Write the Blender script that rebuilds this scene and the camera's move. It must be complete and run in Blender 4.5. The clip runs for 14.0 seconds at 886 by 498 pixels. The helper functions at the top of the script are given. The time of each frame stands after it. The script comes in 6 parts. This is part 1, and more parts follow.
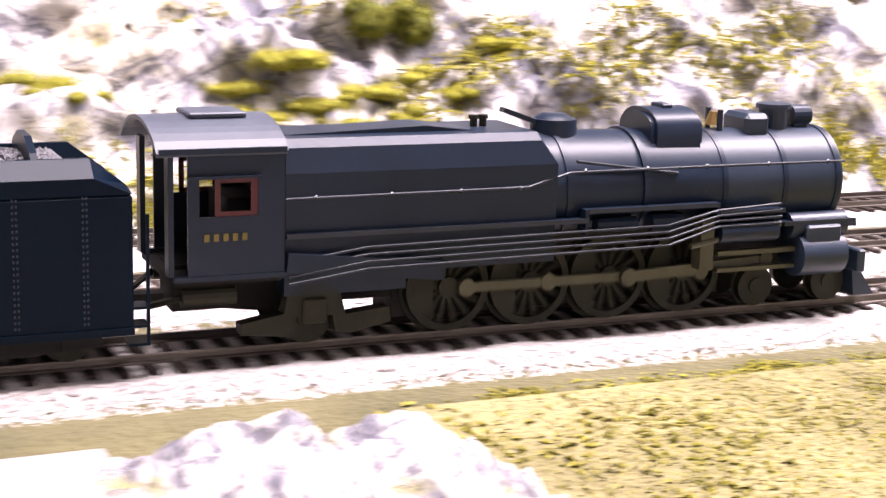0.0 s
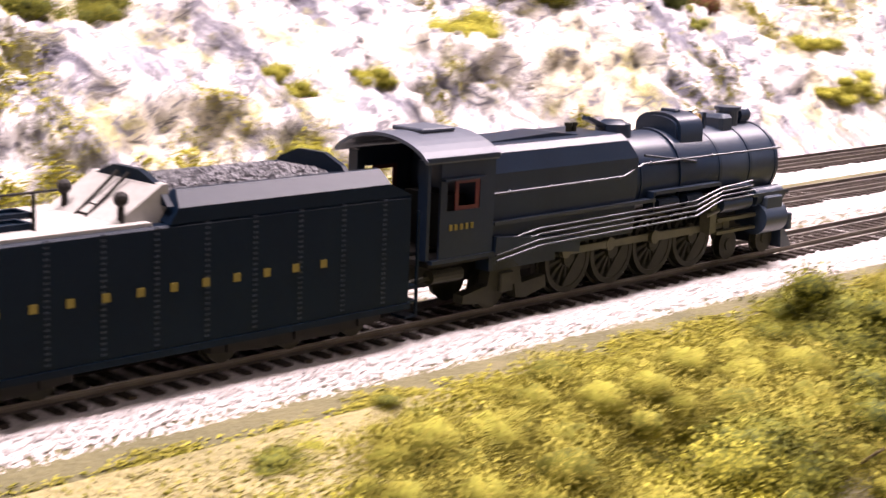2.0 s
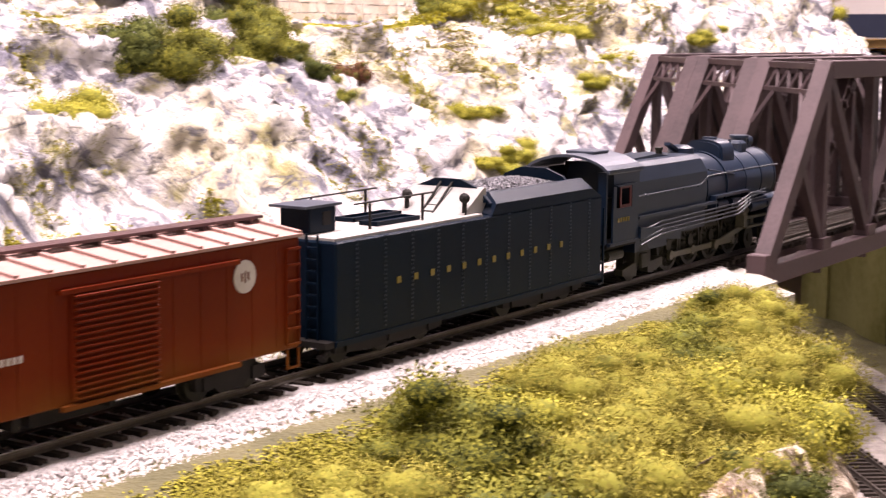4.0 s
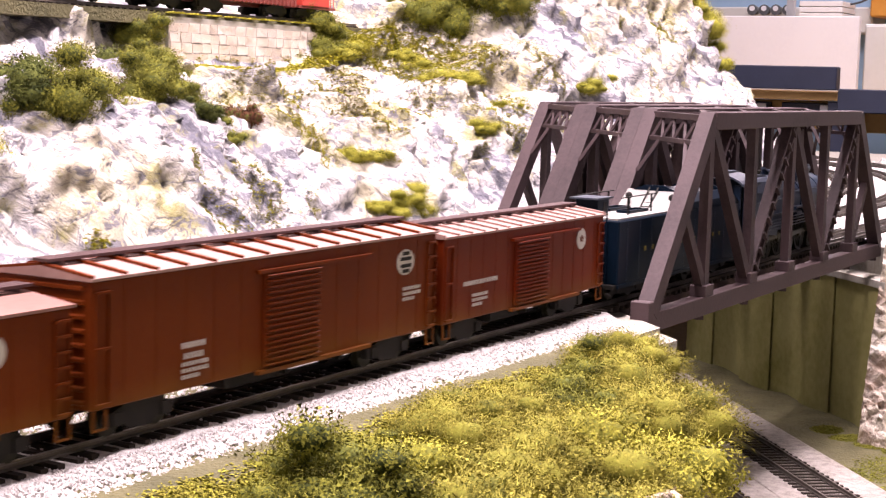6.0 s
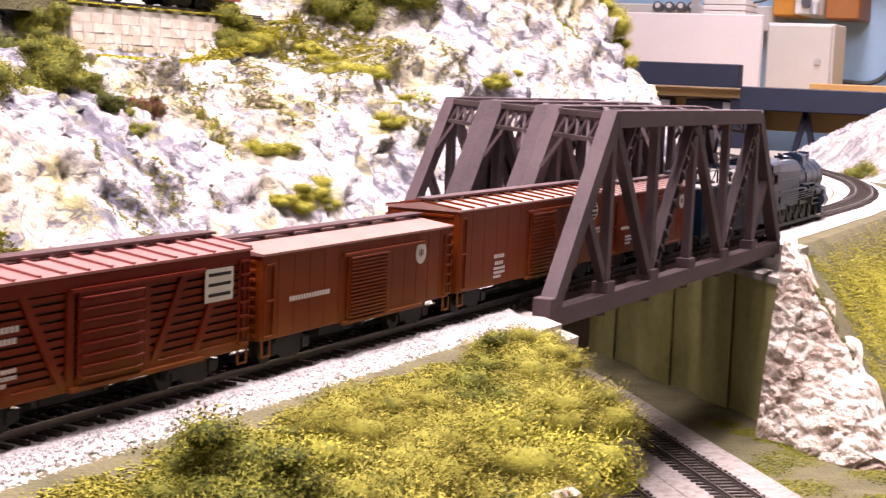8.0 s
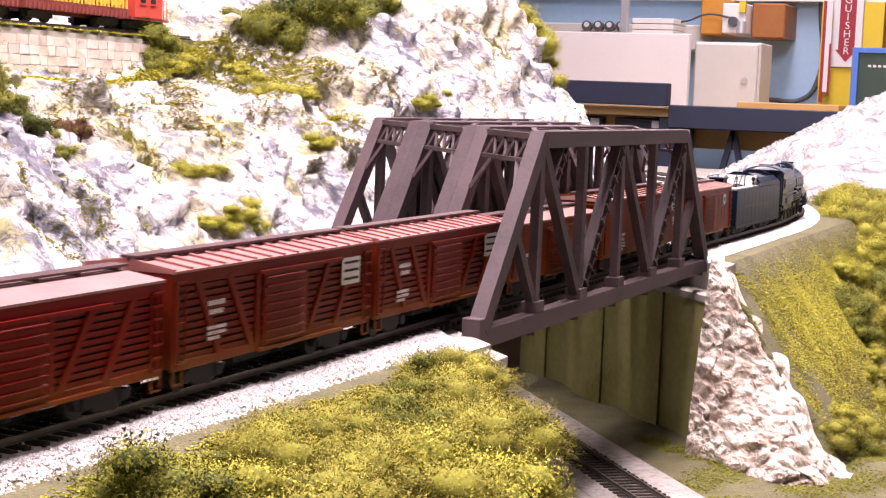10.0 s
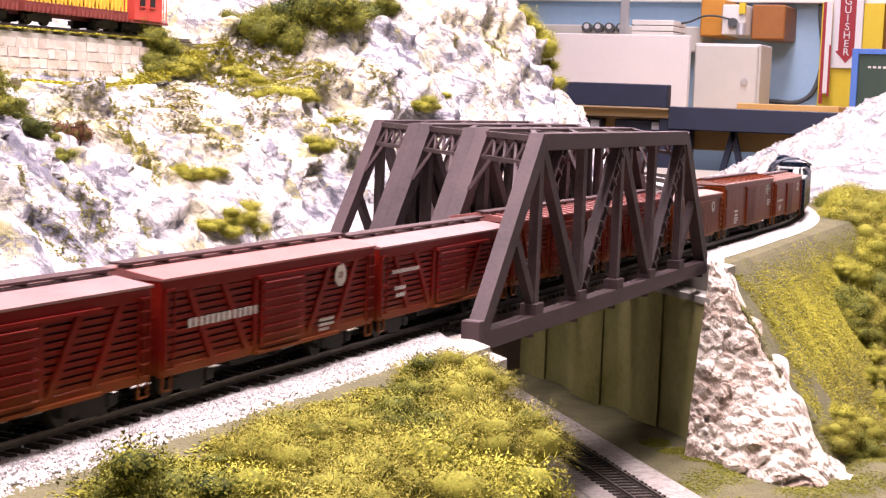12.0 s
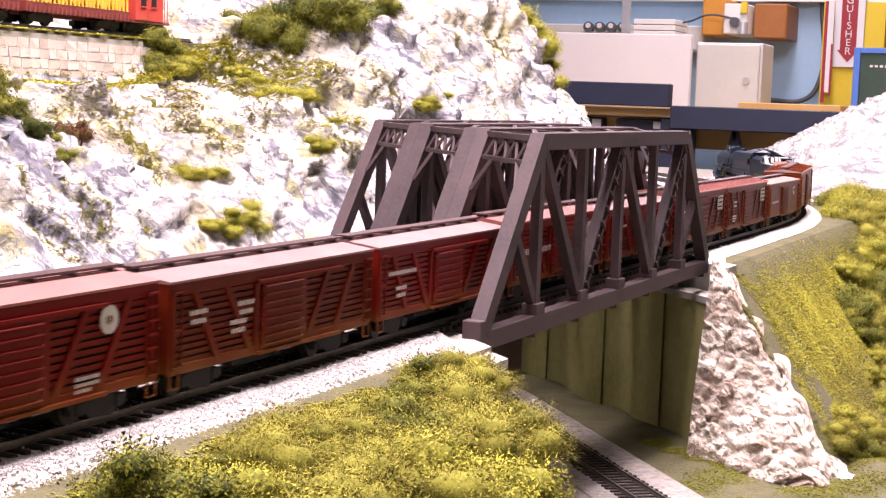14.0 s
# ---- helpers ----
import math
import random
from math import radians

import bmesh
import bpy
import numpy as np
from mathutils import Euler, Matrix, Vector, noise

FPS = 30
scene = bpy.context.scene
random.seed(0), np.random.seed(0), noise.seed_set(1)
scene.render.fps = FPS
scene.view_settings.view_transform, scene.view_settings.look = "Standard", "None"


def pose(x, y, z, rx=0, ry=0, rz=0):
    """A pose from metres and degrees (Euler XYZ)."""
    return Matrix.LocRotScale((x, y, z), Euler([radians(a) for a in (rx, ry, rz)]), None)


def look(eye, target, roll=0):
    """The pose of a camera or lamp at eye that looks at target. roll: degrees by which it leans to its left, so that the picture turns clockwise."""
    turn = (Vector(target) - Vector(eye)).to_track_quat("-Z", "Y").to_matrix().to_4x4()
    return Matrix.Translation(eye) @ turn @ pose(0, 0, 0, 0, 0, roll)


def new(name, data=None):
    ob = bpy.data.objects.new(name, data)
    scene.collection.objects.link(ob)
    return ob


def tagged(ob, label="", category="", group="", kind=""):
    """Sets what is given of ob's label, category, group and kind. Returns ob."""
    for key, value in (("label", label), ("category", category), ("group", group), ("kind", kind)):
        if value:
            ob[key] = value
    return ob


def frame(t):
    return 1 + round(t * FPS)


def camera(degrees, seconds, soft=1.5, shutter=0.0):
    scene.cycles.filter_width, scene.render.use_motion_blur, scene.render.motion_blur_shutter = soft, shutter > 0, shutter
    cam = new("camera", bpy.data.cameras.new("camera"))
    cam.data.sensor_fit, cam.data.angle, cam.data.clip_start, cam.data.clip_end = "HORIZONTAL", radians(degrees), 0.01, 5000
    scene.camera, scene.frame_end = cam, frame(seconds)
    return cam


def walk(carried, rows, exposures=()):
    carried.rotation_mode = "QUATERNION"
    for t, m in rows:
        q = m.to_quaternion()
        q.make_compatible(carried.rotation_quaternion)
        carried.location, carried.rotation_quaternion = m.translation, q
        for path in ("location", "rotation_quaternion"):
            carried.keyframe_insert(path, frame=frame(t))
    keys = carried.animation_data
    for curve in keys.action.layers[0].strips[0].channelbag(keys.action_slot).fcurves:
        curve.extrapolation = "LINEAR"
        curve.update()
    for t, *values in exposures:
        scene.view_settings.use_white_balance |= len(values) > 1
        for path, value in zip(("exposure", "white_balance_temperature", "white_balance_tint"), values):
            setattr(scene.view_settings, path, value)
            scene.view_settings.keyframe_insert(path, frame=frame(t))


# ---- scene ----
cam = camera(31.69, 14.0, soft=1.3, shutter=0.5)
PATH = [
    (0, (-0.8237, -0.3069, 0.0944), (-0.4348, 0.5915, -0.1094), 1.58),
    (0.5, (-0.7905, -0.2843, 0.0844), (-0.3042, 0.5688, -0.1049), 1.54),
    (1, (-0.7657, -0.2796, 0.0944), (-0.1875, 0.5136, -0.0967), 1.39),
    (1.5, (-0.7495, -0.2687, 0.0974), (-0.0992, 0.4670, -0.0920), 1.95),
    (2, (-0.7349, -0.2691, 0.1007), (-0.0217, 0.4061, -0.0879), 2.15),
    (2.5, (-0.7298, -0.2748, 0.1095), (0.0219, 0.3615, -0.0637), 1.99),
    (3, (-0.7091, -0.2755, 0.1040), (0.0728, 0.3250, -0.0636), 1.45),
    (3.5, (-0.6546, -0.2490, 0.0958), (0.1456, 0.3324, -0.0517), 0.66),
    (4, (-0.6501, -0.2508, 0.0953), (0.1793, 0.2914, -0.0396), 0.47),
    (4.2, (-0.6494, -0.2525, 0.0946), (0.1883, 0.2776, -0.0370), 0.71),
    (6.5, (-0.6521, -0.2548, 0.0970), (0.2191, 0.2245, -0.0100), 1.86),
    (7, (-0.6517, -0.2541, 0.0963), (0.2238, 0.2162, -0.0141), 2.12),
    (7.5, (-0.6513, -0.2546, 0.0967), (0.2291, 0.2061, -0.0155), 2.05),
    (8, (-0.6512, -0.2559, 0.0983), (0.2435, 0.1770, -0.0116), 2.43),
    (8.5, (-0.6506, -0.2562, 0.0991), (0.2552, 0.1541, -0.0058), 2.43),
    (9, (-0.6511, -0.2571, 0.0994), (0.2621, 0.1387, 0.0017), 2.55),
    (11.5, (-0.6513, -0.2579, 0.0997), (0.2617, 0.1387, 0.0044), 2.06),
    (12, (-0.6515, -0.2583, 0.0999), (0.2622, 0.1367, 0.0047), 2.16),
    (12.5, (-0.6511, -0.2582, 0.1004), (0.2625, 0.1371, 0.0043), 2.28),
    (13, (-0.6514, -0.2583, 0.0996), (0.2620, 0.1375, 0.0043), 2.27),
    (13.5, (-0.6509, -0.2581, 0.1004), (0.2623, 0.1378, 0.0043), 2.15),
    (14, (-0.6510, -0.2585, 0.1002), (0.2622, 0.1376, 0.0045), 2.11),
]
walk(cam, [(t, look(e, g, r)) for t, e, g, r in PATH], exposures=[(0, 1.16, 6450, 34), (1.5, 1.0, 6550, 35), (2.5, 0.78, 6850, 37), (4, 0.76, 6850, 37), (6.5, 0.77, 6600, 37), (14, 0.77, 6550, 37)])


# ---------- world and light: a closed club room under fluorescent ceiling lamps, none in view ---
world = bpy.data.worlds.new("room_air")
scene.world = world
world.use_nodes = True
world.node_tree.nodes["Background"].inputs[0].default_value = (0.95, 0.97, 1.0, 1)
world.node_tree.nodes["Background"].inputs[1].default_value = 0.02


def unseen_ceiling_lamp(x, y, z, sx, sy, watts, tint=(1.0, 0.97, 0.93)):
    d = bpy.data.lights.new("unseen_ceiling_lamp", "AREA")
    d.shape, d.size, d.size_y, d.energy, d.color = "RECTANGLE", sx, sy, watts, tint
    o = new("unseen_ceiling_lamp", d)
    o.matrix_world = pose(x, y, z)
    return o


unseen_ceiling_lamp(-0.5, 0.04, 1.36, 1.25, 0.40, 42)
unseen_ceiling_lamp(0.9, 0.04, 1.36, 1.25, 0.40, 42)
# weak fill added behind the camera, no known fitting
unseen_ceiling_lamp(-0.4, -1.9, 1.36, 1.25, 0.30, 6)
# added to brighten the far end of the room
unseen_ceiling_lamp(3.1, 0.6, 1.36, 1.25, 0.30, 14)

# ---------- materials ----------


def nodes_of(m):
    m.use_nodes = True
    nt = m.node_tree
    return nt, nt.nodes["Principled BSDF"]


def ramp_node(nt, stops):
    r = nt.nodes.new("ShaderNodeValToRGB")
    els = r.color_ramp.elements
    while len(els) < len(stops):
        els.new(0.5)
    for e, (p, c) in zip(els, stops):
        e.position, e.color = p, (*c, 1)
    return r


def mat(name, a, b=None, rough=0.6, metal=0.0, scale=60.0, fine=400.0, bump=0.2, depth=0.0005, island=0.0, objrand=0.0, spec=0.5):
    """Two-scale noise between colours a and b, fine bump."""
    m = bpy.data.materials.new(name)
    nt, p = nodes_of(m)
    b = b or tuple(0.7 * c for c in a)
    tc = nt.nodes.new("ShaderNodeTexCoord")
    n1 = nt.nodes.new("ShaderNodeTexNoise")
    n1.inputs["Scale"].default_value, n1.inputs["Detail"].default_value = scale, 5
    n2 = nt.nodes.new("ShaderNodeTexNoise")
    n2.inputs["Scale"].default_value, n2.inputs["Detail"].default_value = fine, 3
    nt.links.new(tc.outputs["Object"], n1.inputs["Vector"])
    nt.links.new(tc.outputs["Object"], n2.inputs["Vector"])
    mix = nt.nodes.new("ShaderNodeMath")
    mix.operation = "MULTIPLY_ADD"
    nt.links.new(n2.outputs["Fac"], mix.inputs[0])
    mix.inputs[1].default_value = 0.5
    nt.links.new(n1.outputs["Fac"], mix.inputs[2])
    fac = mix.outputs[0]
    if island or objrand:
        src = nt.nodes.new("ShaderNodeNewGeometry") if island else nt.nodes.new("ShaderNodeObjectInfo")
        out = src.outputs["Random Per Island"] if island else src.outputs["Random"]
        ad = nt.nodes.new("ShaderNodeMath")
        ad.operation = "MULTIPLY_ADD"
        nt.links.new(out, ad.inputs[0])
        ad.inputs[1].default_value = island or objrand
        nt.links.new(fac, ad.inputs[2])
        fac = ad.outputs[0]
    lift = (island or objrand) * 0.5
    r = ramp_node(nt, [(0.52 + lift - 0.5 * 0.45 - lift * 0.6, a), (0.9 + lift * 0.8, b)])
    nt.links.new(fac, r.inputs["Fac"])
    nt.links.new(r.outputs["Color"], p.inputs["Base Color"])
    p.inputs["Roughness"].default_value, p.inputs["Metallic"].default_value = rough, metal
    p.inputs["Specular IOR Level"].default_value = spec
    if bump:
        bp = nt.nodes.new("ShaderNodeBump")
        bp.inputs["Strength"].default_value, bp.inputs["Distance"].default_value = bump, depth
        nt.links.new(n2.outputs["Fac"], bp.inputs["Height"])
        nt.links.new(bp.outputs["Normal"], p.inputs["Normal"])
    return m


def rock_mat(name, pale, grey, ochre, moss=(0.16, 0.15, 0.03), mossy=0.6):
    """Cast plaster rock: pale body, grey-blue wash in streaks, ochre stain, turf dust."""
    m = bpy.data.materials.new(name)
    nt, p = nodes_of(m)
    tc = nt.nodes.new("ShaderNodeTexCoord")
    mp = nt.nodes.new("ShaderNodeMapping")
    mp.vector_type = "TEXTURE"
    mp.inputs["Rotation"].default_value = (0.4, 0.75, 0.3)
    mp.inputs["Scale"].default_value = (1 / 15, 1 / 20, 1 / 70)
    nt.links.new(tc.outputs["Object"], mp.inputs["Vector"])
    streak = nt.nodes.new("ShaderNodeTexNoise")
    streak.inputs["Scale"].default_value, streak.inputs["Detail"].default_value = 1.0, 9
    streak.inputs["Roughness"].default_value, streak.inputs["Distortion"].default_value = 0.68, 0.7
    nt.links.new(mp.outputs[0], streak.inputs["Vector"])
    r1 = ramp_node(nt, [(0.405, grey), (0.475, tuple(0.5 * (x + y) for x, y in zip(grey, pale))), (0.535, pale)])
    nt.links.new(streak.outputs["Fac"], r1.inputs["Fac"])
    big = nt.nodes.new("ShaderNodeTexNoise")
    big.inputs["Scale"].default_value, big.inputs["Detail"].default_value = 11, 6
    nt.links.new(tc.outputs["Object"], big.inputs["Vector"])
    r2 = ramp_node(nt, [(0.5, (0, 0, 0)), (0.66, (0.75, 0.75, 0.75))])
    nt.links.new(big.outputs["Fac"], r2.inputs["Fac"])
    m1 = nt.nodes.new("ShaderNodeMix")
    m1.data_type = "RGBA"
    nt.links.new(r2.outputs["Color"], m1.inputs["Factor"])
    nt.links.new(r1.outputs["Color"], m1.inputs["A"])
    m1.inputs["B"].default_value = (*ochre, 1)
    turf = nt.nodes.new("ShaderNodeTexNoise")
    turf.inputs["Scale"].default_value, turf.inputs["Detail"].default_value = 26, 8
    turf.inputs["Roughness"].default_value = 0.75
    nt.links.new(tc.outputs["Object"], turf.inputs["Vector"])
    r3 = ramp_node(nt, [(0.52, (0, 0, 0)), (0.60, (mossy, mossy, mossy))])
    nt.links.new(turf.outputs["Fac"], r3.inputs["Fac"])
    m2 = nt.nodes.new("ShaderNodeMix")
    m2.data_type = "RGBA"
    nt.links.new(r3.outputs["Color"], m2.inputs["Factor"])
    nt.links.new(m1.outputs["Result"], m2.inputs["A"])
    m2.inputs["B"].default_value = (*moss, 1)
    # thin dark wash lines along the bedding
    mp2 = nt.nodes.new("ShaderNodeMapping")
    mp2.vector_type = "TEXTURE"
    mp2.inputs["Rotation"].default_value = (0.3, -0.5, 0.5)
    mp2.inputs["Scale"].default_value = (1 / 52, 1 / 66, 1 / 190)
    nt.links.new(tc.outputs["Object"], mp2.inputs["Vector"])
    thin = nt.nodes.new("ShaderNodeTexNoise")
    thin.inputs["Scale"].default_value, thin.inputs["Detail"].default_value = 1.0, 6
    thin.inputs["Roughness"].default_value, thin.inputs["Distortion"].default_value = 0.7, 1.2
    nt.links.new(mp2.outputs[0], thin.inputs["Vector"])
    r4 = ramp_node(nt, [(0.415, (0.85, 0.85, 0.85)), (0.475, (0.0, 0.0, 0.0))])
    nt.links.new(thin.outputs["Fac"], r4.inputs["Fac"])
    m3 = nt.nodes.new("ShaderNodeMix")
    m3.data_type = "RGBA"
    nt.links.new(r4.outputs["Color"], m3.inputs["Factor"])
    nt.links.new(m2.outputs["Result"], m3.inputs["A"])
    m3.inputs["B"].default_value = (*grey, 1)
    nt.links.new(m3.outputs["Result"], p.inputs["Base Color"])
    p.inputs["Roughness"].default_value = 0.85
    bp = nt.nodes.new("ShaderNodeBump")
    bp.inputs["Strength"].default_value, bp.inputs["Distance"].default_value = 1.0, 0.009
    hs = nt.nodes.new("ShaderNodeMath")
    hs.operation = "MULTIPLY_ADD"
    nt.links.new(thin.outputs["Fac"], hs.inputs[0])
    hs.inputs[1].default_value = 0.45
    nt.links.new(streak.outputs["Fac"], hs.inputs[2])
    nt.links.new(hs.outputs[0], bp.inputs["Height"])
    nt.links.new(bp.outputs["Normal"], p.inputs["Normal"])
    return m


def foliage_mat(name, dark, light):
    m = bpy.data.materials.new(name)
    nt, p = nodes_of(m)
    g = nt.nodes.new("ShaderNodeNewGeometry")
    tc = nt.nodes.new("ShaderNodeTexCoord")
    n = nt.nodes.new("ShaderNodeTexNoise")
    n.inputs["Scale"].default_value, n.inputs["Detail"].default_value = 2.6, 6
    nt.links.new(tc.outputs["Object"], n.inputs["Vector"])
    a = nt.nodes.new("ShaderNodeMath")
    a.operation = "MULTIPLY_ADD"
    nt.links.new(g.outputs["Random Per Island"], a.inputs[0])
    a.inputs[1].default_value = 0.34
    nt.links.new(n.outputs["Fac"], a.inputs[2])
    r = ramp_node(nt, [(0.44, dark), (0.86, light)])
    nt.links.new(a.outputs[0], r.inputs["Fac"])
    nt.links.new(r.outputs["Color"], p.inputs["Base Color"])
    p.inputs["Roughness"].default_value = 0.9
    p.inputs["Specular IOR Level"].default_value = 0.15
    return m


M_ROCK = rock_mat("plaster_rock", (0.70, 0.67, 0.655), (0.145, 0.142, 0.175), (0.62, 0.55, 0.36), (0.36, 0.33, 0.07), 0.6)
M_CLIFF = rock_mat("warm_cliff", (0.70, 0.60, 0.47), (0.16, 0.10, 0.06), (0.55, 0.34, 0.19), mossy=0.3)
M_OUTCROP = rock_mat("cream_outcrop", (0.84, 0.77, 0.67), (0.40, 0.30, 0.23), (0.74, 0.55, 0.36), mossy=0.08)
M_GREYROCK = rock_mat("grey_rock", (0.66, 0.64, 0.63), (0.26, 0.25, 0.27), (0.6, 0.56, 0.46), mossy=0.12)
M_GROUND = mat("turf_ground", (0.030, 0.031, 0.009), (0.11, 0.098, 0.042), 0.95, 0, 40, 500, 0.8, 0.002)
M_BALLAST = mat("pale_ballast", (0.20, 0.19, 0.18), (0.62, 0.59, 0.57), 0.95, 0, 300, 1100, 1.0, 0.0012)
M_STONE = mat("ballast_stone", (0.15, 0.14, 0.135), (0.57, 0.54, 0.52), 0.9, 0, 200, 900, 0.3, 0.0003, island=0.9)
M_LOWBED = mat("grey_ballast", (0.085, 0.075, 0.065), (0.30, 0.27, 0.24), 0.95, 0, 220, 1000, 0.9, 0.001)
M_TIE = mat("dark_tie", (0.012, 0.009, 0.007), (0.034, 0.026, 0.020), 0.85, 0, 200, 900, 0.4, 0.0003, spec=0.2)
M_RAIL = mat("rail_steel", (0.07, 0.055, 0.045), (0.16, 0.14, 0.12), 0.35, 0.7, 80, 600, 0.1, 0.0001)
M_BRIDGE = mat("weathered_bridge_paint", (0.016, 0.0095, 0.0105), (0.060, 0.037, 0.039), 0.62, 0.0, 45, 500, 0.35, 0.0004, objrand=0.3, spec=0.3)
M_CONC = mat("stained_concrete", (0.14, 0.13, 0.015), (0.30, 0.28, 0.10), 0.85, 0, 16, 200, 0.3, 0.0006)
M_PALECONC = mat("pale_concrete", (0.44, 0.42, 0.37), (0.28, 0.26, 0.22), 0.85, 0, 50, 400, 0.3, 0.0005)
M_BLACK = mat("locomotive_paint", (0.0022, 0.0072, 0.0180), (0.0052, 0.0130, 0.0280), 0.37, 0.0, 60, 700, 0.1, 0.0001, spec=0.36)
M_SOOT = mat("smokebox_graphite", (0.005, 0.011, 0.024), (0.014, 0.025, 0.044), 0.40, 0.0, 60, 700, 0.15, 0.0001)
M_TENDER = mat("tender_paint", (0.0005, 0.0034, 0.0105), (0.0018, 0.0075, 0.0160), 0.38, 0.0, 30, 700, 0.1, 0.0001, spec=0.10)
M_ROOFGREY = mat("dusty_cab_roof", (0.018, 0.024, 0.038), (0.042, 0.052, 0.072), 0.5, 0, 60, 600, 0.15, 0.0001)
M_RUN = mat("dusty_running_gear", (0.004, 0.0044, 0.0025), (0.020, 0.019, 0.009), 0.6, 0.1, 90, 800, 0.2, 0.0002, spec=0.3)
M_ROD = mat("grimy_side_rod", (0.04, 0.039, 0.022), (0.085, 0.08, 0.048), 0.45, 0.3, 90, 800, 0.2, 0.0002)
M_COAL = mat("coal", (0.012, 0.012, 0.014), (0.10, 0.10, 0.11), 0.35, 0.0, 300, 1500, 0.9, 0.0008, island=0.5)
M_DECK = mat("dusty_tender_deck", (0.17, 0.165, 0.155), (0.28, 0.27, 0.25), 0.7, 0, 60, 500, 0.2, 0.0002)
M_GOLD = mat("gold_lettering", (0.11, 0.085, 0.009), (0.17, 0.125, 0.014), 0.5, 0, 60, 500, 0)
M_REDSASH = mat("red_window_sash", (0.06, 0.005, 0.006), (0.09, 0.008, 0.008), 0.5, 0, 60, 500, 0)
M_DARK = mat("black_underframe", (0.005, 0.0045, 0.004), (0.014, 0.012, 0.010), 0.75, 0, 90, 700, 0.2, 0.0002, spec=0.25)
M_LETTER = mat("white_lettering", (0.36, 0.33, 0.30), (0.52, 0.49, 0.46), 0.6, 0, 60, 500, 0)
# paler and glossier than the boiler; pipe highlights sit partly in this colour
M_PIPE = mat("dark_pipe", (0.010, 0.014, 0.020), (0.024, 0.029, 0.038), 0.3, 0.2, 60, 500, 0)
M_BRASS = mat("brass_bell", (0.35, 0.22, 0.08), (0.5, 0.33, 0.12), 0.3, 0.9, 60, 500, 0)


def car_paint(name, a, dust=0.4):
    """Semi-matt freight paint, with road dust, rust and painted ground bounce over the lower side."""
    m = mat(name, a, tuple(c * (1 - dust) + d * dust for c, d in zip(a, (0.20, 0.050, 0.006))), 0.42, 0, 35, 600, 0.15, 0.0001, spec=0.11)
    nt = m.node_tree
    p = nt.nodes["Principled BSDF"]
    src = p.inputs["Base Color"].links[0].from_socket
    tc = nt.nodes.new("ShaderNodeTexCoord")
    xyz = nt.nodes.new("ShaderNodeSeparateXYZ")
    nt.links.new(tc.outputs["Object"], xyz.inputs[0])
    no = nt.nodes.new("ShaderNodeTexNoise")
    no.inputs["Scale"].default_value, no.inputs["Detail"].default_value = 70, 6
    nt.links.new(tc.outputs["Object"], no.inputs["Vector"])
    up = nt.nodes.new("ShaderNodeMath")
    up.operation = "MULTIPLY_ADD"
    nt.links.new(no.outputs["Fac"], up.inputs[0])
    up.inputs[1].default_value = -0.013
    nt.links.new(xyz.outputs["Z"], up.inputs[2])
    # ochre fading upwards: thrown-up dust plus warm bounced light, both as colour
    r = ramp_node(nt, [(0.0, (0.5, 0.5, 0.5)), (0.010, (0.0, 0.0, 0.0))])
    nt.links.new(up.outputs[0], r.inputs["Fac"])
    mx = nt.nodes.new("ShaderNodeMix")
    mx.data_type = "RGBA"
    nt.links.new(r.outputs["Color"], mx.inputs["Factor"])
    nt.links.new(src, mx.inputs["A"])
    mx.inputs["B"].default_value = (0.17, 0.078, 0.014, 1)
    nt.links.new(mx.outputs["Result"], p.inputs["Base Color"])
    return m


M_CAR = {
    "brown": car_paint("freight_brown", (0.105, 0.0145, 0.0018), 0.28),
    "rust": car_paint("rust_red", (0.110, 0.0085, 0.0020), 0.25),
    "red": car_paint("oxide_red", (0.135, 0.0042, 0.0034), 0.1),
    "dark": car_paint("dark_oxide_red", (0.095, 0.0050, 0.0026), 0.2),
}
M_BOARD = mat("dark_roof_walk", (0.030, 0.012, 0.012), (0.070, 0.030, 0.028), 0.6, 0, 40, 500, 0.2, 0.0002)
# brown roofs coloured pinkish: grazing gloss painted into the base colour
M_SHEENTAN = mat("pinkish_roof_sheen", (0.24, 0.12, 0.10), (0.34, 0.21, 0.18), 0.7, 0, 40, 500, 0.2, 0.0002)
M_ROOFRED = mat("faded_red_roof", (0.20, 0.055, 0.045), (0.28, 0.105, 0.09), 0.6, 0, 40, 500, 0.2, 0.0002)
# smooth roof, its reflected sheen likewise held in the colour
M_SHEENPINK = mat("pale_roof_sheen", (0.19, 0.080, 0.062), (0.28, 0.14, 0.115), 0.5, 0, 40, 500, 0.2, 0.0002)
M_ROOFDUST = mat("dusty_red_grey_roof", (0.15, 0.062, 0.058), (0.24, 0.13, 0.12), 0.6, 0, 40, 500, 0.2, 0.0002)
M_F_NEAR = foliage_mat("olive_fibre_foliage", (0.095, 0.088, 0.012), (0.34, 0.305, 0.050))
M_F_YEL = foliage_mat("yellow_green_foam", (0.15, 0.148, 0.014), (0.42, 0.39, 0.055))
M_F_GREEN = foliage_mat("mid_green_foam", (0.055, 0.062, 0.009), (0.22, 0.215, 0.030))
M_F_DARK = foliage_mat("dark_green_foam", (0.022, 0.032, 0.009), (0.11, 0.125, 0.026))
M_F_RUST = foliage_mat("rusty_foam", (0.05, 0.022, 0.012), (0.19, 0.08, 0.04))
M_TWIG = mat("twig_bark", (0.05, 0.035, 0.022), (0.1, 0.07, 0.045), 0.9, 0, 200, 900, 0.3, 0.0002)

# ---------- mesh helpers ----------


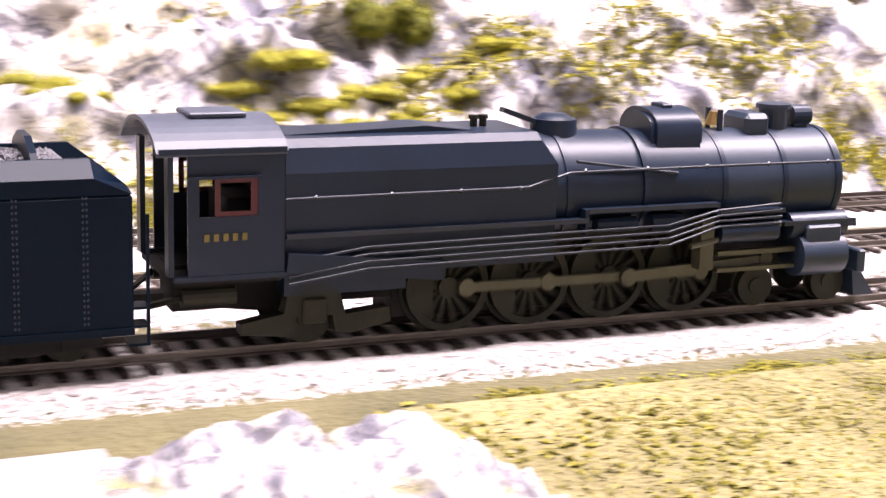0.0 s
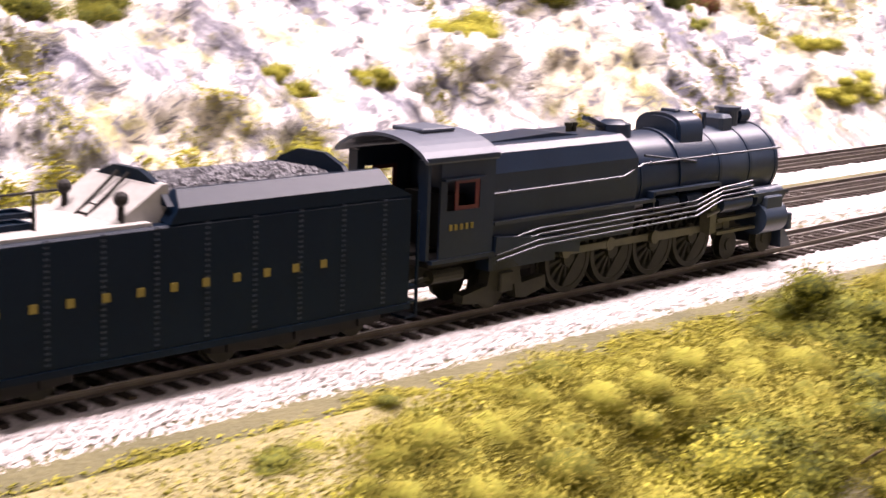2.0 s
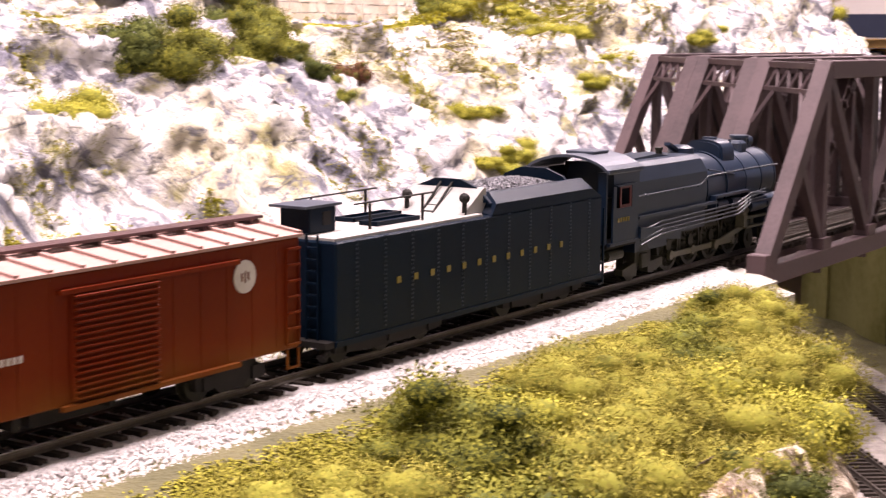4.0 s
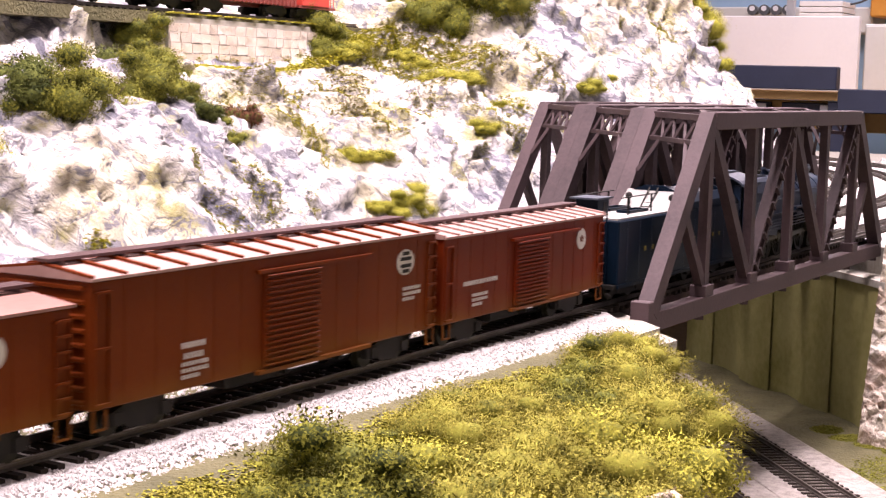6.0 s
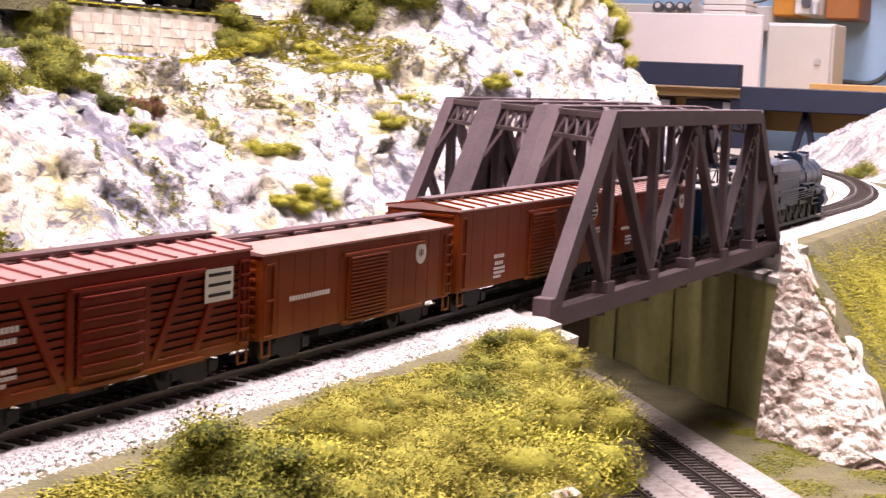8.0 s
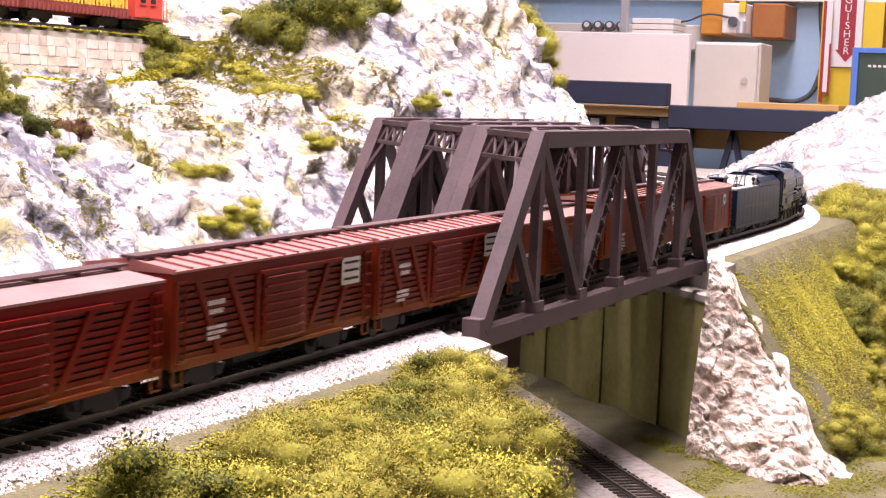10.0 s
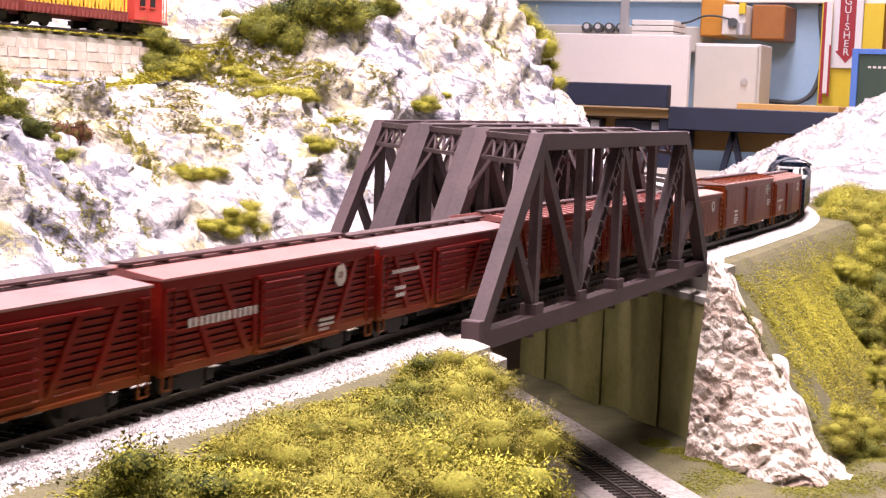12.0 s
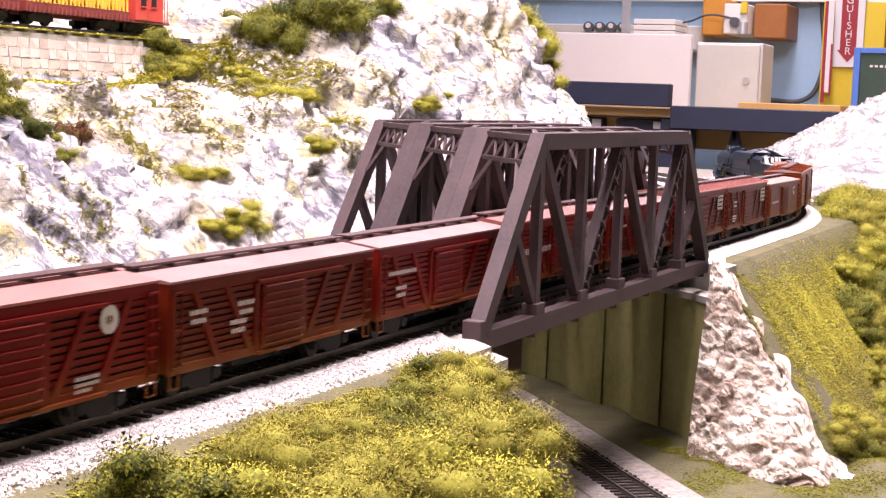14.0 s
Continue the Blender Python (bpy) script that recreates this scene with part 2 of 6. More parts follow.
def part(name, bm, material, parent=None, label="", smooth=False):
    """Links a bmesh as one mesh object under a thing or a part."""
    me = bpy.data.meshes.new(name)
    if smooth:
        for f in bm.faces:
            f.smooth = True
    bm.to_mesh(me)
    bm.free()
    if smooth:
        me.set_sharp_from_angle(angle=0.6)
    me.materials.append(material)
    ob = new(name, me)
    if parent is not None:
        ob.parent = parent
    if label:
        tagged(ob, label)
    return ob


def root(name, label, category, group="", kind="", m=None):
    o = tagged(new(name), label, category, group, kind)
    if m is not None:
        o.matrix_basis = m
    return o


def box(bm, x0, x1, y0, y1, z0, z1, m=None, bevel=0.0):
    vs = bmesh.ops.create_cube(bm, size=1.0)["verts"]
    t = Matrix.Translation(((x0 + x1) / 2, (y0 + y1) / 2, (z0 + z1) / 2)) @ Matrix.Diagonal((abs(x1 - x0), abs(y1 - y0), abs(z1 - z0), 1))
    bmesh.ops.transform(bm, matrix=(m or Matrix()) @ t, verts=vs)
    if bevel:
        es = list({e for v in vs for e in v.link_edges})
        bmesh.ops.bevel(bm, geom=es, offset=bevel, segments=1, affect="EDGES")
    return vs


def rod(bm, a, b, r, seg=8, r2=None):
    a, b = Vector(a), Vector(b)
    d = b - a
    m = Matrix.Translation((a + b) / 2) @ d.to_track_quat("Z", "Y").to_matrix().to_4x4()
    bmesh.ops.create_cone(bm, cap_ends=True, segments=seg, radius1=r, radius2=r if r2 is None else r2, depth=d.length, matrix=m)


def beam(bm, a, b, w, h, side=(0, 1, 0)):
    """Rectangular bar from a to b: w along side, h across."""
    a, b, s = Vector(a), Vector(b), Vector(side)
    d = b - a
    x = d.normalized()
    y = (s - x * s.dot(x)).normalized()
    z = x.cross(y)
    m = Matrix((x, y, z)).transposed().to_4x4()
    m.translation = (a + b) / 2
    box(bm, -d.length / 2, d.length / 2, -w / 2, w / 2, -h / 2, h / 2, m)


def ball(bm, c, r, sub=2, sc=(1, 1, 1)):
    bmesh.ops.create_icosphere(bm, subdivisions=sub, radius=r, matrix=Matrix.Translation(c) @ Matrix.Diagonal((*sc, 1)))


def prism(bm, pts, y0, y1):
    """A polygon in xz drawn out from y0 to y1."""
    a = [bm.verts.new((x, y0, z)) for x, z in pts]
    b = [bm.verts.new((x, y1, z)) for x, z in pts]
    n = len(pts)
    bm.faces.new(a)
    bm.faces.new(b[::-1])
    for i in range(n):
        bm.faces.new((a[i], b[i], b[(i + 1) % n], a[(i + 1) % n]))
    bmesh.ops.recalc_face_normals(bm, faces=bm.faces)


def prism_x(bm, pts, x0, x1):
    """A polygon in yz drawn out from x0 to x1."""
    a = [bm.verts.new((x0, y, z)) for y, z in pts]
    b = [bm.verts.new((x1, y, z)) for y, z in pts]
    n = len(pts)
    bm.faces.new(a[::-1])
    bm.faces.new(b)
    for i in range(n):
        bm.faces.new((a[i], a[(i + 1) % n], b[(i + 1) % n], b[i]))
    bmesh.ops.recalc_face_normals(bm, faces=bm.faces)


def from_arrays(name, verts, faces, material, parent=None, label="", smooth=False):
    me = bpy.data.meshes.new(name)
    me.from_pydata(verts, [], faces)
    if smooth:
        me.polygons.foreach_set("use_smooth", [True] * len(me.polygons))
    me.update()
    me.materials.append(material)
    ob = new(name, me)
    if parent is not None:
        ob.parent = parent
    if label:
        tagged(ob, label)
    return ob


def sheet(name, xs, ys, point, material, label, category, smooth=False):
    """A grid of points (x, y) -> place, as one ground sheet."""
    verts = [point(x, y) for y in ys for x in xs]
    n = len(xs)
    faces = [(j * n + i, j * n + i + 1, (j + 1) * n + i + 1, (j + 1) * n + i) for j in range(len(ys) - 1) for i in range(n - 1)]
    return tagged(from_arrays(name, verts, faces, material, smooth=smooth), label, category, kind="structure")


def smooth01(a, b, v):
    """A soft step from 0 at a to 1 at b."""
    t = min(1.0, max(0.0, (v - a) / (b - a)))
    return t * t * (3 - 2 * t)


# ---------- track plan ----------
TRACK_Y = 0.031          # centre line of the near track
SPACING = 0.062
CURVE_X, CURVE_R = 0.72, 1.40


def along(a, off=0.0):
    """Place and heading at arc length a on the near track, off metres to its left."""
    if a <= CURVE_X:
        return a, TRACK_Y + off, 0.0
    h = (a - CURVE_X) / CURVE_R
    return CURVE_X + (CURVE_R - off) * math.sin(h), TRACK_Y + CURVE_R - (CURVE_R - off) * math.cos(h), h


GORGE = 1.15             # the gorge runs askew: x - GORGE * y is constant along it


def turf_noise(x, y, s, seed=0.0):
    return noise.noise(Vector((x * s, y * s, seed)))


def ground_height(x, y):
    u = x - GORGE * y
    d = max(0.0, -0.012 - y)
    left = -0.006 - 0.22 * d - 1.1 * max(0.0, d - 0.085) + 0.005 * turf_noise(x, y, 22) * smooth01(0, 0.04, d)
    right = -0.007 - 1.3 * d + 0.008 * turf_noise(x, y, 18, 3) * smooth01(0, 0.03, d)
    bed = -0.127 + 0.003 * turf_noise(x, y, 25, 5)
    right = max(right, bed)
    left = max(left, bed)
    crag = 0.016 * noise.noise(Vector((x * 38, y * 38, 1.7))) + 0.008 * noise.noise(Vector((x * 90, y * 90, 4)))
    kl = smooth01(-0.050, 0.004, x - 1.6 * y + crag * 1.3)
    z = left + (bed - left) * kl
    if u > 0.2:
        if y > -0.012:
            kr = smooth01(0.405, 0.425, x - y)
        else:
            kr = min(1.0, max(0.0, (x + 0.6 * d - 0.374) / 0.016))
        z = bed + (right - bed) * kr
    return z


def crag_point(x, y):
    """Broken rock skin on the gorge sides."""
    z = ground_height(x, y)
    q = Vector((x * 30, y * 30, z * 55))
    c = noise.voronoi(q)[0]
    d = 0.016 * ((c[1] - c[0]) - 0.12) + 0.0065 * noise.fractal(q * 2.3, 0.6, 2.1, 5)
    return (x - 0.5 * d, y - 0.55 * d, z + 0.25 * d + (0.0015 if z > -0.118 else -0.006))


KX = (-1.3, -0.8, -0.4, -0.1, 0.1, 0.25, 0.4, 0.55, 0.7, 0.84, 0.94, 1.03, 1.12)
KY = (0.19, 0.225, 0.265, 0.32, 0.385, 0.400, 0.409, 0.45, 0.62)
KZ = (
    (-.006, .030, .052, .075, .095, .098, .100, .110, .15),
    (-.006, .030, .055, .080, .100, .104, .106, .120, .16),
    (-.006, .036, .064, .088, .108, .112, .114, .128, .17),
    (-.006, .040, .074, .096, .112, .116, .118, .135, .19),
    (-.006, .036, .068, .098, .102, .104, .130, .1365, .20),
    (-.006, .036, .062, .086, .1005, .1015, .133, .1375, .20),
    (-.006, .040, .078, .112, .130, .134, .138, .148, .20),
    (-.006, .050, .105, .165, .205, .212, .216, .225, .23),
    (-.006, .056, .125, .207, .245, .250, .250, .24, .23),
    (-.006, .046, .115, .198, .213, .213, .210, .20, .17),
    (-.006, .020, .075, .150, .158, .156, .152, .14, .11),
    (-.006, -.006, .030, .082, .086, .084, .080, .06, .03),
    (-.006, -.006, -.006, -.002, .0, .0, .0, .0, .0),
)


def mountain_height(x, y):
    i = max(k for k in range(len(KX) - 1) if KX[k] <= x or k == 0)
    j = max(k for k in range(len(KY) - 1) if KY[k] <= y or k == 0)
    fx = smooth01(KX[i], KX[i + 1], x)
    fy = min(1.0, max(0.0, (y - KY[j]) / (KY[j + 1] - KY[j])))
    a = KZ[i][j] * (1 - fx) + KZ[i + 1][j] * fx
    b = KZ[i][j + 1] * (1 - fx) + KZ[i + 1][j + 1] * fx
    return a * (1 - fy) + b * fy


def strata(x, z, f, warp, lean):
    """Broken ledges that run across the rock face at a lean, sharp on their lower side."""
    c, q = math.cos(lean), math.sin(lean)
    a, b = x * c + z * q, -x * q + z * c
    w = noise.fractal(Vector((a * 14, b * 24, f)), 0.8, 2.1, 3)
    v = b * f + warp * w
    k = v - math.floor(v)
    return (k if k < 0.8 else (1 - k) * 4.0) - 0.45


def mountain_point(x, y):
    z = mountain_height(x, y)
    k = smooth01(0.19, 0.225, y)
    q = Vector((x * 9 + z * 5, y * 9, z * 16 - x * 6))
    crag = noise.ridged_multi_fractal(q, 0.9, 2.1, 5, 0.9, 2.0) - 1.1
    cells = noise.voronoi(Vector((x * 17 + z * 22, y * 16, z * 34 - x * 20)))[0]
    facet = (cells[1] - cells[0]) - 0.25
    fine = noise.fractal(Vector((x * 120, y * 120, z * 160)), 0.8, 2.1, 4)
    h = z + 0.6 * y
    bed = strata(x, h, 21, 1.5, 0.85) * (0.6 + 0.9 * noise.noise(Vector((x * 11, h * 11, 3)))) + 0.45 * strata(x, h, 62, 1.9, 0.6)
    ledge = 1.0 - 0.97 * (smooth01(0.12, 0.16, x) * smooth01(0.39, 0.36, x) * smooth01(0.37, 0.39, y))
    d = k * ledge * (0.020 * crag + 0.010 * facet + 0.0040 * fine + 0.0085 * bed)
    return (x - 0.3 * d, y - 0.9 * d, z + 0.5 * d)


# ---------- ground, mountain, hill ----------
def steps(a, b, d):
    n = int(round((b - a) / d))
    return [a + (b - a) * i / n for i in range(n + 1)]


sheet("ground", [-2.8 + 0.05 * i for i in range(30)] + steps(-1.3, 1.9, 0.0045), steps(-0.42, 0.2, 0.0045), lambda x, y: (x, y, ground_height(x, y)),
      M_GROUND, "turf and plaster ground with a cliffed gorge under the bridges", "ground")
sheet("mountain", [-2.8 + 0.05 * i for i in range(30)] + steps(-1.3, 1.12, 0.0033), steps(0.188, 0.62, 0.0030), mountain_point,
      M_ROCK, "pale plaster mountainside with grey-washed crags", "mountain", smooth=True)


def hill_point(x, y):
    q = Vector((x * 16, y * 30, 2.0))
    track = TRACK_Y + CURVE_R - math.sqrt(max(0.0, CURVE_R ** 2 - (x - CURVE_X) ** 2))
    k = smooth01(1.24, 1.40, x) * smooth01(0.035, 0.075, track - y)
    h = max(0.0, 0.128 - 0.53 * (y - 0.025) + 0.10 * (x - 1.4))
    h = min(h, 0.22)
    d = k * (0.012 * (noise.ridged_multi_fractal(q, 0.9, 2.1, 4, 0.9, 2.0) - 1.1) + 0.005 * noise.fractal(q * 5, 0.8, 2.1, 3) + 0.006 * strata(y, h, 55, 1.5, -0.3))
    return (x - d * 0.6, y, -0.008 + h * k + d)


sheet("hillside", steps(1.2, 2.1, 0.006), steps(-0.6, 0.32, 0.006), hill_point,
      M_GREYROCK, "grey rough plaster hillside outside the curve", "hillside")

sheet("cliff", steps(-0.142, -0.08, 0.0016), steps(-0.21, -0.006, 0.0022), lambda x, y: crag_point(x + 1.6 * y + 0.10, y),
      M_CLIFF, "broken tan plaster cliff under the near bank", "cliff")


def outcrop_point(d, v):
    """Steep fractured face from the gorge floor (v = 0) to the bank's edge (v = 1) and a little over it."""
    top, foot = -0.006 - 1.3 * d + 0.010 * noise.noise(Vector((d * 70, 3.0, 0))), -0.132
    w = min(v, 1.0)
    over = max(0.0, v - 1.0)
    x = 0.334 - 0.6 * d + 0.046 * w + (0.10 + 0.12 * noise.noise(Vector((d * 90, 8.0, 0)))) * over
    z = foot + (max(top, foot + 0.004) - foot) * w + 0.010 * over
    y = -0.012 - d
    q = Vector((x * 70, y * 62, z * 85))
    cells = noise.voronoi(q + 0.5 * Vector((noise.noise(q), noise.noise(q + Vector((9, 0, 0))), 0)))[0]
    block = noise.cell(q * 0.62 + 0.6 * Vector((noise.noise(q), noise.noise(q + Vector((5, 0, 0))), noise.noise(q + Vector((0, 5, 0))))))
    e = 0.010 * min(0.35, cells[1] - cells[0]) + 0.0035 * strata(y, z, 85, 0.8, 0.25) + 0.0045 * block + 0.007 * noise.noise(q * 0.35) + 0.0025 * noise.fractal(q * 2.5, 0.7, 2.1, 4)
    e *= 1 - 0.7 * smooth01(0.0, 0.25, over)
    return (x - 0.85 * e, y - 0.3 * e, z + 0.3 * e)


def bank_rock_point(x, y):
    p = crag_point(x, y)
    lift = 0.004 * smooth01(-0.086, -0.10, y) - 0.006 * smooth01(-0.094, -0.084, y)
    return (p[0], p[1], p[2] + lift)


sheet("bank_rock", steps(-0.34, -0.13, 0.0018), steps(-0.19, -0.084, 0.0018), bank_rock_point,
      M_CLIFF, "tan broken plaster rock below the near shrubs", "rock")
M_DRY = mat("pale_dry_turf", (0.075, 0.068, 0.020), (0.26, 0.225, 0.10), 0.95, 0, 45, 700, 0.9, 0.002)
sheet("dry_bank", steps(-0.705, -0.40, 0.004), steps(-0.20, -0.014, 0.004), lambda x, y: (x, y, ground_height(x, y) + 0.0005 - 0.005 * smooth01(-0.47, -0.40, x + 0.03 * turf_noise(x, y, 30))),
      M_DRY, "pale dry plaster and turf on the near bank", "ground")
sheet("rock_outcrop", steps(-0.004, 0.105, 0.0011), steps(0.0, 1.25, 0.0125), outcrop_point,
      M_OUTCROP, "pale cream fractured rock face beside the abutment", "rock")

# flat top of the layout beyond, and its lower deck
bm = bmesh.new()
box(bm, -2.85, 2.3, -0.45, 1.0, -0.175, -0.135)
for q in ((-2.85, 2.3, -0.45, -0.43), (-2.85, 2.3, 0.98, 1.0), (-2.85, -2.83, -0.43, 0.98), (2.28, 2.3, -0.43, 0.98)):
    box(bm, q[0], q[1], q[2], q[3], -1.15, -0.176)
tagged(part("layout_deck", bm, mat("deck_board", (0.2, 0.14, 0.08), (0.28, 0.2, 0.12), 0.8)), "plain wooden deck board under the scenery", "deck", kind="structure")
bm = bmesh.new()
box(bm, 0.95, 2.2, 0.16, 0.62, -0.03, -0.012)
tagged(part("table_top", bm, M_PALECONC), "pale scenery base inside the curve", "table top", kind="structure")


def strip(name, off, a0, a1, material, label, category, half=0.017, slope=0.010, low=-0.0065, top=-0.0031, d=0.006, near_extra=0.0):
    """A ballast bank along the near track's line."""
    prof = [(-half - slope - near_extra, low - 0.3 * near_extra), (-half - slope * 0.4, (low + top) / 2), (-half, top), (half, top), (half + slope * 0.4, (low + top) / 2), (half + slope, low)]
    verts, faces = [], []
    arcs = steps(a0, a1, d)
    for a in arcs:
        for o, z in prof:
            x, y, h = along(a, off + o)
            j = 0.0011 * noise.noise(Vector((x * 260, y * 260, 0)))
            verts.append((x, y + 1.4 * j, z + (j if z > low else 0)))
    n = len(prof)
    for i in range(len(arcs) - 1):
        for k in range(n - 1):
            faces.append((i * n + k, (i + 1) * n + k, (i + 1) * n + k + 1, i * n + k + 1))
    return tagged(from_arrays(name, verts, faces, material), label, category, kind="structure")


ENDS = [(-0.022, 0.42), (0.055, 0.485), (0.12, 0.55)]
for k, (e0, e1) in enumerate(ENDS):
    off = SPACING * k
    strip("roadbed", off, -2.75, e0, M_BALLAST, "bank of pale crushed-stone ballast", "ballast", near_extra=0.014 if k == 0 else 0)
    strip("roadbed", off, e1, 2.1 if k == 0 else 1.9, M_BALLAST, "bank of pale crushed-stone ballast", "ballast", half=0.020)


def stones(name, count, a0, a1, o0, o1, z, size):
    """Loose ballast stones, joined."""
    rnd = random.Random(5)
    verts, faces = [], []
    for _ in range(count):
        a, o = rnd.uniform(a0, a1), rnd.uniform(o0, o1)
        x, y, h = along(a, o)
        s = size * rnd.uniform(0.5, 1.2)
        zz = z(o)
        b = len(verts)
        q = Euler((rnd.random() * 6, rnd.random() * 6, rnd.random() * 6)).to_matrix()
        for p in ((1, 0, 0), (-1, 0, 0), (0, 1, 0), (0, -1, 0), (0, 0, .8), (0, 0, -.8)):
            v = q @ Vector(p) * s
            verts.append((x + v.x, y + v.y, zz + v.z))
        for f in ((0, 2, 4), (2, 1, 4), (1, 3, 4), (3, 0, 4), (2, 0, 5), (1, 2, 5), (3, 1, 5), (0, 3, 5)):
            faces.append(tuple(b + i for i in f))
    return tagged(from_arrays(name, verts, faces, M_STONE), "loose pale ballast stones beside the rails", "gravel", kind="stuff")


stones("gravel", 30000, -0.95, -0.03, -0.044, -0.0095, lambda o: -0.0036 if o > -0.018 else -0.0036 - 0.2 * (-0.018 - o), 0.00075)
stones("gravel", 5000, -0.95, -0.025, -0.008, 0.0085, lambda o: -0.0031, 0.0007)
stones("gravel", 9000, -0.9, 0.1, 0.012, 0.05, lambda o: -0.0036, 0.0008)


def rail_line(bm, pts):
    """Flat-bottomed rail along points with headings."""
    sec = ((-0.0009, -0.0021), (-0.0009, -0.0018), (-0.00025, -0.0015), (-0.00025, -0.0007), (-0.00045, -0.0005), (-0.00045, 0), (0.00045, 0), (0.00045, -0.0005), (0.00025, -0.0007), (0.00025, -0.0015), (0.0009, -0.0018), (0.0009, -0.0021))
    prev = None
    for x, y, h, z in pts:
        ring = [bm.verts.new((x - math.sin(h) * o, y + math.cos(h) * o, z + w)) for o, w in sec]
        if prev:
            for i in range(len(sec) - 1):
                bm.faces.new((prev[i], ring[i], ring[i + 1], prev[i + 1]))
        prev = ring
    bmesh.ops.recalc_face_normals(bm, faces=bm.faces)


def tie_mesh(name, length=0.029, w=0.0026, h=0.0022):
    bm = bmesh.new()
    box(bm, -w / 2, w / 2, -length / 2, length / 2, -h, 0)
    me = bpy.data.meshes.new(name)
    bm.to_mesh(me)
    bm.free()
    me.materials.append(M_TIE)
    return me


TIE = tie_mesh("tie")


def railway(label, place, a0, a1, z=0.0, singles=None, pitch=0.0066):
    """One track: two rails and its ties; those inside singles are parts of their own."""
    tr = root("railway_track", label, "track", "parallel tracks", kind="structure")
    arcs = steps(a0, a1, 0.03)
    for s in (-0.0083, 0.0083):
        bm = bmesh.new()
        rail_line(bm, [(*place(a, s), z) for a in arcs])
        part("rail", bm, M_RAIL, tr)
    verts, faces = [], []
    rnd = random.Random(3)
    for a in steps(a0 + 0.003, a1, pitch):
        x, y, h = place(a, rnd.uniform(-0.0006, 0.0006))
        m = pose(x, y, z - 0.0021, 0, 0, math.degrees(h) + rnd.uniform(-1.5, 1.5))
        if singles and singles[0] < a < singles[1]:
            o = new("tie", TIE)
            o.parent, o.matrix_basis = tr, m
        else:
            b = len(verts)
            verts += [tuple(m @ v.co) for v in TIE.vertices]
            faces += [tuple(b + i for i in p.vertices) for p in TIE.polygons]
    if verts:
        tagged(from_arrays("ties", verts, faces, M_TIE, tr), kind="stuff")
    return tr


railway("near track of dark ties and steel rails on pale ballast", lambda a, o: along(a, o), -2.7, 2.0, singles=(-0.95, 0.9))
railway("middle track of dark ties and steel rails on pale ballast", lambda a, o: along(a, o + SPACING), -2.7, 1.9)
railway("far track of dark ties and steel rails at the mountain foot", lambda a, o: along(a, o + 2 * SPACING), -2.7, 1.9)

LOW_H = math.radians(39)


def low_line(c):
    """The lower tracks under the bridges; c shifts them across."""
    def place(a, o):
        o = o + c
        return 0.217 + a * math.cos(LOW_H) - o * math.sin(LOW_H), 0.0 + a * math.sin(LOW_H) + o * math.cos(LOW_H), LOW_H
    return place


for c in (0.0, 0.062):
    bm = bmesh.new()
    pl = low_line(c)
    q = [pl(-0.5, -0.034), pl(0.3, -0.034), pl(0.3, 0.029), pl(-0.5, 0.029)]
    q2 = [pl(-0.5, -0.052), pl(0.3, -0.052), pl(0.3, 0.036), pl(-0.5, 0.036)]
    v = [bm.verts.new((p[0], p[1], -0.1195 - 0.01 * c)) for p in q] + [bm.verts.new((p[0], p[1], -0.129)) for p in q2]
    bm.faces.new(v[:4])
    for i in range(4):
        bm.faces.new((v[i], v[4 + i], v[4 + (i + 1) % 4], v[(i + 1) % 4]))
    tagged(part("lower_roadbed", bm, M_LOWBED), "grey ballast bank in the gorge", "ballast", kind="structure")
    railway("lower track of dark ties through the gorge", low_line(c), -0.48, 0.3, z=-0.1165)

# ---------- three skewed through-truss bridges ----------
PANEL = 0.0672
TOP_Z, LOW_Z = 0.0815, -0.0075


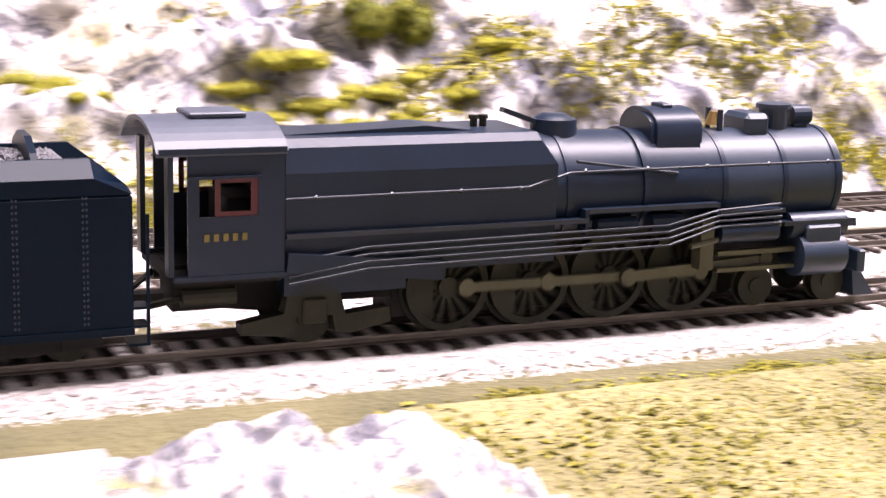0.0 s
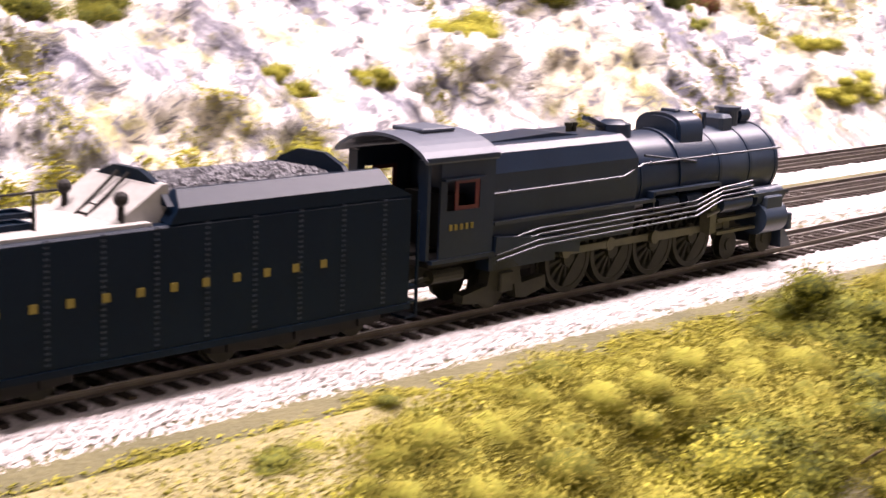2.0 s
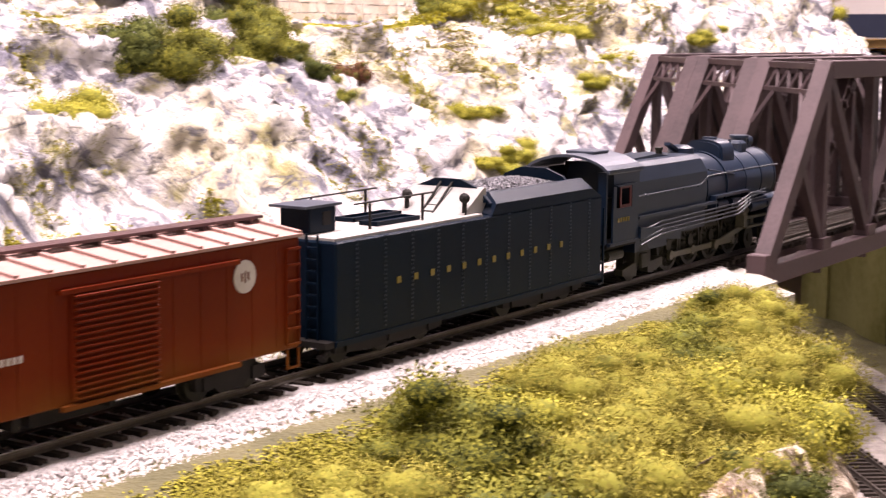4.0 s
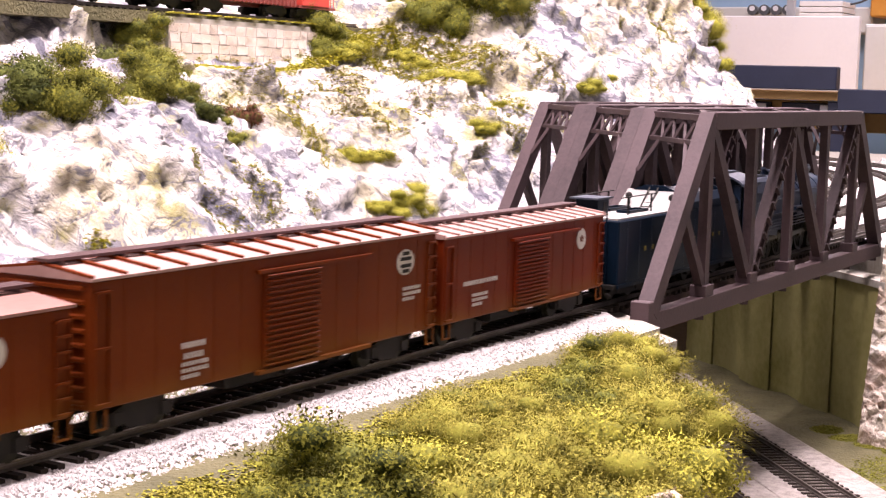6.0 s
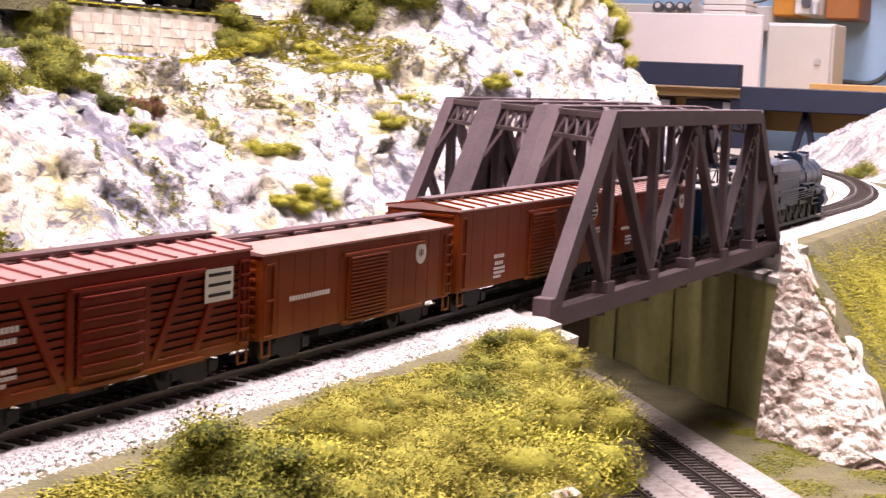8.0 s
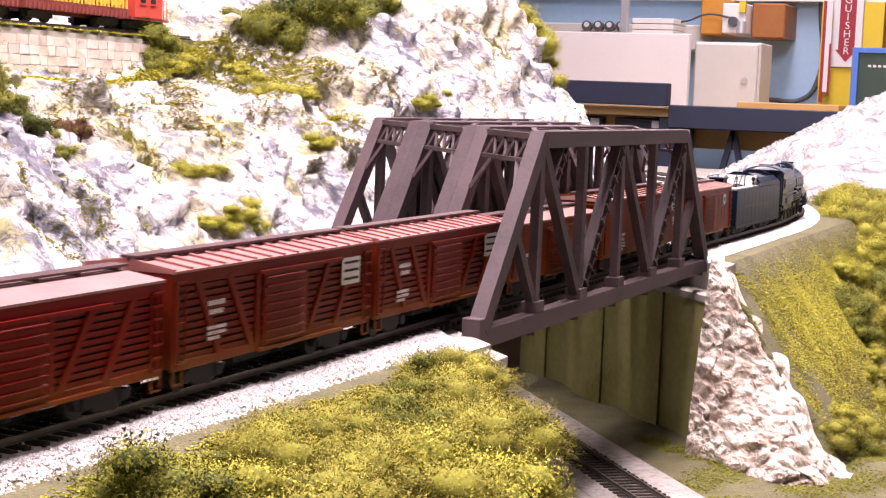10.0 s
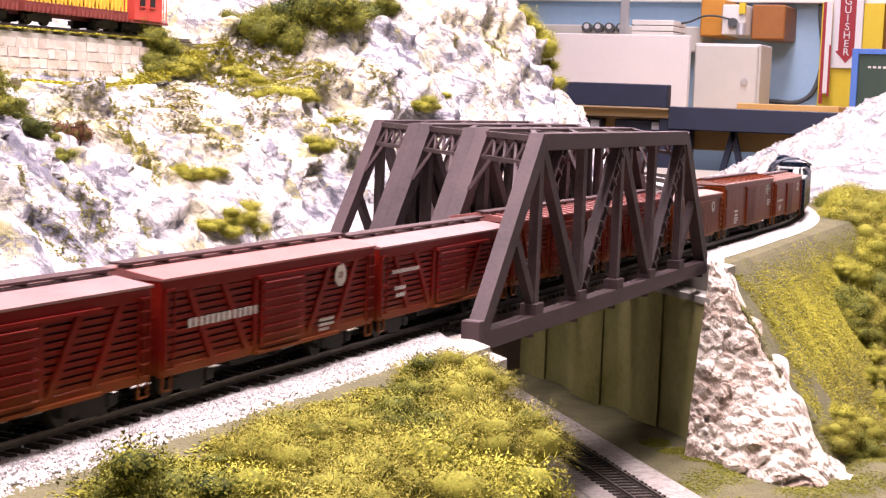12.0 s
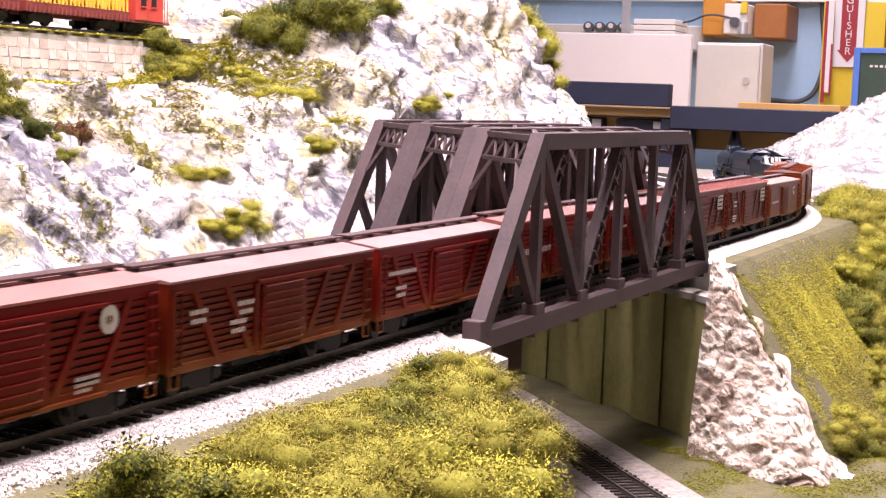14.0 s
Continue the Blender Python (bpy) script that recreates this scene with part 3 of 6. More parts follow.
def truss(br, x0, y, lod):
    """One truss with its foot at x0, in the plane y, thickness to the left."""
    t = 0.0070
    L = 6 * PANEL

    def P(k, z):
        return (x0 + k * PANEL, y + t / 2, z)
    bm = bmesh.new()
    box(bm, x0 - 0.006, x0 + L + 0.004, y, y + t, -0.0125, -0.0035, bevel=0.0004)
    box(bm, x0 - 0.012, x0 - 0.0055, y - 0.001, y + t + 0.001, -0.0135, 0.002, bevel=0.0004)
    part("bottom_chord", bm, M_BRIDGE, br)
    bm = bmesh.new()
    box(bm, x0 + PANEL, x0 + L - PANEL, y - 0.0004, y + t + 0.0004, TOP_Z - 0.0045, TOP_Z + 0.004, bevel=0.0004)
    part("top_chord", bm, M_BRIDGE, br)
    for a, b in ((P(-0.05, -0.004), P(1.0, TOP_Z + 0.001)), (P(6.0, -0.004), P(5.0, TOP_Z + 0.001))):
        bm = bmesh.new()
        beam(bm, a, b, t + 0.0004, 0.0088)
        part("end_post", bm, M_BRIDGE, br)
    for k in (1, 2, 3, 4, 5):
        bm = bmesh.new()
        top = TOP_Z - 0.004
        beam(bm, P(k, -0.004), P(k, top), 0.0046, 0.0058)
        part("vertical", bm, M_BRIDGE, br)
        bm = bmesh.new()
        box(bm, x0 + k * PANEL - 0.006, x0 + k * PANEL + 0.006, y - 0.0006, y + t + 0.0006, -0.0035, 0.002, bevel=0.0003)
        part("gusset", bm, M_BRIDGE, br)
    for k0, z0, k1, z1, laced in ((1, 1, 2, 0, 0), (2, 0, 3, 1, 1), (3, 1, 4, 0, 0), (4, 0, 5, 1, 1)):
        za, zb = (TOP_Z if z0 else LOW_Z + 0.004), (TOP_Z if z1 else LOW_Z + 0.004)
        bm = bmesh.new()
        if laced:
            for s in (-0.0028, 0.0028):
                beam(bm, P(k0, za), P(k1, zb), 0.0016, 0.0052)
                bmesh.ops.translate(bm, vec=(0, s, 0), verts=bm.verts[-8:])
            a, b = Vector(P(k0, za)), Vector(P(k1, zb))
            bmesh.ops.delete(bm, geom=list(bm.verts), context="VERTS")
            d = (b - a).normalized()
            n = Vector((-d.z, 0, d.x))
            for s in (-0.0034, 0.0034):
                beam(bm, a + n * s, b + n * s, t * 0.8, 0.0016)
            for i in range(1, 11):
                c = a + (b - a) * i / 11
                beam(bm, c - n * 0.0035 - Vector((0, 0.003, 0)), c + n * 0.0035 - Vector((0, 0.003, 0)), 0.002, 0.0013)
        else:
            beam(bm, P(k0, za), P(k1, zb), 0.0048, 0.0062)
        part("laced_diagonal" if laced else "diagonal", bm, M_BRIDGE, br)
    for k, s in ((0, 1), (6, -1)):
        bm = bmesh.new()
        beam(bm, P(k + s * 0.52, 0.040), P(k + s * 1.0, -0.001), 0.004, 0.0052)
        part("sub_strut", bm, M_BRIDGE, br)


def bridge(x0, y, skew, width, label):
    br = root("truss_bridge", label, "bridge", "truss bridges side by side")
    truss(br, x0, y, 0)
    truss(br, x0 + skew, y + width - 0.0070, 0)
    sx = skew
    L = 6 * PANEL

    def across(k, z, f):
        return Vector((x0 + k * PANEL + sx * f, y + 0.004 + (width - 0.0085) * f, z))
    # portals: two struts and lattice between them
    for k in (1, 5):
        s = 1 if k == 1 else -1
        bm = bmesh.new()
        beam(bm, across(k, TOP_Z + 0.001, 0.05), across(k, TOP_Z + 0.001, 0.95), 0.004, 0.003)
        beam(bm, across(k - s * 0.13, TOP_Z - 0.011, 0.05), across(k - s * 0.13, TOP_Z - 0.011, 0.95), 0.003, 0.0022)
        n = 8
        for i in range(n):
            f0, f1 = 0.08 + 0.84 * i / n, 0.08 + 0.84 * (i + 1) / n
            a, b = (TOP_Z, TOP_Z - 0.011) if i % 2 else (TOP_Z - 0.011, TOP_Z)
            ka, kb = (k, k - s * 0.13) if i % 2 else (k - s * 0.13, k)
            beam(bm, across(ka, a, f0), across(kb, b, f1), 0.0014, 0.0014)
        for f0, f1 in ((0.06, 0.26), (0.94, 0.74)):
            beam(bm, across(k - s * 0.38, TOP_Z - 0.028, f0), across(k - s * 0.13, TOP_Z - 0.011, f1), 0.002, 0.002)
        part("portal_lattice", bm, M_BRIDGE, br)
    # sway struts and top lacing
    for k in (2, 3, 4):
        bm = bmesh.new()
        beam(bm, across(k, TOP_Z + 0.001, 0.05), across(k, TOP_Z + 0.001, 0.95), 0.003, 0.004)
        beam(bm, across(k, TOP_Z - 0.016, 0.06), across(k, TOP_Z - 0.001, 0.3), 0.0018, 0.0018)
        beam(bm, across(k, TOP_Z - 0.016, 0.94), across(k, TOP_Z - 0.001, 0.7), 0.0018, 0.0018)
        part("sway_strut", bm, M_BRIDGE, br)
    for k in (1, 2, 3, 4):
        for f0, f1 in ((0.05, 0.95), (0.95, 0.05)):
            bm = bmesh.new()
            beam(bm, across(k, TOP_Z + 0.002 + 0.0006 * (f0 < 0.5), f0), across(k + 1, TOP_Z + 0.002 + 0.0006 * (f0 < 0.5), f1), 0.003, 0.0012)
            part("top_lacing", bm, M_BRIDGE, br)
    # floor beams, stringers, deck ties
    for k in range(7):
        bm = bmesh.new()
        beam(bm, across(k, -0.012, 0), across(k, -0.012, 1), 0.004, 0.007, (1, 0, 0))
        part("floor_beam", bm, M_BRIDGE, br)
    for o in (-0.0083, 0.0083):
        bm = bmesh.new()
        yc = y + width / 2 + o
        box(bm, x0, x0 + L + skew, yc - 0.0015, yc + 0.0015, -0.0115, -0.0045)
        part("stringer", bm, M_BRIDGE, br)
    for o in (-0.0135, 0.0135):
        bm = bmesh.new()
        yc = y + width / 2 + o
        box(bm, x0 - 0.005, x0 + L + skew, yc - 0.0009, yc + 0.0009, -0.0021, -0.0006)
        part("guard_timber", bm, M_TIE, br)
    return br


BR_W, SKEW = 0.0615, 0.064
bridge(0.0, 0.0, SKEW, BR_W, "weathered brown-grey steel truss bridge carrying the train")
bridge(SKEW, SPACING, SKEW, BR_W, "weathered brown-grey steel truss bridge on the middle track")
bridge(2 * SKEW, 2 * SPACING, SKEW, BR_W, "weathered brown-grey steel truss bridge beside the mountain")


def askew_block(bm, u0, u1, y0, y1, z0, z1, g=None):
    """A block whose ends follow the gorge."""
    g = GORGE if g is None else g
    lo = [(u0 + g * y0, y0), (u1 + g * y0, y0), (u1 + g * y1, y1), (u0 + g * y1, y1)]
    a = [bm.verts.new((x, y, z0)) for x, y in lo]
    b = [bm.verts.new((x, y, z1)) for x, y in lo]
    bm.faces.new(a[::-1])
    bm.faces.new(b)
    for i in range(4):
        bm.faces.new((a[i], a[(i + 1) % 4], b[(i + 1) % 4], b[i]))
    bmesh.ops.recalc_face_normals(bm, faces=bm.faces)


ab = root("bridge_abutment", "stained olive concrete abutment wall under the bridge ends", "abutment", kind="structure")
edges = [-0.010, 0.006, 0.032, 0.062, 0.095, 0.130, 0.165, 0.20]
for i in range(len(edges) - 1):
    bm = bmesh.new()
    askew_block(bm, 0.382 + (0.003 if i % 2 else 0.0), 0.415, edges[i] + 0.0004, edges[i + 1] - 0.0004, -0.13, -0.030, 1.0)
    part("wall_panel", bm, M_CONC, ab)
bm = bmesh.new()
askew_block(bm, 0.380, 0.430, -0.013, 0.2, -0.030, -0.0255, 1.0)
part("bearing_ledge", bm, M_PALECONC, ab)
bm = bmesh.new()
askew_block(bm, 0.408, 0.432, -0.018, 0.2, -0.0255, -0.0065, 1.0)
part("back_wall", bm, M_PALECONC, ab)
ab2 = root("bridge_abutment", "pale concrete abutment block at the near bridge end", "abutment", kind="structure")
bm = bmesh.new()
askew_block(bm, -0.045, 0.004, -0.014, 0.19, -0.05, -0.0135, 1.0)
part("seat_block", bm, M_PALECONC, ab2)
bm = bmesh.new()
askew_block(bm, -0.05, -0.014, -0.012, 0.19, -0.0135, -0.0062, 1.0)
part("back_wall", bm, M_PALECONC, ab2)

# ---------- foliage ----------


def clump_mesh(name, count, leaf, material, core_shade, seed, fuzz, fibres, flat=0.75, lobes=20):
    """A crown of fine flakes and loose fibres round uneven lobes, thin at the outline; its shading follows the lobes."""
    rnd = np.random.RandomState(seed)
    cen = rnd.normal(0, 0.40, (lobes, 3))
    cen[:, 2] = np.abs(cen[:, 2]) * flat
    lr = rnd.uniform(0.24, 0.54, lobes)
    squash = np.array([1, 1, flat])
    verts, faces, norms = [], [], []
    for k in range(lobes):
        bm = bmesh.new()
        bmesh.ops.create_icosphere(bm, subdivisions=3, radius=1.0)
        bm.verts.ensure_lookup_table()
        b = len(verts)
        for v in bm.verts:
            d = v.co.copy()
            g = 0.58 + 0.24 * noise.fractal(d * 3.4 + Vector((k * 7.0, seed, 0)), 0.7, 2.1, 4)
            verts.append(tuple(cen[k] + np.array(d) * lr[k] * g * squash))
            norms.append(tuple(d))
        faces += [tuple(b + v.index for v in f.verts) for f in bm.faces]
        bm.free()
    which = rnd.choice(lobes, count, p=lr ** 2 / (lr ** 2).sum())
    d = rnd.normal(0, 1, (count, 3))
    d /= np.linalg.norm(d, axis=1)[:, None]
    rr = 0.86 + rnd.normal(0, fuzz * 0.6, count)
    rr += 0.26 * np.sin(7.0 * d[:, 0] + which) * np.sin(8.0 * d[:, 1] + 2.0 * which) * np.sin(6.0 * d[:, 2] + 1.3)
    c = cen[which] + d * (lr[which] * rr)[:, None] * squash
    n = d + rnd.normal(0, 0.5, (count, 3))
    n /= np.linalg.norm(n, axis=1)[:, None]
    a = np.cross(n, rnd.normal(0, 1, (count, 3)))
    a /= np.linalg.norm(a, axis=1)[:, None]
    e = np.cross(n, a)
    s = leaf * rnd.uniform(0.5, 1.5, count)
    # the first share are fibres: long, thin and standing off the lobe
    nf = int(count * fibres)
    up = d[:nf] + rnd.normal(0, 0.55, (nf, 3))
    up /= np.linalg.norm(up, axis=1)[:, None]
    e[:nf] = up
    la, le = s * 0.9, s * 1.3
    la[:nf], le[:nf] = leaf * 0.26, leaf * rnd.uniform(2.2, 6.0, nf)
    tri = np.stack([c - a * la[:, None], c + a * la[:, None], c + e * le[:, None]], 1)
    g = np.cross(tri[:, 1] - tri[:, 0], tri[:, 2] - tri[:, 0])
    turn = (g * d).sum(1) < 0
    tri[turn] = tri[turn][:, ::-1]
    soft = d + 0.85 * n
    soft /= np.linalg.norm(soft, axis=1)[:, None]
    b = len(verts)
    verts += tri.reshape(-1, 3).tolist()
    norms += np.repeat(soft, 3, 0).tolist()
    faces += [(b + 3 * i, b + 3 * i + 1, b + 3 * i + 2) for i in range(count)]
    me = bpy.data.meshes.new(name)
    me.from_pydata(verts, [], faces)
    me.polygons.foreach_set("use_smooth", [True] * len(me.polygons))
    me.normals_split_custom_set_from_vertices(norms)
    me.materials.append(material)
    # lobe cores get a darker foam: shade inside the crown, put into colour
    me.materials.append(core_shade)
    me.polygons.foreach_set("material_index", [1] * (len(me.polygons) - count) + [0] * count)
    return me


def twigs(rad, seed):
    rnd = random.Random(seed)
    bm = bmesh.new()
    rod(bm, (0, 0, -rad * 0.5), (0, 0, rad * 0.25), rad * 0.07, 6, rad * 0.045)
    for i in range(6):
        a = rnd.uniform(0, 6.28)
        e = Vector((math.cos(a) * rad * 0.5, math.sin(a) * rad * 0.5, rad * rnd.uniform(0.3, 0.6)))
        rod(bm, (0, 0, rad * rnd.uniform(-0.1, 0.2)), e, rad * 0.03, 5, rad * 0.012)
    me = bpy.data.meshes.new("stem")
    bm.to_mesh(me)
    bm.free()
    me.materials.append(M_TWIG)
    return me


PROTO = {}


def bush(kind, x, y, z, rad, turn, label, group, tall=1.0, category="bush"):
    spec = {"near": (M_F_NEAR, 46000, 0.018, 0.36, 0.5), "yellow": (M_F_YEL, 36000, 0.020, 0.30, 0.25), "green": (M_F_GREEN, 34000, 0.021, 0.30, 0.25),
            "dark": (M_F_DARK, 16000, 0.030, 0.24, 0.15), "rust": (M_F_RUST, 5000, 0.05, 0.24, 0.1)}[kind]
    v = int(turn) % 3
    if (kind, v) not in PROTO:
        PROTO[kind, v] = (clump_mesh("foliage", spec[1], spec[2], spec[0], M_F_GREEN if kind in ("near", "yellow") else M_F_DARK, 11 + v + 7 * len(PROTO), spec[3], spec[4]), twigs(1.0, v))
    me, st = PROTO[kind, v]
    r = root("bush" if category == "bush" else "tree", label, category, group)
    r.matrix_basis = pose(x, y, z, 0, 0, turn) @ Matrix.Diagonal((rad, rad, rad * tall, 1))
    for n, d in (("foliage", me), ("stem", st)):
        o = new(n, d)
        o.parent = r
    return r


def turf_patch(name, spots, count, leaf, material, label, seed, height):
    """Ground-cover flakes scattered over patches (x, y, radius)."""
    rnd = np.random.RandomState(seed)
    verts, faces = [], []
    w = np.array([s[2] ** 2 for s in spots])
    for k in rnd.choice(len(spots), count, p=w / w.sum()):
        x0, y0, r = spots[k]
        a, d = rnd.uniform(0, 6.283), r * math.sqrt(rnd.uniform(0, 1)) * rnd.uniform(0.6, 1.15)
        p = height(x0 + d * math.cos(a), y0 + d * math.sin(a))
        s = leaf * rnd.uniform(0.4, 1.4)
        b = len(verts)
        t = rnd.uniform(0, 6.283)
        ca, sa, lift = math.cos(t) * s, math.sin(t) * s, s * rnd.uniform(0.2, 0.8)
        verts += [(p[0] - ca, p[1] - sa, p[2] + lift * 0.3), (p[0] + sa * 0.6, p[1] - ca * 0.6, p[2] + lift), (p[0] + ca, p[1] + sa, p[2] + lift * 0.4), (p[0] - sa * 0.6, p[1] + ca * 0.6, p[2] + lift * 1.2)]
        faces += [(b, b + 1, b + 2), (b, b + 2, b + 3)]
    return tagged(from_arrays(name, verts, faces, material), label, "ground cover", kind="stuff")


def on_ground(x, y):
    return (x, y, ground_height(x, y))


rnd = random.Random(21)
# fuzzy olive shrubs in mounds along the near bank
for row, (yr, r0, r1, pitch, x0) in enumerate(((-0.026, 0.010, 0.014, 0.017, -0.54), (-0.035, 0.019, 0.025, 0.022, -0.36), (-0.052, 0.022, 0.030, 0.026, -0.57), (-0.078, 0.026, 0.036, 0.032, -0.52), (-0.106, 0.026, 0.034, 0.036, -0.44))):
    x = x0
    while x < 0:
        x += pitch * rnd.uniform(0.75, 1.25)
        y = yr + rnd.uniform(-0.006, 0.006)
        r = rnd.uniform(r0, r1)
        if x - 1.6 * y > -0.033 - r or (row == 4 and x > -0.27):
            continue
        kind = rnd.choice(("near", "near", "near", "green", "yellow"))
        tall = rnd.uniform(0.4, 0.55) if row == 0 else rnd.uniform(0.7, 0.95)
        bush(kind, x, y, ground_height(x, y) - 0.25 * r, r, rnd.uniform(0, 360), {"near": "fuzzy olive fibre shrub on the near bank", "yellow": "yellow-green foam shrub on the near bank", "green": "mid-green foam shrub on the near bank"}[kind], "shrubs on the near bank", tall)
for x, y, r, k in ((-0.088, -0.022, 0.016, "near"), (-0.128, -0.045, 0.021, "near"), (-0.170, -0.070, 0.024, "near"), (-0.112, -0.028, 0.015, "yellow"), (-0.250, -0.100, 0.018, "dark")):
    bush(k, x, y, ground_height(x - 0.02, y) - 0.004, r, rnd.uniform(0, 360), "fuzzy olive shrub hanging over the gorge cliff", "shrubs on the near bank", 0.9)
for i in range(18):
    x = rnd.uniform(0.95, 1.38)
    _, yt, _ = along(x, -0.035)
    y = yt - rnd.uniform(0.02, 0.075)
    r = rnd.uniform(0.024, 0.042)
    bush(rnd.choice(("near", "yellow", "yellow", "green")), x, y, -0.014, r, rnd.uniform(0, 360), "clumped yellow-green shrub outside the curve", "shrubs on the far bank", 0.95)
for i in range(26):
    x = rnd.uniform(0.50, 1.3)
    y = -0.055 - rnd.uniform(0.0, 0.065)
    r = rnd.uniform(0.012, 0.026)
    bush(rnd.choice(("near", "yellow", "green")), x, y, max(ground_height(x, y), -0.12) - 0.3 * r, r, rnd.uniform(0, 360), "ragged yellow-green shrub on the far bank", "shrubs on the far bank", 0.9)
for x, y, r, k in ((0.392, -0.094, 0.019, "near"), (0.412, -0.106, 0.021, "green"), (0.440, -0.100, 0.027, "near"), (0.479, -0.104, 0.028, "green"), (0.43, -0.088, 0.014, "yellow"), (0.684, -0.053, 0.030, "green"), (0.720, -0.062, 0.032, "near"),
                   (0.66, -0.066, 0.026, "green"), (0.834, -0.049, 0.034, "green"), (0.79, -0.04, 0.024, "yellow"), (0.752, -0.032, 0.016, "yellow"), (0.962, -0.028, 0.038, "near"), (1.049, 0.004, 0.038, "yellow"), (0.90, -0.035, 0.030, "yellow")):
    bush(k, x, y, ground_height(x, y) - 0.25 * r, r, rnd.uniform(0, 360), "large rounded %s shrub on the far bank" % {"near": "olive", "green": "mid-green", "yellow": "yellow-green"}[k], "shrubs on the far bank", 0.9)


def on_mountain(x, y):
    return mountain_point(x, y)


# shrubs and turf on the mountain
TONE = {"yellow": "yellow-green", "green": "mid-green", "dark": "dark green", "rust": "rust-brown"}


def slope_shrubs(spots, what, kind, rmul=1.0, tall=1.0):
    """Shrubs at (x, y, radius) on the mountainside."""
    for x, y, r in spots:
        p = mountain_point(x, y)
        r *= 1.5 * rmul
        bush(kind, p[0], p[1], p[2] - 0.35 * r, r, rnd.uniform(0, 360), "%s foam shrub %s" % (TONE[kind], what), "shrubs on the mountain", tall)


slope_shrubs([(0.338, 0.408, 0.014), (0.322, 0.399, 0.013), (0.467, 0.386, 0.018), (0.472, 0.363, 0.020), (0.501, 0.347, 0.020), (0.587, 0.337, 0.012), (0.140, 0.409, 0.013), (0.040, 0.303, 0.010), (0.04, 0.262, 0.007), (0.095, 0.36, 0.013), (0.07, 0.345, 0.014), (0.04, 0.325, 0.014)],
             "massed beside the wall and on the ridge", "green", 1.1)
slope_shrubs([(0.537, 0.34, 0.017), (0.50, 0.363, 0.019), (0.130, 0.398, 0.010), (0.028, 0.277, 0.007), (-0.078, 0.303, 0.015), (0.09, 0.38, 0.014)], "in the shade of the ridge", "dark", 1.1)
slope_shrubs([(0.072, 0.288, 0.007), (0.078, 0.280, 0.006)], "dry among the crags", "rust", 0.9, 1.4)
slope_shrubs([(-0.067, 0.293, 0.017), (-0.025, 0.300, 0.018), (0.010, 0.304, 0.014), (0.045, 0.280, 0.007), (-0.612, 0.268, 0.010), (-0.592, 0.272, 0.010), (-0.40, 0.31, 0.016), (-0.35, 0.30, 0.012)], "high on the slope", "green", 1.1)
slope_shrubs([(0.163, 0.254, 0.009), (0.178, 0.251, 0.007), (0.155, 0.258, 0.006), (0.33, 0.263, 0.009), (0.37, 0.275, 0.007), (0.304, 0.257, 0.006), (0.167, 0.226, 0.010), (0.143, 0.219, 0.009), (0.156, 0.213, 0.007), (0.122, 0.214, 0.007), (0.112, 0.217, 0.006),
              (0.427, 0.279, 0.009), (0.512, 0.266, 0.010), (0.555, 0.270, 0.009), (0.367, 0.315, 0.012), (0.374, 0.336, 0.010), (0.374, 0.305, 0.008), (0.383, 0.362, 0.009), (0.337, 0.392, 0.012)], "on a ledge of the crags", "yellow", 1.15, 0.7)
slope_shrubs([(-0.16, 0.261, 0.015), (-0.309, 0.242, 0.007), (-0.297, 0.233, 0.006), (-0.251, 0.235, 0.007), (-0.311, 0.209, 0.009)], "on the lower slope", "yellow", 1.1, 0.85)
slope_shrubs([(-0.669, 0.244, 0.009), (-0.649, 0.252, 0.011), (-0.639, 0.235, 0.010), (-0.62, 0.24, 0.010), (-0.599, 0.246, 0.009), (-0.667, 0.229, 0.009), (-0.634, 0.224, 0.009), (-0.609, 0.227, 0.008), (-0.583, 0.228, 0.006), (-0.741, 0.241, 0.011), (-0.729, 0.234, 0.008), (-0.553, 0.253, 0.008), (-0.542, 0.257, 0.006)],
             "on the lower slope", "yellow", 1.0, 0.55)
slope_shrubs([(0.893, 0.315, 0.020), (0.915, 0.312, 0.016), (0.87, 0.32, 0.020), (0.965, 0.315, 0.014)], "on the shoulder of the peak", "yellow", 1.0)
turf_patch("slope_turf", [(-0.60 + 0.022 * i, 0.228 + 0.012 * (i % 3), 0.018) for i in range(9)], 18000, 0.0009, M_F_YEL, "dense yellow-green turf on the lower slope", 41, on_mountain)
turf_patch("foot_turf", [(-0.95 + 0.02 * i, 0.197 + 0.004 * (i % 3), 0.011) for i in range(42)], 26000, 0.0012, M_F_YEL, "yellow turf strip along the mountain foot", 42, lambda x, y: (x, y, max(-0.0055, mountain_point(x, max(y, 0.19))[2])))

spots = []
for i in range(420):
    x, y = rnd.uniform(-1.0, 0.85), rnd.uniform(0.2, 0.42)
    if noise.noise(Vector((x * 8, y * 12, 1))) > 0.03 + (0.12 if x > 0.45 else 0.0):
        spots.append((x, y, rnd.uniform(0.006, 0.016)))
turf_patch("mountain_turf", spots, 150000, 0.0007, M_F_YEL, "patches of yellow-green turf on the rock ledges", 3, on_mountain)
turf_patch("bank_turf", [(-0.66 + 0.025 * i, -0.045 - 0.0 * i, 0.034) for i in range(21)], 90000, 0.0008, M_F_YEL, "coarse olive turf between the shrubs", 4, on_ground)
turf_patch("bank_turf", [(-0.70 + 0.011 * i, -0.021 + 0.009 * turf_noise(0.02 * i, 0.3, 14), 0.005 + 0.004 * (i % 3)) for i in range(57)], 40000, 0.0007, M_F_NEAR, "olive turf along the ballast edge", 14, on_ground)
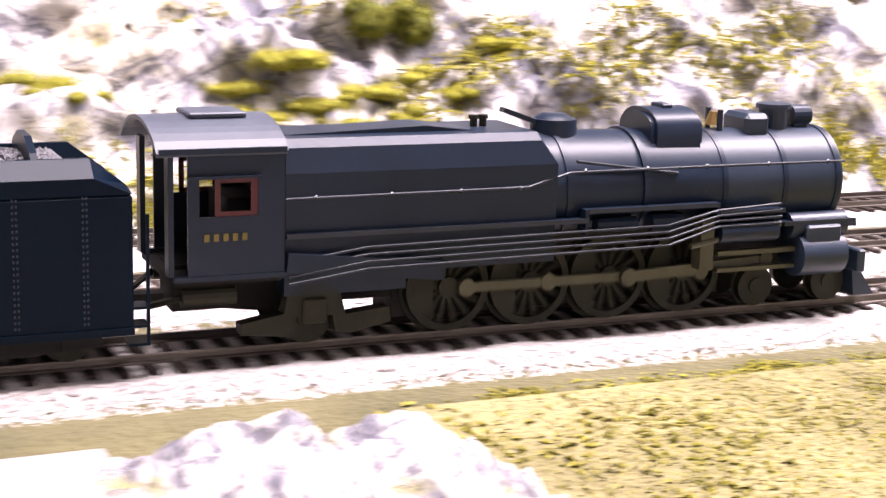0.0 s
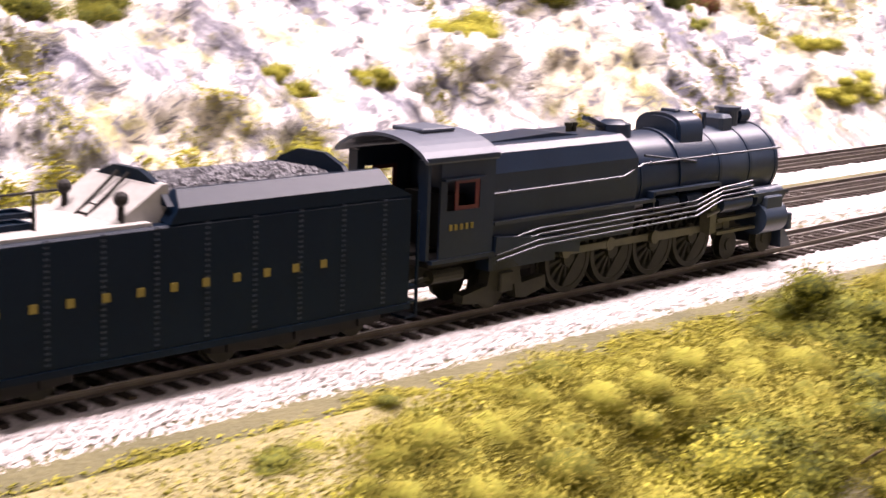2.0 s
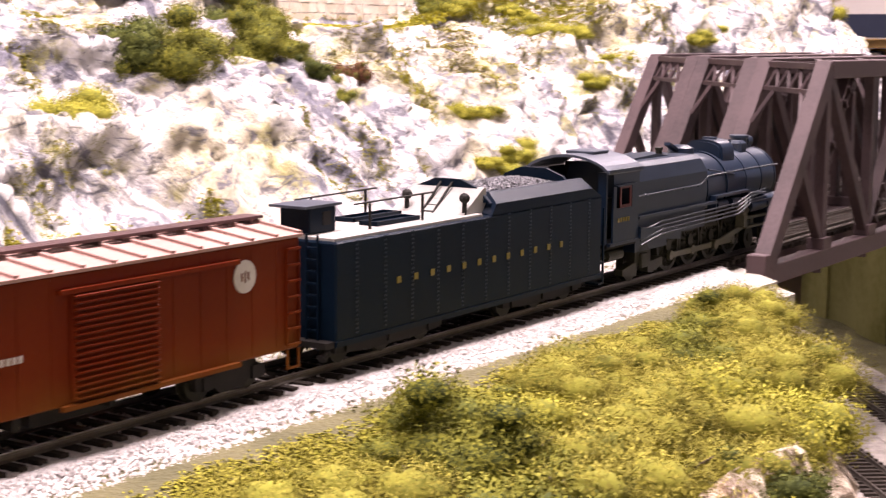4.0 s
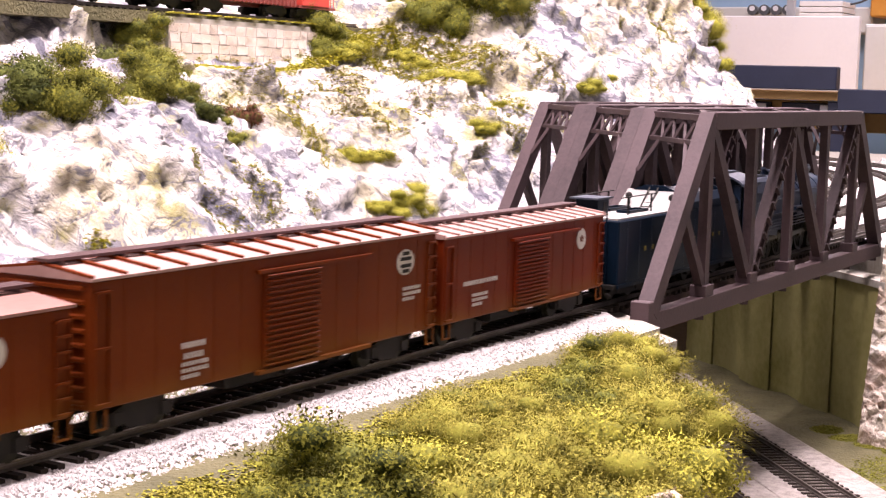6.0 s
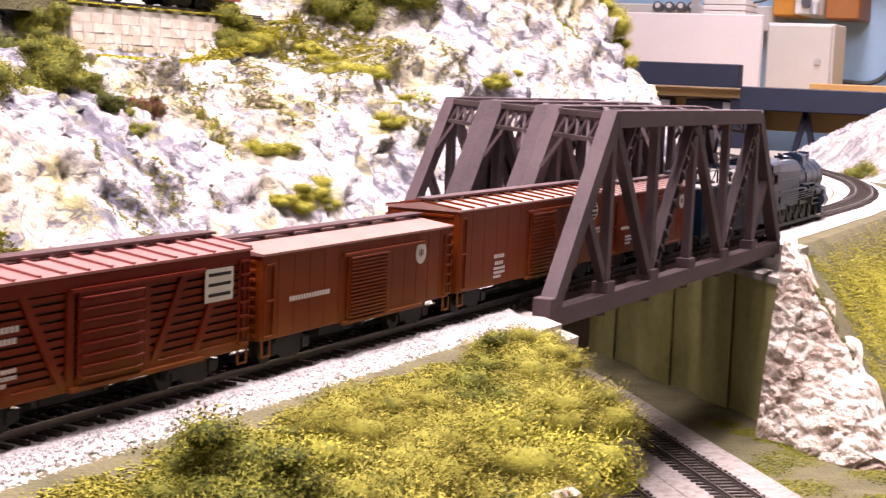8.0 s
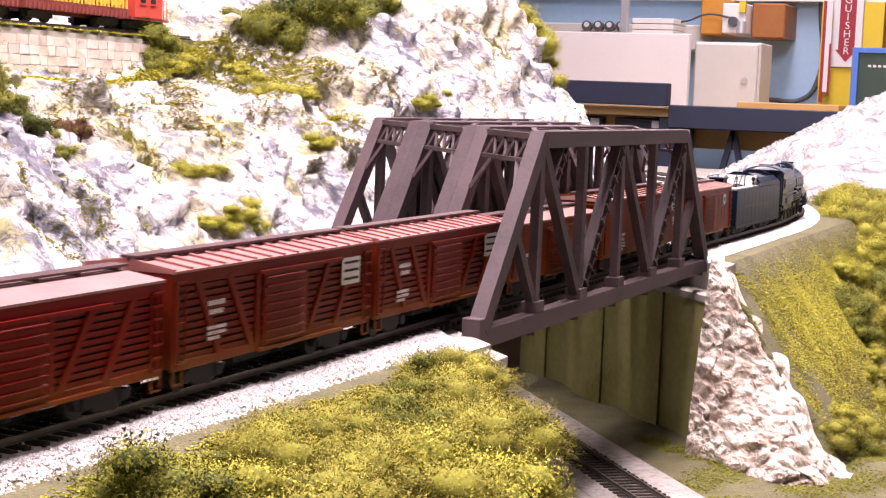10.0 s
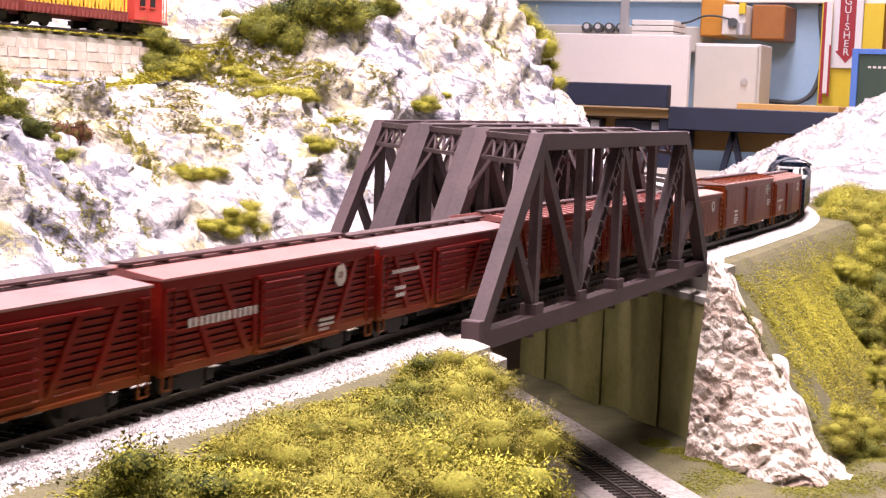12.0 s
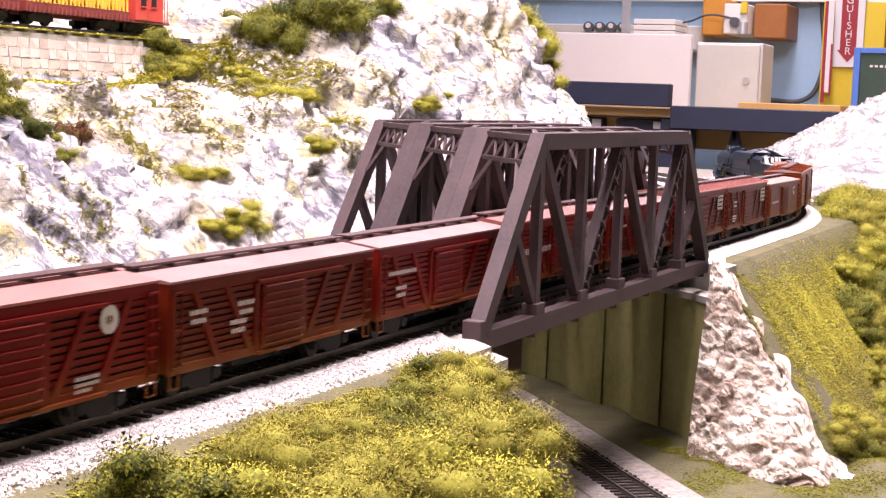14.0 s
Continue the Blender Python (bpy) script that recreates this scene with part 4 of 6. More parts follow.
turf_patch("bank_turf", [(-0.74, -0.05, 0.03), (-0.70, -0.03, 0.018), (-0.66, -0.045, 0.03), (-0.78, -0.06, 0.03)], 4000, 0.0012, M_F_NEAR, "thin dry turf over bare plaster", 24, on_ground)
turf_patch("far_bank_turf", [(0.40, -0.075, 0.016), (0.425, -0.055, 0.02), (0.435, -0.035, 0.018), (0.42, -0.02, 0.008)] + [(0.465 + 0.03 * i, -0.05, 0.034) for i in range(28)], 90000, 0.0010, M_F_YEL, "coarse yellow-green turf on the far bank", 5, on_ground)
turf_patch("far_bank_turf", [(0.47 + 0.03 * i, -0.09, 0.03) for i in range(20)], 36000, 0.0010, M_F_NEAR, "dry olive turf on the far bank", 15, on_ground)
turf_patch("gorge_turf", [(0.02 + 0.03 * i, -0.03 - 0.012 * (i % 4), 0.022) for i in range(13)] + [(0.10 + 0.03 * i, -0.10 - 0.015 * (i % 3), 0.022) for i in range(13)], 26000, 0.0008, M_F_GREEN, "thin green turf on the gorge floor", 51, on_ground)
turf_patch("gorge_turf", [(0.335, -0.02, 0.012), (0.35, 0.0, 0.012), (0.37, 0.02, 0.01), (0.325, -0.04, 0.012)], 14000, 0.0008, M_F_GREEN, "green turf at the foot of the abutment", 6, on_ground)

turf_patch("bank_turf", [(-0.66 + 0.012 * i, -0.029 - 0.004 * (i % 3), 0.011) for i in range(48)], 34000, 0.0008, M_F_NEAR, "olive turf between ballast and shrubs", 34, on_ground)
turf_patch("ledge_turf", [(0.345 + 0.013 * (i // 6), 0.315 + 0.016 * (i % 6), 0.014) for i in range(48)], 26000, 0.0009, M_F_YEL, "yellow turf on the shoulder beside the wall", 35, on_mountain)
turf_patch("ledge_turf", [(0.10 + 0.022 * i, 0.30 + 0.016 * (i % 5), 0.015) for i in range(12)], 9000, 0.0009, M_F_NEAR, "dry ochre turf below the wall", 36, on_mountain)

# a grey slab and bare plaster at the head of the near bank
bm = bmesh.new()
box(bm, -1.05, -0.770, -0.12, -0.0135, -0.012, -0.0052, pose(0, 0, 0, 0, 0, 0.6))
tagged(part("concrete_slab", bm, mat("grey_slab", (0.16, 0.155, 0.155), (0.24, 0.235, 0.23), 0.8, 0, 40, 300, 0.3)), "smooth grey slab beside the ballast", "slab", kind="structure")
sheet("plaster_rock", steps(-0.80, -0.69, 0.002), steps(-0.11, -0.012, 0.002),
      lambda x, y: (x, y, -0.012 + 0.010 * smooth01(-0.80, -0.76, x - 0.6 * (y + 0.05)) * smooth01(-0.69, -0.72, x) * smooth01(-0.016, -0.03, y) + 0.006 * noise.fractal(Vector((x * 60, y * 60, 0)), 0.8, 2.1, 4)),
      M_ROCK, "bare pale plaster rock at the edge of the slab", "rock")

# ---------- stone retaining wall and the parked train above it ----------
M_BLOCK = mat("cast_stone_block", (0.30, 0.24, 0.19), (0.60, 0.52, 0.46), 0.85, 0, 120, 700, 0.5, 0.0008, objrand=0.6)
rw = root("retaining_wall", "pale coursed-stone retaining wall under the upper track", "retaining wall", kind="structure")
bm = bmesh.new()
box(bm, 0.150, 0.312, 0.4035, 0.409, 0.096, 0.1335)
part("wall_core", bm, M_PALECONC, rw)
BLOCK = []
for k in range(4):
    bm = bmesh.new()
    box(bm, -0.5, 0.5, -0.5, 0.5, -0.5, 0.5)
    for v in bm.verts:
        v.co += Vector((rnd.uniform(-.05, .05), rnd.uniform(-.1, .1), rnd.uniform(-.06, .06)))
    me = bpy.data.meshes.new("stone_block")
    bm.to_mesh(me)
    bm.free()
    me.materials.append(M_BLOCK)
    BLOCK.append(me)
for c in range(5):
    x = 0.150
    while x < 0.309 - 0.002 * (4 - c):
        w = rnd.uniform(0.0075, 0.013)
        o = new("stone_block", rnd.choice(BLOCK))
        o.parent = rw
        o.matrix_basis = pose(x + w / 2, 0.4025 + 0.0006 * c, 0.1005 + 0.0066 * c) @ Matrix.Diagonal((w * 0.94, 0.004, 0.0060, 1))
        x += w

M_CABRED = mat("caboose_red", (0.42, 0.03, 0.02), (0.5, 0.06, 0.04), 0.5, 0, 60, 500, 0.1)
M_YELLOW = mat("yellow_stakes", (0.62, 0.36, 0.02), (0.72, 0.45, 0.05), 0.5, 0, 60, 500, 0.1)
M_DECKRED = mat("dark_red_frame", (0.14, 0.02, 0.015), (0.2, 0.04, 0.03), 0.6, 0, 60, 500, 0.1)
UP_Y, UP_Z = 0.428, 0.1395


def up_truck(parent, x):
    for s in (-1, 1):
        bm = bmesh.new()
        prism(bm, [(x - 0.013, 0.003), (x - 0.013, 0.0065), (x, 0.0085), (x + 0.013, 0.0065), (x + 0.013, 0.003), (x, 0.0018)], *sorted((s * 0.0105, s * 0.0125)))
        part("side_frame", bm, M_RUN, parent)
        for d in (-0.009, 0.009):
            bm = bmesh.new()
            rod(bm, (x + d, s * 0.007, 0.0048), (x + d, s * 0.010, 0.0048), 0.0048, 16)
            part("wheel", bm, M_RUN, parent)


def rack_car(x):
    c = root("rack_flatcar", "dark red flatcar with yellow stakes and round drums", "freight car", "parked cars on the upper track", m=pose(x, UP_Y, UP_Z))
    bm = bmesh.new()
    box(bm, -0.058, 0.058, -0.0165, 0.0165, 0.0085, 0.0155, bevel=0.0003)
    box(bm, -0.05, 0.05, -0.004, 0.004, 0.0065, 0.0095)
    part("frame", bm, M_DECKRED, c)
    for i in range(26):
        bm = bmesh.new()
        box(bm, -0.056 + 0.0044 * i, -0.0548 + 0.0044 * i, -0.0172, -0.0162, 0.0150, 0.0290)
        part("stake", bm, M_YELLOW, c)
    for i in range(7):
        bm = bmesh.new()
        rod(bm, (-0.048 + 0.016 * i, -0.013, 0.0225), (-0.048 + 0.016 * i, 0.013, 0.0225), 0.0068, 20)
        for k in (-0.008, 0.0, 0.008):
            rod(bm, (-0.048 + 0.016 * i, k - 0.0006, 0.0225), (-0.048 + 0.016 * i, k + 0.0006, 0.0225), 0.0073, 20)
        part("drum", bm, M_YELLOW, c)
    for i in range(24):
        bm = bmesh.new()
        box(bm, -0.056 + 0.0048 * i, -0.0545 + 0.0048 * i, -0.0174, -0.0164, 0.0082, 0.0128)
        part("stake_pocket", bm, M_DECKRED, c)
    for t in (-0.038, 0.038):
        up_truck(c, t)
    return c


def caboose(x):
    c = root("caboose", "bright red wooden caboose behind the flatcars", "caboose", "parked cars on the upper track", m=pose(x, UP_Y, UP_Z))
    bm = bmesh.new()
    box(bm, -0.022, 0.014, -0.0155, 0.0155, 0.0100, 0.0350, bevel=0.0003)
    part("body", bm, M_CABRED, c)
    for x0 in (-0.015, -0.002):
        bm = bmesh.new()
        box(bm, x0, x0 + 0.006, -0.0159, -0.0153, 0.0205, 0.0300)
        w = part("window", bm, M_DARK, c)
        bm = bmesh.new()
        box(bm, x0 - 0.0008, x0 + 0.0068, -0.0162, -0.0154, 0.0196, 0.0206)
        part("window_sill", bm, M_CABRED, w)
    bm = bmesh.new()
    prism_x(bm, [(-0.0175, 0.035), (0.0175, 0.035), (0.0175, 0.036), (0, 0.039), (-0.0175, 0.036)], -0.025, 0.023)
    part("roof", bm, M_DECKRED, c)
    bm = bmesh.new()
    box(bm, -0.026, 0.023, -0.0150, 0.0150, 0.0082, 0.0100)
    part("platform", bm, M_DECKRED, c)
    for y in (-0.014, 0.014):
        for xx in (0.0215, 0.0175):
            bm = bmesh.new()
            rod(bm, (xx, y, 0.010), (xx, y, 0.035), 0.0004, 6)
            part("hand_rail", bm, M_CABRED, c)
    for t in (-0.012, 0.010):
        up_truck(c, t)
    return c


caboose(0.337)
rack_car(0.248)
rack_car(0.125)
ur = root("upper_track", "short upper track of brown ties above the wall", "track", kind="structure")
for s in (-0.0083, 0.0083):
    bm = bmesh.new()
    rail_line(bm, [(x, UP_Y + s, 0.0, UP_Z) for x in (0.0, 0.4)])
    part("rail", bm, M_RAIL, ur)
for i in range(60):
    o = new("tie", TIE)
    o.parent, o.matrix_basis = ur, pose(0.003 + 0.0066 * i, UP_Y, UP_Z - 0.0021)
bm = bmesh.new()
box(bm, -0.02, 0.42, 0.408, 0.448, 0.128, UP_Z - 0.0035)
tagged(part("upper_roadbed", bm, M_GROUND), "earthy roadbed of the upper track", "roadbed", kind="structure")
turf_patch("ledge_turf", [(0.16 + 0.02 * i, 0.406, 0.008) for i in range(10)] + [(0.16 + 0.02 * i, 0.385, 0.014) for i in range(11)], 6000, 0.0015, M_F_YEL, "dry yellow turf along the wall", 31, lambda x, y: (x, y, 0.1355 if y > 0.402 else mountain_height(x, y)))

# ---------- the club room ----------
M_WALLBLUE = mat("pale_blue_wall", (0.28, 0.47, 0.68), (0.36, 0.55, 0.74), 0.7, 0, 3, 60, 0.1, 0.001)
M_WALLWHITE = mat("white_wall", (0.72, 0.71, 0.69), (0.8, 0.79, 0.77), 0.8, 0, 3, 60, 0.1, 0.001)
M_FLOOR = mat("dark_floor", (0.06, 0.05, 0.045), (0.1, 0.09, 0.08), 0.6, 0, 4, 60, 0.1, 0.001)
M_NAVY = mat("navy_painted_wood", (0.008, 0.014, 0.035), (0.015, 0.022, 0.05), 0.5, 0, 20, 200, 0.1)
M_PLANK = mat("yellow_pine_board", (0.42, 0.24, 0.07), (0.5, 0.32, 0.12), 0.6, 0, 12, 150, 0.2)
M_CABGREY = mat("pale_grey_enamel", (0.50, 0.52, 0.50), (0.56, 0.57, 0.56), 0.4, 0, 10, 100, 0.05)
M_PANEL = mat("white_panel", (0.62, 0.63, 0.68), (0.68, 0.69, 0.73), 0.6, 0, 8, 100, 0.05)
M_ORANGE = mat("orange_box_paint", (0.55, 0.22, 0.02), (0.62, 0.28, 0.04), 0.5, 0, 15, 100, 0.1)
M_RUSTBOX = mat("brown_wood_box", (0.26, 0.085, 0.018), (0.34, 0.13, 0.03), 0.5, 0, 15, 100, 0.1)
M_YCOL = mat("yellow_wall_paint", (0.60, 0.46, 0.01), (0.68, 0.52, 0.03), 0.6, 0, 5, 80, 0.1)
M_SIGNRED = mat("sign_red", (0.28, 0.015, 0.025), (0.32, 0.02, 0.03), 0.5, 0, 20, 100, 0)
M_CHALK = mat("green_chalkboard", (0.015, 0.05, 0.04), (0.03, 0.07, 0.055), 0.6, 0, 8, 80, 0.05)
M_BLUEFRAME = mat("bright_blue_frame", (0.05, 0.17, 0.60), (0.07, 0.2, 0.66), 0.5, 0, 20, 100, 0.05)
M_STEEL = mat("galvanised_steel", (0.42, 0.44, 0.47), (0.55, 0.57, 0.6), 0.4, 0.6, 20, 200, 0.1)
M_CABLE = mat("grey_cable", (0.05, 0.06, 0.07), (0.08, 0.09, 0.1), 0.5, 0, 20, 200, 0)


def slab(name, x0, x1, y0, y1, z0, z1, m, label, category, kind=""):
    bm = bmesh.new()
    box(bm, x0, x1, y0, y1, z0, z1, bevel=0.0 if kind else min(0.004, 0.1 * min(x1 - x0, y1 - y0, z1 - z0)))
    return tagged(part(name, bm, m), label, category, kind=kind)


slab("floor", -3.2, 4.3, -3.2, 3.2, -1.25, -1.15, M_FLOOR, "dark club-room floor", "floor", "structure")
slab("ceiling", -3.2, 4.3, -3.2, 3.2, 1.45, 1.55, M_WALLWHITE, "white club-room ceiling", "ceiling", "structure")
slab("wall_east", 4.1, 4.25, -3.2, 3.2, -1.15, 1.45, M_WALLBLUE, "pale blue painted wall", "wall", "structure")
slab("wall_west", -3.2, -3.05, -3.2, 3.2, -1.15, 1.45, M_WALLWHITE, "plain white wall", "wall", "structure")
slab("wall_north", -3.05, 4.1, 3.05, 3.2, -1.15, 1.45, M_WALLWHITE, "plain white wall", "wall", "structure")
slab("wall_south", -3.05, 4.1, -3.2, -3.05, -1.15, 1.45, M_WALLWHITE, "plain white wall", "wall", "structure")
slab("wall_band", 4.04, 4.097, -1.2, 2.6, 0.425, 0.75, M_WALLWHITE, "pale boarding along the upper wall", "boarding", "structure")
slab("pilaster", 4.03, 4.097, 0.405, 0.582, -1.15, 0.424, M_YCOL, "yellow-painted pilaster", "pilaster", "structure")
slab("door_1", 4.06, 4.097, -0.5, 0.404, -1.15, 0.424, M_RUSTBOX, "dark brown wooden door", "door", "structure")

tb = root("far_table", "navy-edged wooden table holding another layout", "table")
for nm, q, m in (("tabletop", (2.62, 3.95, -0.35, 1.75, 0.078, 0.098), M_PLANK), ("apron", (2.58, 2.61, 0.635, 1.75, 0.100, 0.149), M_NAVY), ("apron", (2.59, 2.615, -0.35, 0.634, 0.055, 0.104), M_NAVY),
                 ("fascia", (2.70, 2.72, -0.35, 1.75, 0.012, 0.077), M_PLANK), ("leg", (2.63, 2.69, 0.60, 0.665, -1.15, 0.077), M_NAVY), ("leg", (2.63, 2.69, 1.5, 1.56, -1.15, 0.077), M_NAVY), ("leg", (3.8, 3.86, 1.5, 1.56, -1.15, 0.077), M_NAVY), ("leg", (3.8, 3.86, -0.3, -0.24, -1.15, 0.077), M_NAVY)):
    bm = bmesh.new()
    box(bm, *q, bevel=0.002)
    part(nm, bm, m, tb)
for y0 in (0.485, 0.53):
    bm = bmesh.new()
    beam(bm, (2.66, 0.508 + (y0 - 0.508) * 2.2, -0.15), (2.66, 0.508, 0.054), 0.012, 0.012)
    part("trestle_leg", bm, M_NAVY, tb)
for y0 in (0.72, 0.86):
    w = root("toy_wagon", "small dark wagon on the lower shelf", "toy wagon", "wagons on the shelf", m=pose(2.68, y0, 0.0))
    bm = bmesh.new()
    box(bm, -0.015, 0.015, -0.055, 0.055, 0.045, 0.072, bevel=0.002)
    part("body", bm, M_NAVY, w)
    bm = bmesh.new()
    box(bm, -0.017, -0.0145, -0.05, -0.03, 0.052, 0.068)
    part("placard", bm, M_PANEL, w)
    for d in (-0.035, 0.035):
        bm = bmesh.new()
        rod(bm, (-0.012, d, 0.043), (0.012, d, 0.043), 0.008, 12)
        part("wheel", bm, M_DARK, w)
slab("wagon_shelf", 2.655, 2.7, 0.62, 1.2, 0.028, 0.0345, M_PLANK, "narrow wooden shelf under the table edge", "shelf", "structure")

pn = root("backdrop_panel", "plain white panel standing on the table", "panel")
bm = bmesh.new()
box(bm, 3.40, 3.425, 0.81, 1.55, 0.098, 0.292, bevel=0.002)
part("board", bm, M_PANEL, pn)
bm = bmesh.new()
box(bm, 3.425, 3.445, 0.83, 0.85, 0.098, 0.280)
part("batten", bm, M_PLANK, pn)
cb = root("electrical_cabinet", "pale grey enamelled steel cabinet with a round lock", "cabinet")
bm = bmesh.new()
box(bm, 3.52, 3.66, 0.645, 0.825, 0.098, 0.278, bevel=0.003)
part("body", bm, M_CABGREY, cb)
bm = bmesh.new()
box(bm, 3.505, 3.519, 0.650, 0.820, 0.103, 0.273, bevel=0.003)
dr = part("door", bm, M_CABGREY, cb)
bm = bmesh.new()
rod(bm, (3.505, 0.682, 0.178), (3.498, 0.682, 0.178), 0.0095, 20)
part("lock", bm, M_STEEL, dr)
slab("dark_post", 3.62, 3.66, 0.80, 0.8095, 0.098, 0.25, M_NAVY, "narrow dark upright between panel and cabinet", "post")
slab("storage_box", 3.9, 4.097, 0.842, 0.912, 0.315, 0.4235, M_ORANGE, "orange-painted box hung on the wall", "box")
slab("storage_box", 3.92, 4.097, 0.668, 0.764, 0.309, 0.4100, M_RUSTBOX, "brown wooden wall box", "box")
bx = root("switch_box", "white wall switch box with a dark socket and bottle", "switch box")
bm = bmesh.new()
box(bm, 3.86, 4.097, 0.770, 0.838, 0.318, 0.405, bevel=0.003)
part("body", bm, M_WALLWHITE, bx)
bm = bmesh.new()
rod(bm, (3.86, 0.803, 0.352), (3.845, 0.803, 0.352), 0.014, 16)
part("socket", bm, M_CABLE, bx)
bm = bmesh.new()
rod(bm, (3.85, 0.778, 0.318), (3.85, 0.778, 0.352), 0.014, 16)
part("jar", bm, M_STEEL, bx)
bm = bmesh.new()
box(bm, 3.845, 3.859, 0.768, 0.786, 0.378, 0.41)
part("yellow_tag", bm, M_YCOL, bx)
# conduit that runs down the wall and bends along it
cu = bpy.data.curves.new("conduit", "CURVE")
cu.dimensions, cu.bevel_depth, cu.bevel_resolution = "3D", 0.0075, 3
sp = cu.splines.new("BEZIER")
pts = [(4.08, 0.596, 0.424), (4.08, 0.594, 0.19), (4.08, 0.630, 0.140), (4.08, 0.74, 0.132)]
sp.bezier_points.add(len(pts) - 1)
for b, p in zip(sp.bezier_points, pts):
    b.co, b.handle_left_type, b.handle_right_type = p, "AUTO", "AUTO"
cu.materials.append(M_CABLE)
tagged(new("conduit", cu), "grey cable conduit bending along the blue wall", "conduit")
cu = bpy.data.curves.new("wire", "CURVE")
cu.dimensions, cu.bevel_depth = "3D", 0.003
sp = cu.splines.new("BEZIER")
pts = [(3.9, 1.12, 0.345), (3.88, 0.95, 0.352), (3.86, 0.88, 0.372), (3.85, 0.80, 0.360)]
sp.bezier_points.add(len(pts) - 1)
for b, p in zip(sp.bezier_points, pts):
    b.co, b.handle_left_type, b.handle_right_type = p, "AUTO", "AUTO"
cu.materials.append(M_CABLE)
tagged(new("wire", cu), "loose dark wire strung to the switch box", "wire")
slab("grey_shelf_board", 3.95, 4.097, 0.915, 1.45, 0.27, 0.345, M_CABGREY, "grey wall board behind the panel", "wall board")
for i in range(4):
    k = root("wall_lamp", "dark round fitting with a bright lens", "fitting", "fittings in a row", m=pose(3.93, 1.16 + 0.036 * i, 0.335))
    bm = bmesh.new()
    rod(bm, (0.02, 0, 0), (-0.015, 0, 0), 0.012, 16, 0.016)
    part("shell", bm, M_CABLE, k)
    bm = bmesh.new()
    rod(bm, (-0.015, 0, 0.004), (-0.018, 0, 0.004), 0.008, 12)
    part("lens", bm, M_PANEL, k)
for i in range(3):
    slab("file_box", 3.8, 3.94, 0.965, 1.09, 0.305 + 0.017 * i, 0.320 + 0.017 * i, M_WALLWHITE, "flat pale box in a stack", "box")
slab("upright_pipe", 3.70, 3.722, 1.075, 1.097, 0.098, 0.424, M_STEEL, "grey upright pipe behind the panel", "pipe")
# fire extinguisher sign
sg = root("extinguisher_sign", "white wall sign with a dark red arrow and lettering", "sign")
bm = bmesh.new()
box(bm, 4.018, 4.029, 0.462, 0.548, 0.235, 0.62, bevel=0.001)
part("board", bm, M_PANEL, sg)
bm = bmesh.new()
a = [bm.verts.new((4.016, y, z)) for y, z in ((0.482, 0.61), (0.528, 0.61), (0.528, 0.285), (0.536, 0.285), (0.505, 0.250), (0.474, 0.285), (0.482, 0.285))]
bm.faces.new(a)
g = bmesh.ops.extrude_face_region(bm, geom=list(bm.faces))
bmesh.ops.translate(bm, vec=(0.002, 0, 0), verts=[v for v in g["geom"] if isinstance(v, bmesh.types.BMVert)])
part("arrow", bm, M_SIGNRED, sg)
for i, ch in enumerate("EXTINGUISHER"):
    fc = bpy.data.curves.new("letter", "FONT")
    fc.body, fc.size, fc.align_x, fc.align_y, fc.extrude = ch, 0.030, "CENTER", "CENTER", 0.0006
    fc.materials.append(M_PANEL)
    o = new("letter", fc)
    o.parent = sg
    o.matrix_basis = Matrix.Translation((4.0145, 0.505, 0.281 + 0.0245 * (11 - i))) @ Euler((math.pi / 2, 0, -math.pi / 2)).to_matrix().to_4x4()
st = root("hanging_tag", "white and red paper strip hanging by the sign", "tag")
bm = bmesh.new()
box(bm, 3.99, 3.993, 0.545, 0.562, 0.16, 0.424)
part("strip", bm, M_PANEL, st)
bm = bmesh.new()
box(bm, 3.988, 3.9895, 0.543, 0.549, 0.15, 0.30)
box(bm, 3.994, 3.998, 0.562, 0.572, 0.13, 0.424)
part("ribbon", bm, M_SIGNRED, st)
chb = root("chalkboard", "dark green chalkboard in a bright blue frame", "chalkboard")
bm = bmesh.new()
box(bm, 3.62, 3.635, 0.05, 0.405, 0.098, 0.262)
part("board", bm, M_CHALK, chb)
for q in ((3.612, 3.64, 0.405, 0.422, 0.098, 0.276), (3.612, 3.64, 0.03, 0.405, 0.262, 0.276)):
    bm = bmesh.new()
    box(bm, *q, bevel=0.001)
    part("frame", bm, M_BLUEFRAME, chb)
bm = bmesh.new()
for i in range(4):
    box(bm, 3.6185, 3.6198, 0.372 - 0.013 * i, 0.380 - 0.013 * i, 0.225, 0.231)
part("chalk_writing", bm, M_PANEL, chb)
slab("wood_plank", 2.9, 3.1, 0.33, 0.56, 0.098, 0.118, M_PLANK, "short plank lying on the table", "plank")


# ---------- the train ----------
def wheelset(parent, x, r, name="wheel", z=None):
    for s in (-1, 1):
        bm = bmesh.new()
        rod(bm, (x, s * 0.0072, r), (x, s * 0.0095, r), r, 20)
        rod(bm, (x, s * 0.0068, r), (x, s * 0.0072, r), r * 1.12, 20)
        rod(bm, (x, s * 0.0095, r), (x, s * 0.0100, r), r * 0.4, 12)
        part(name, bm, M_RUN, parent)


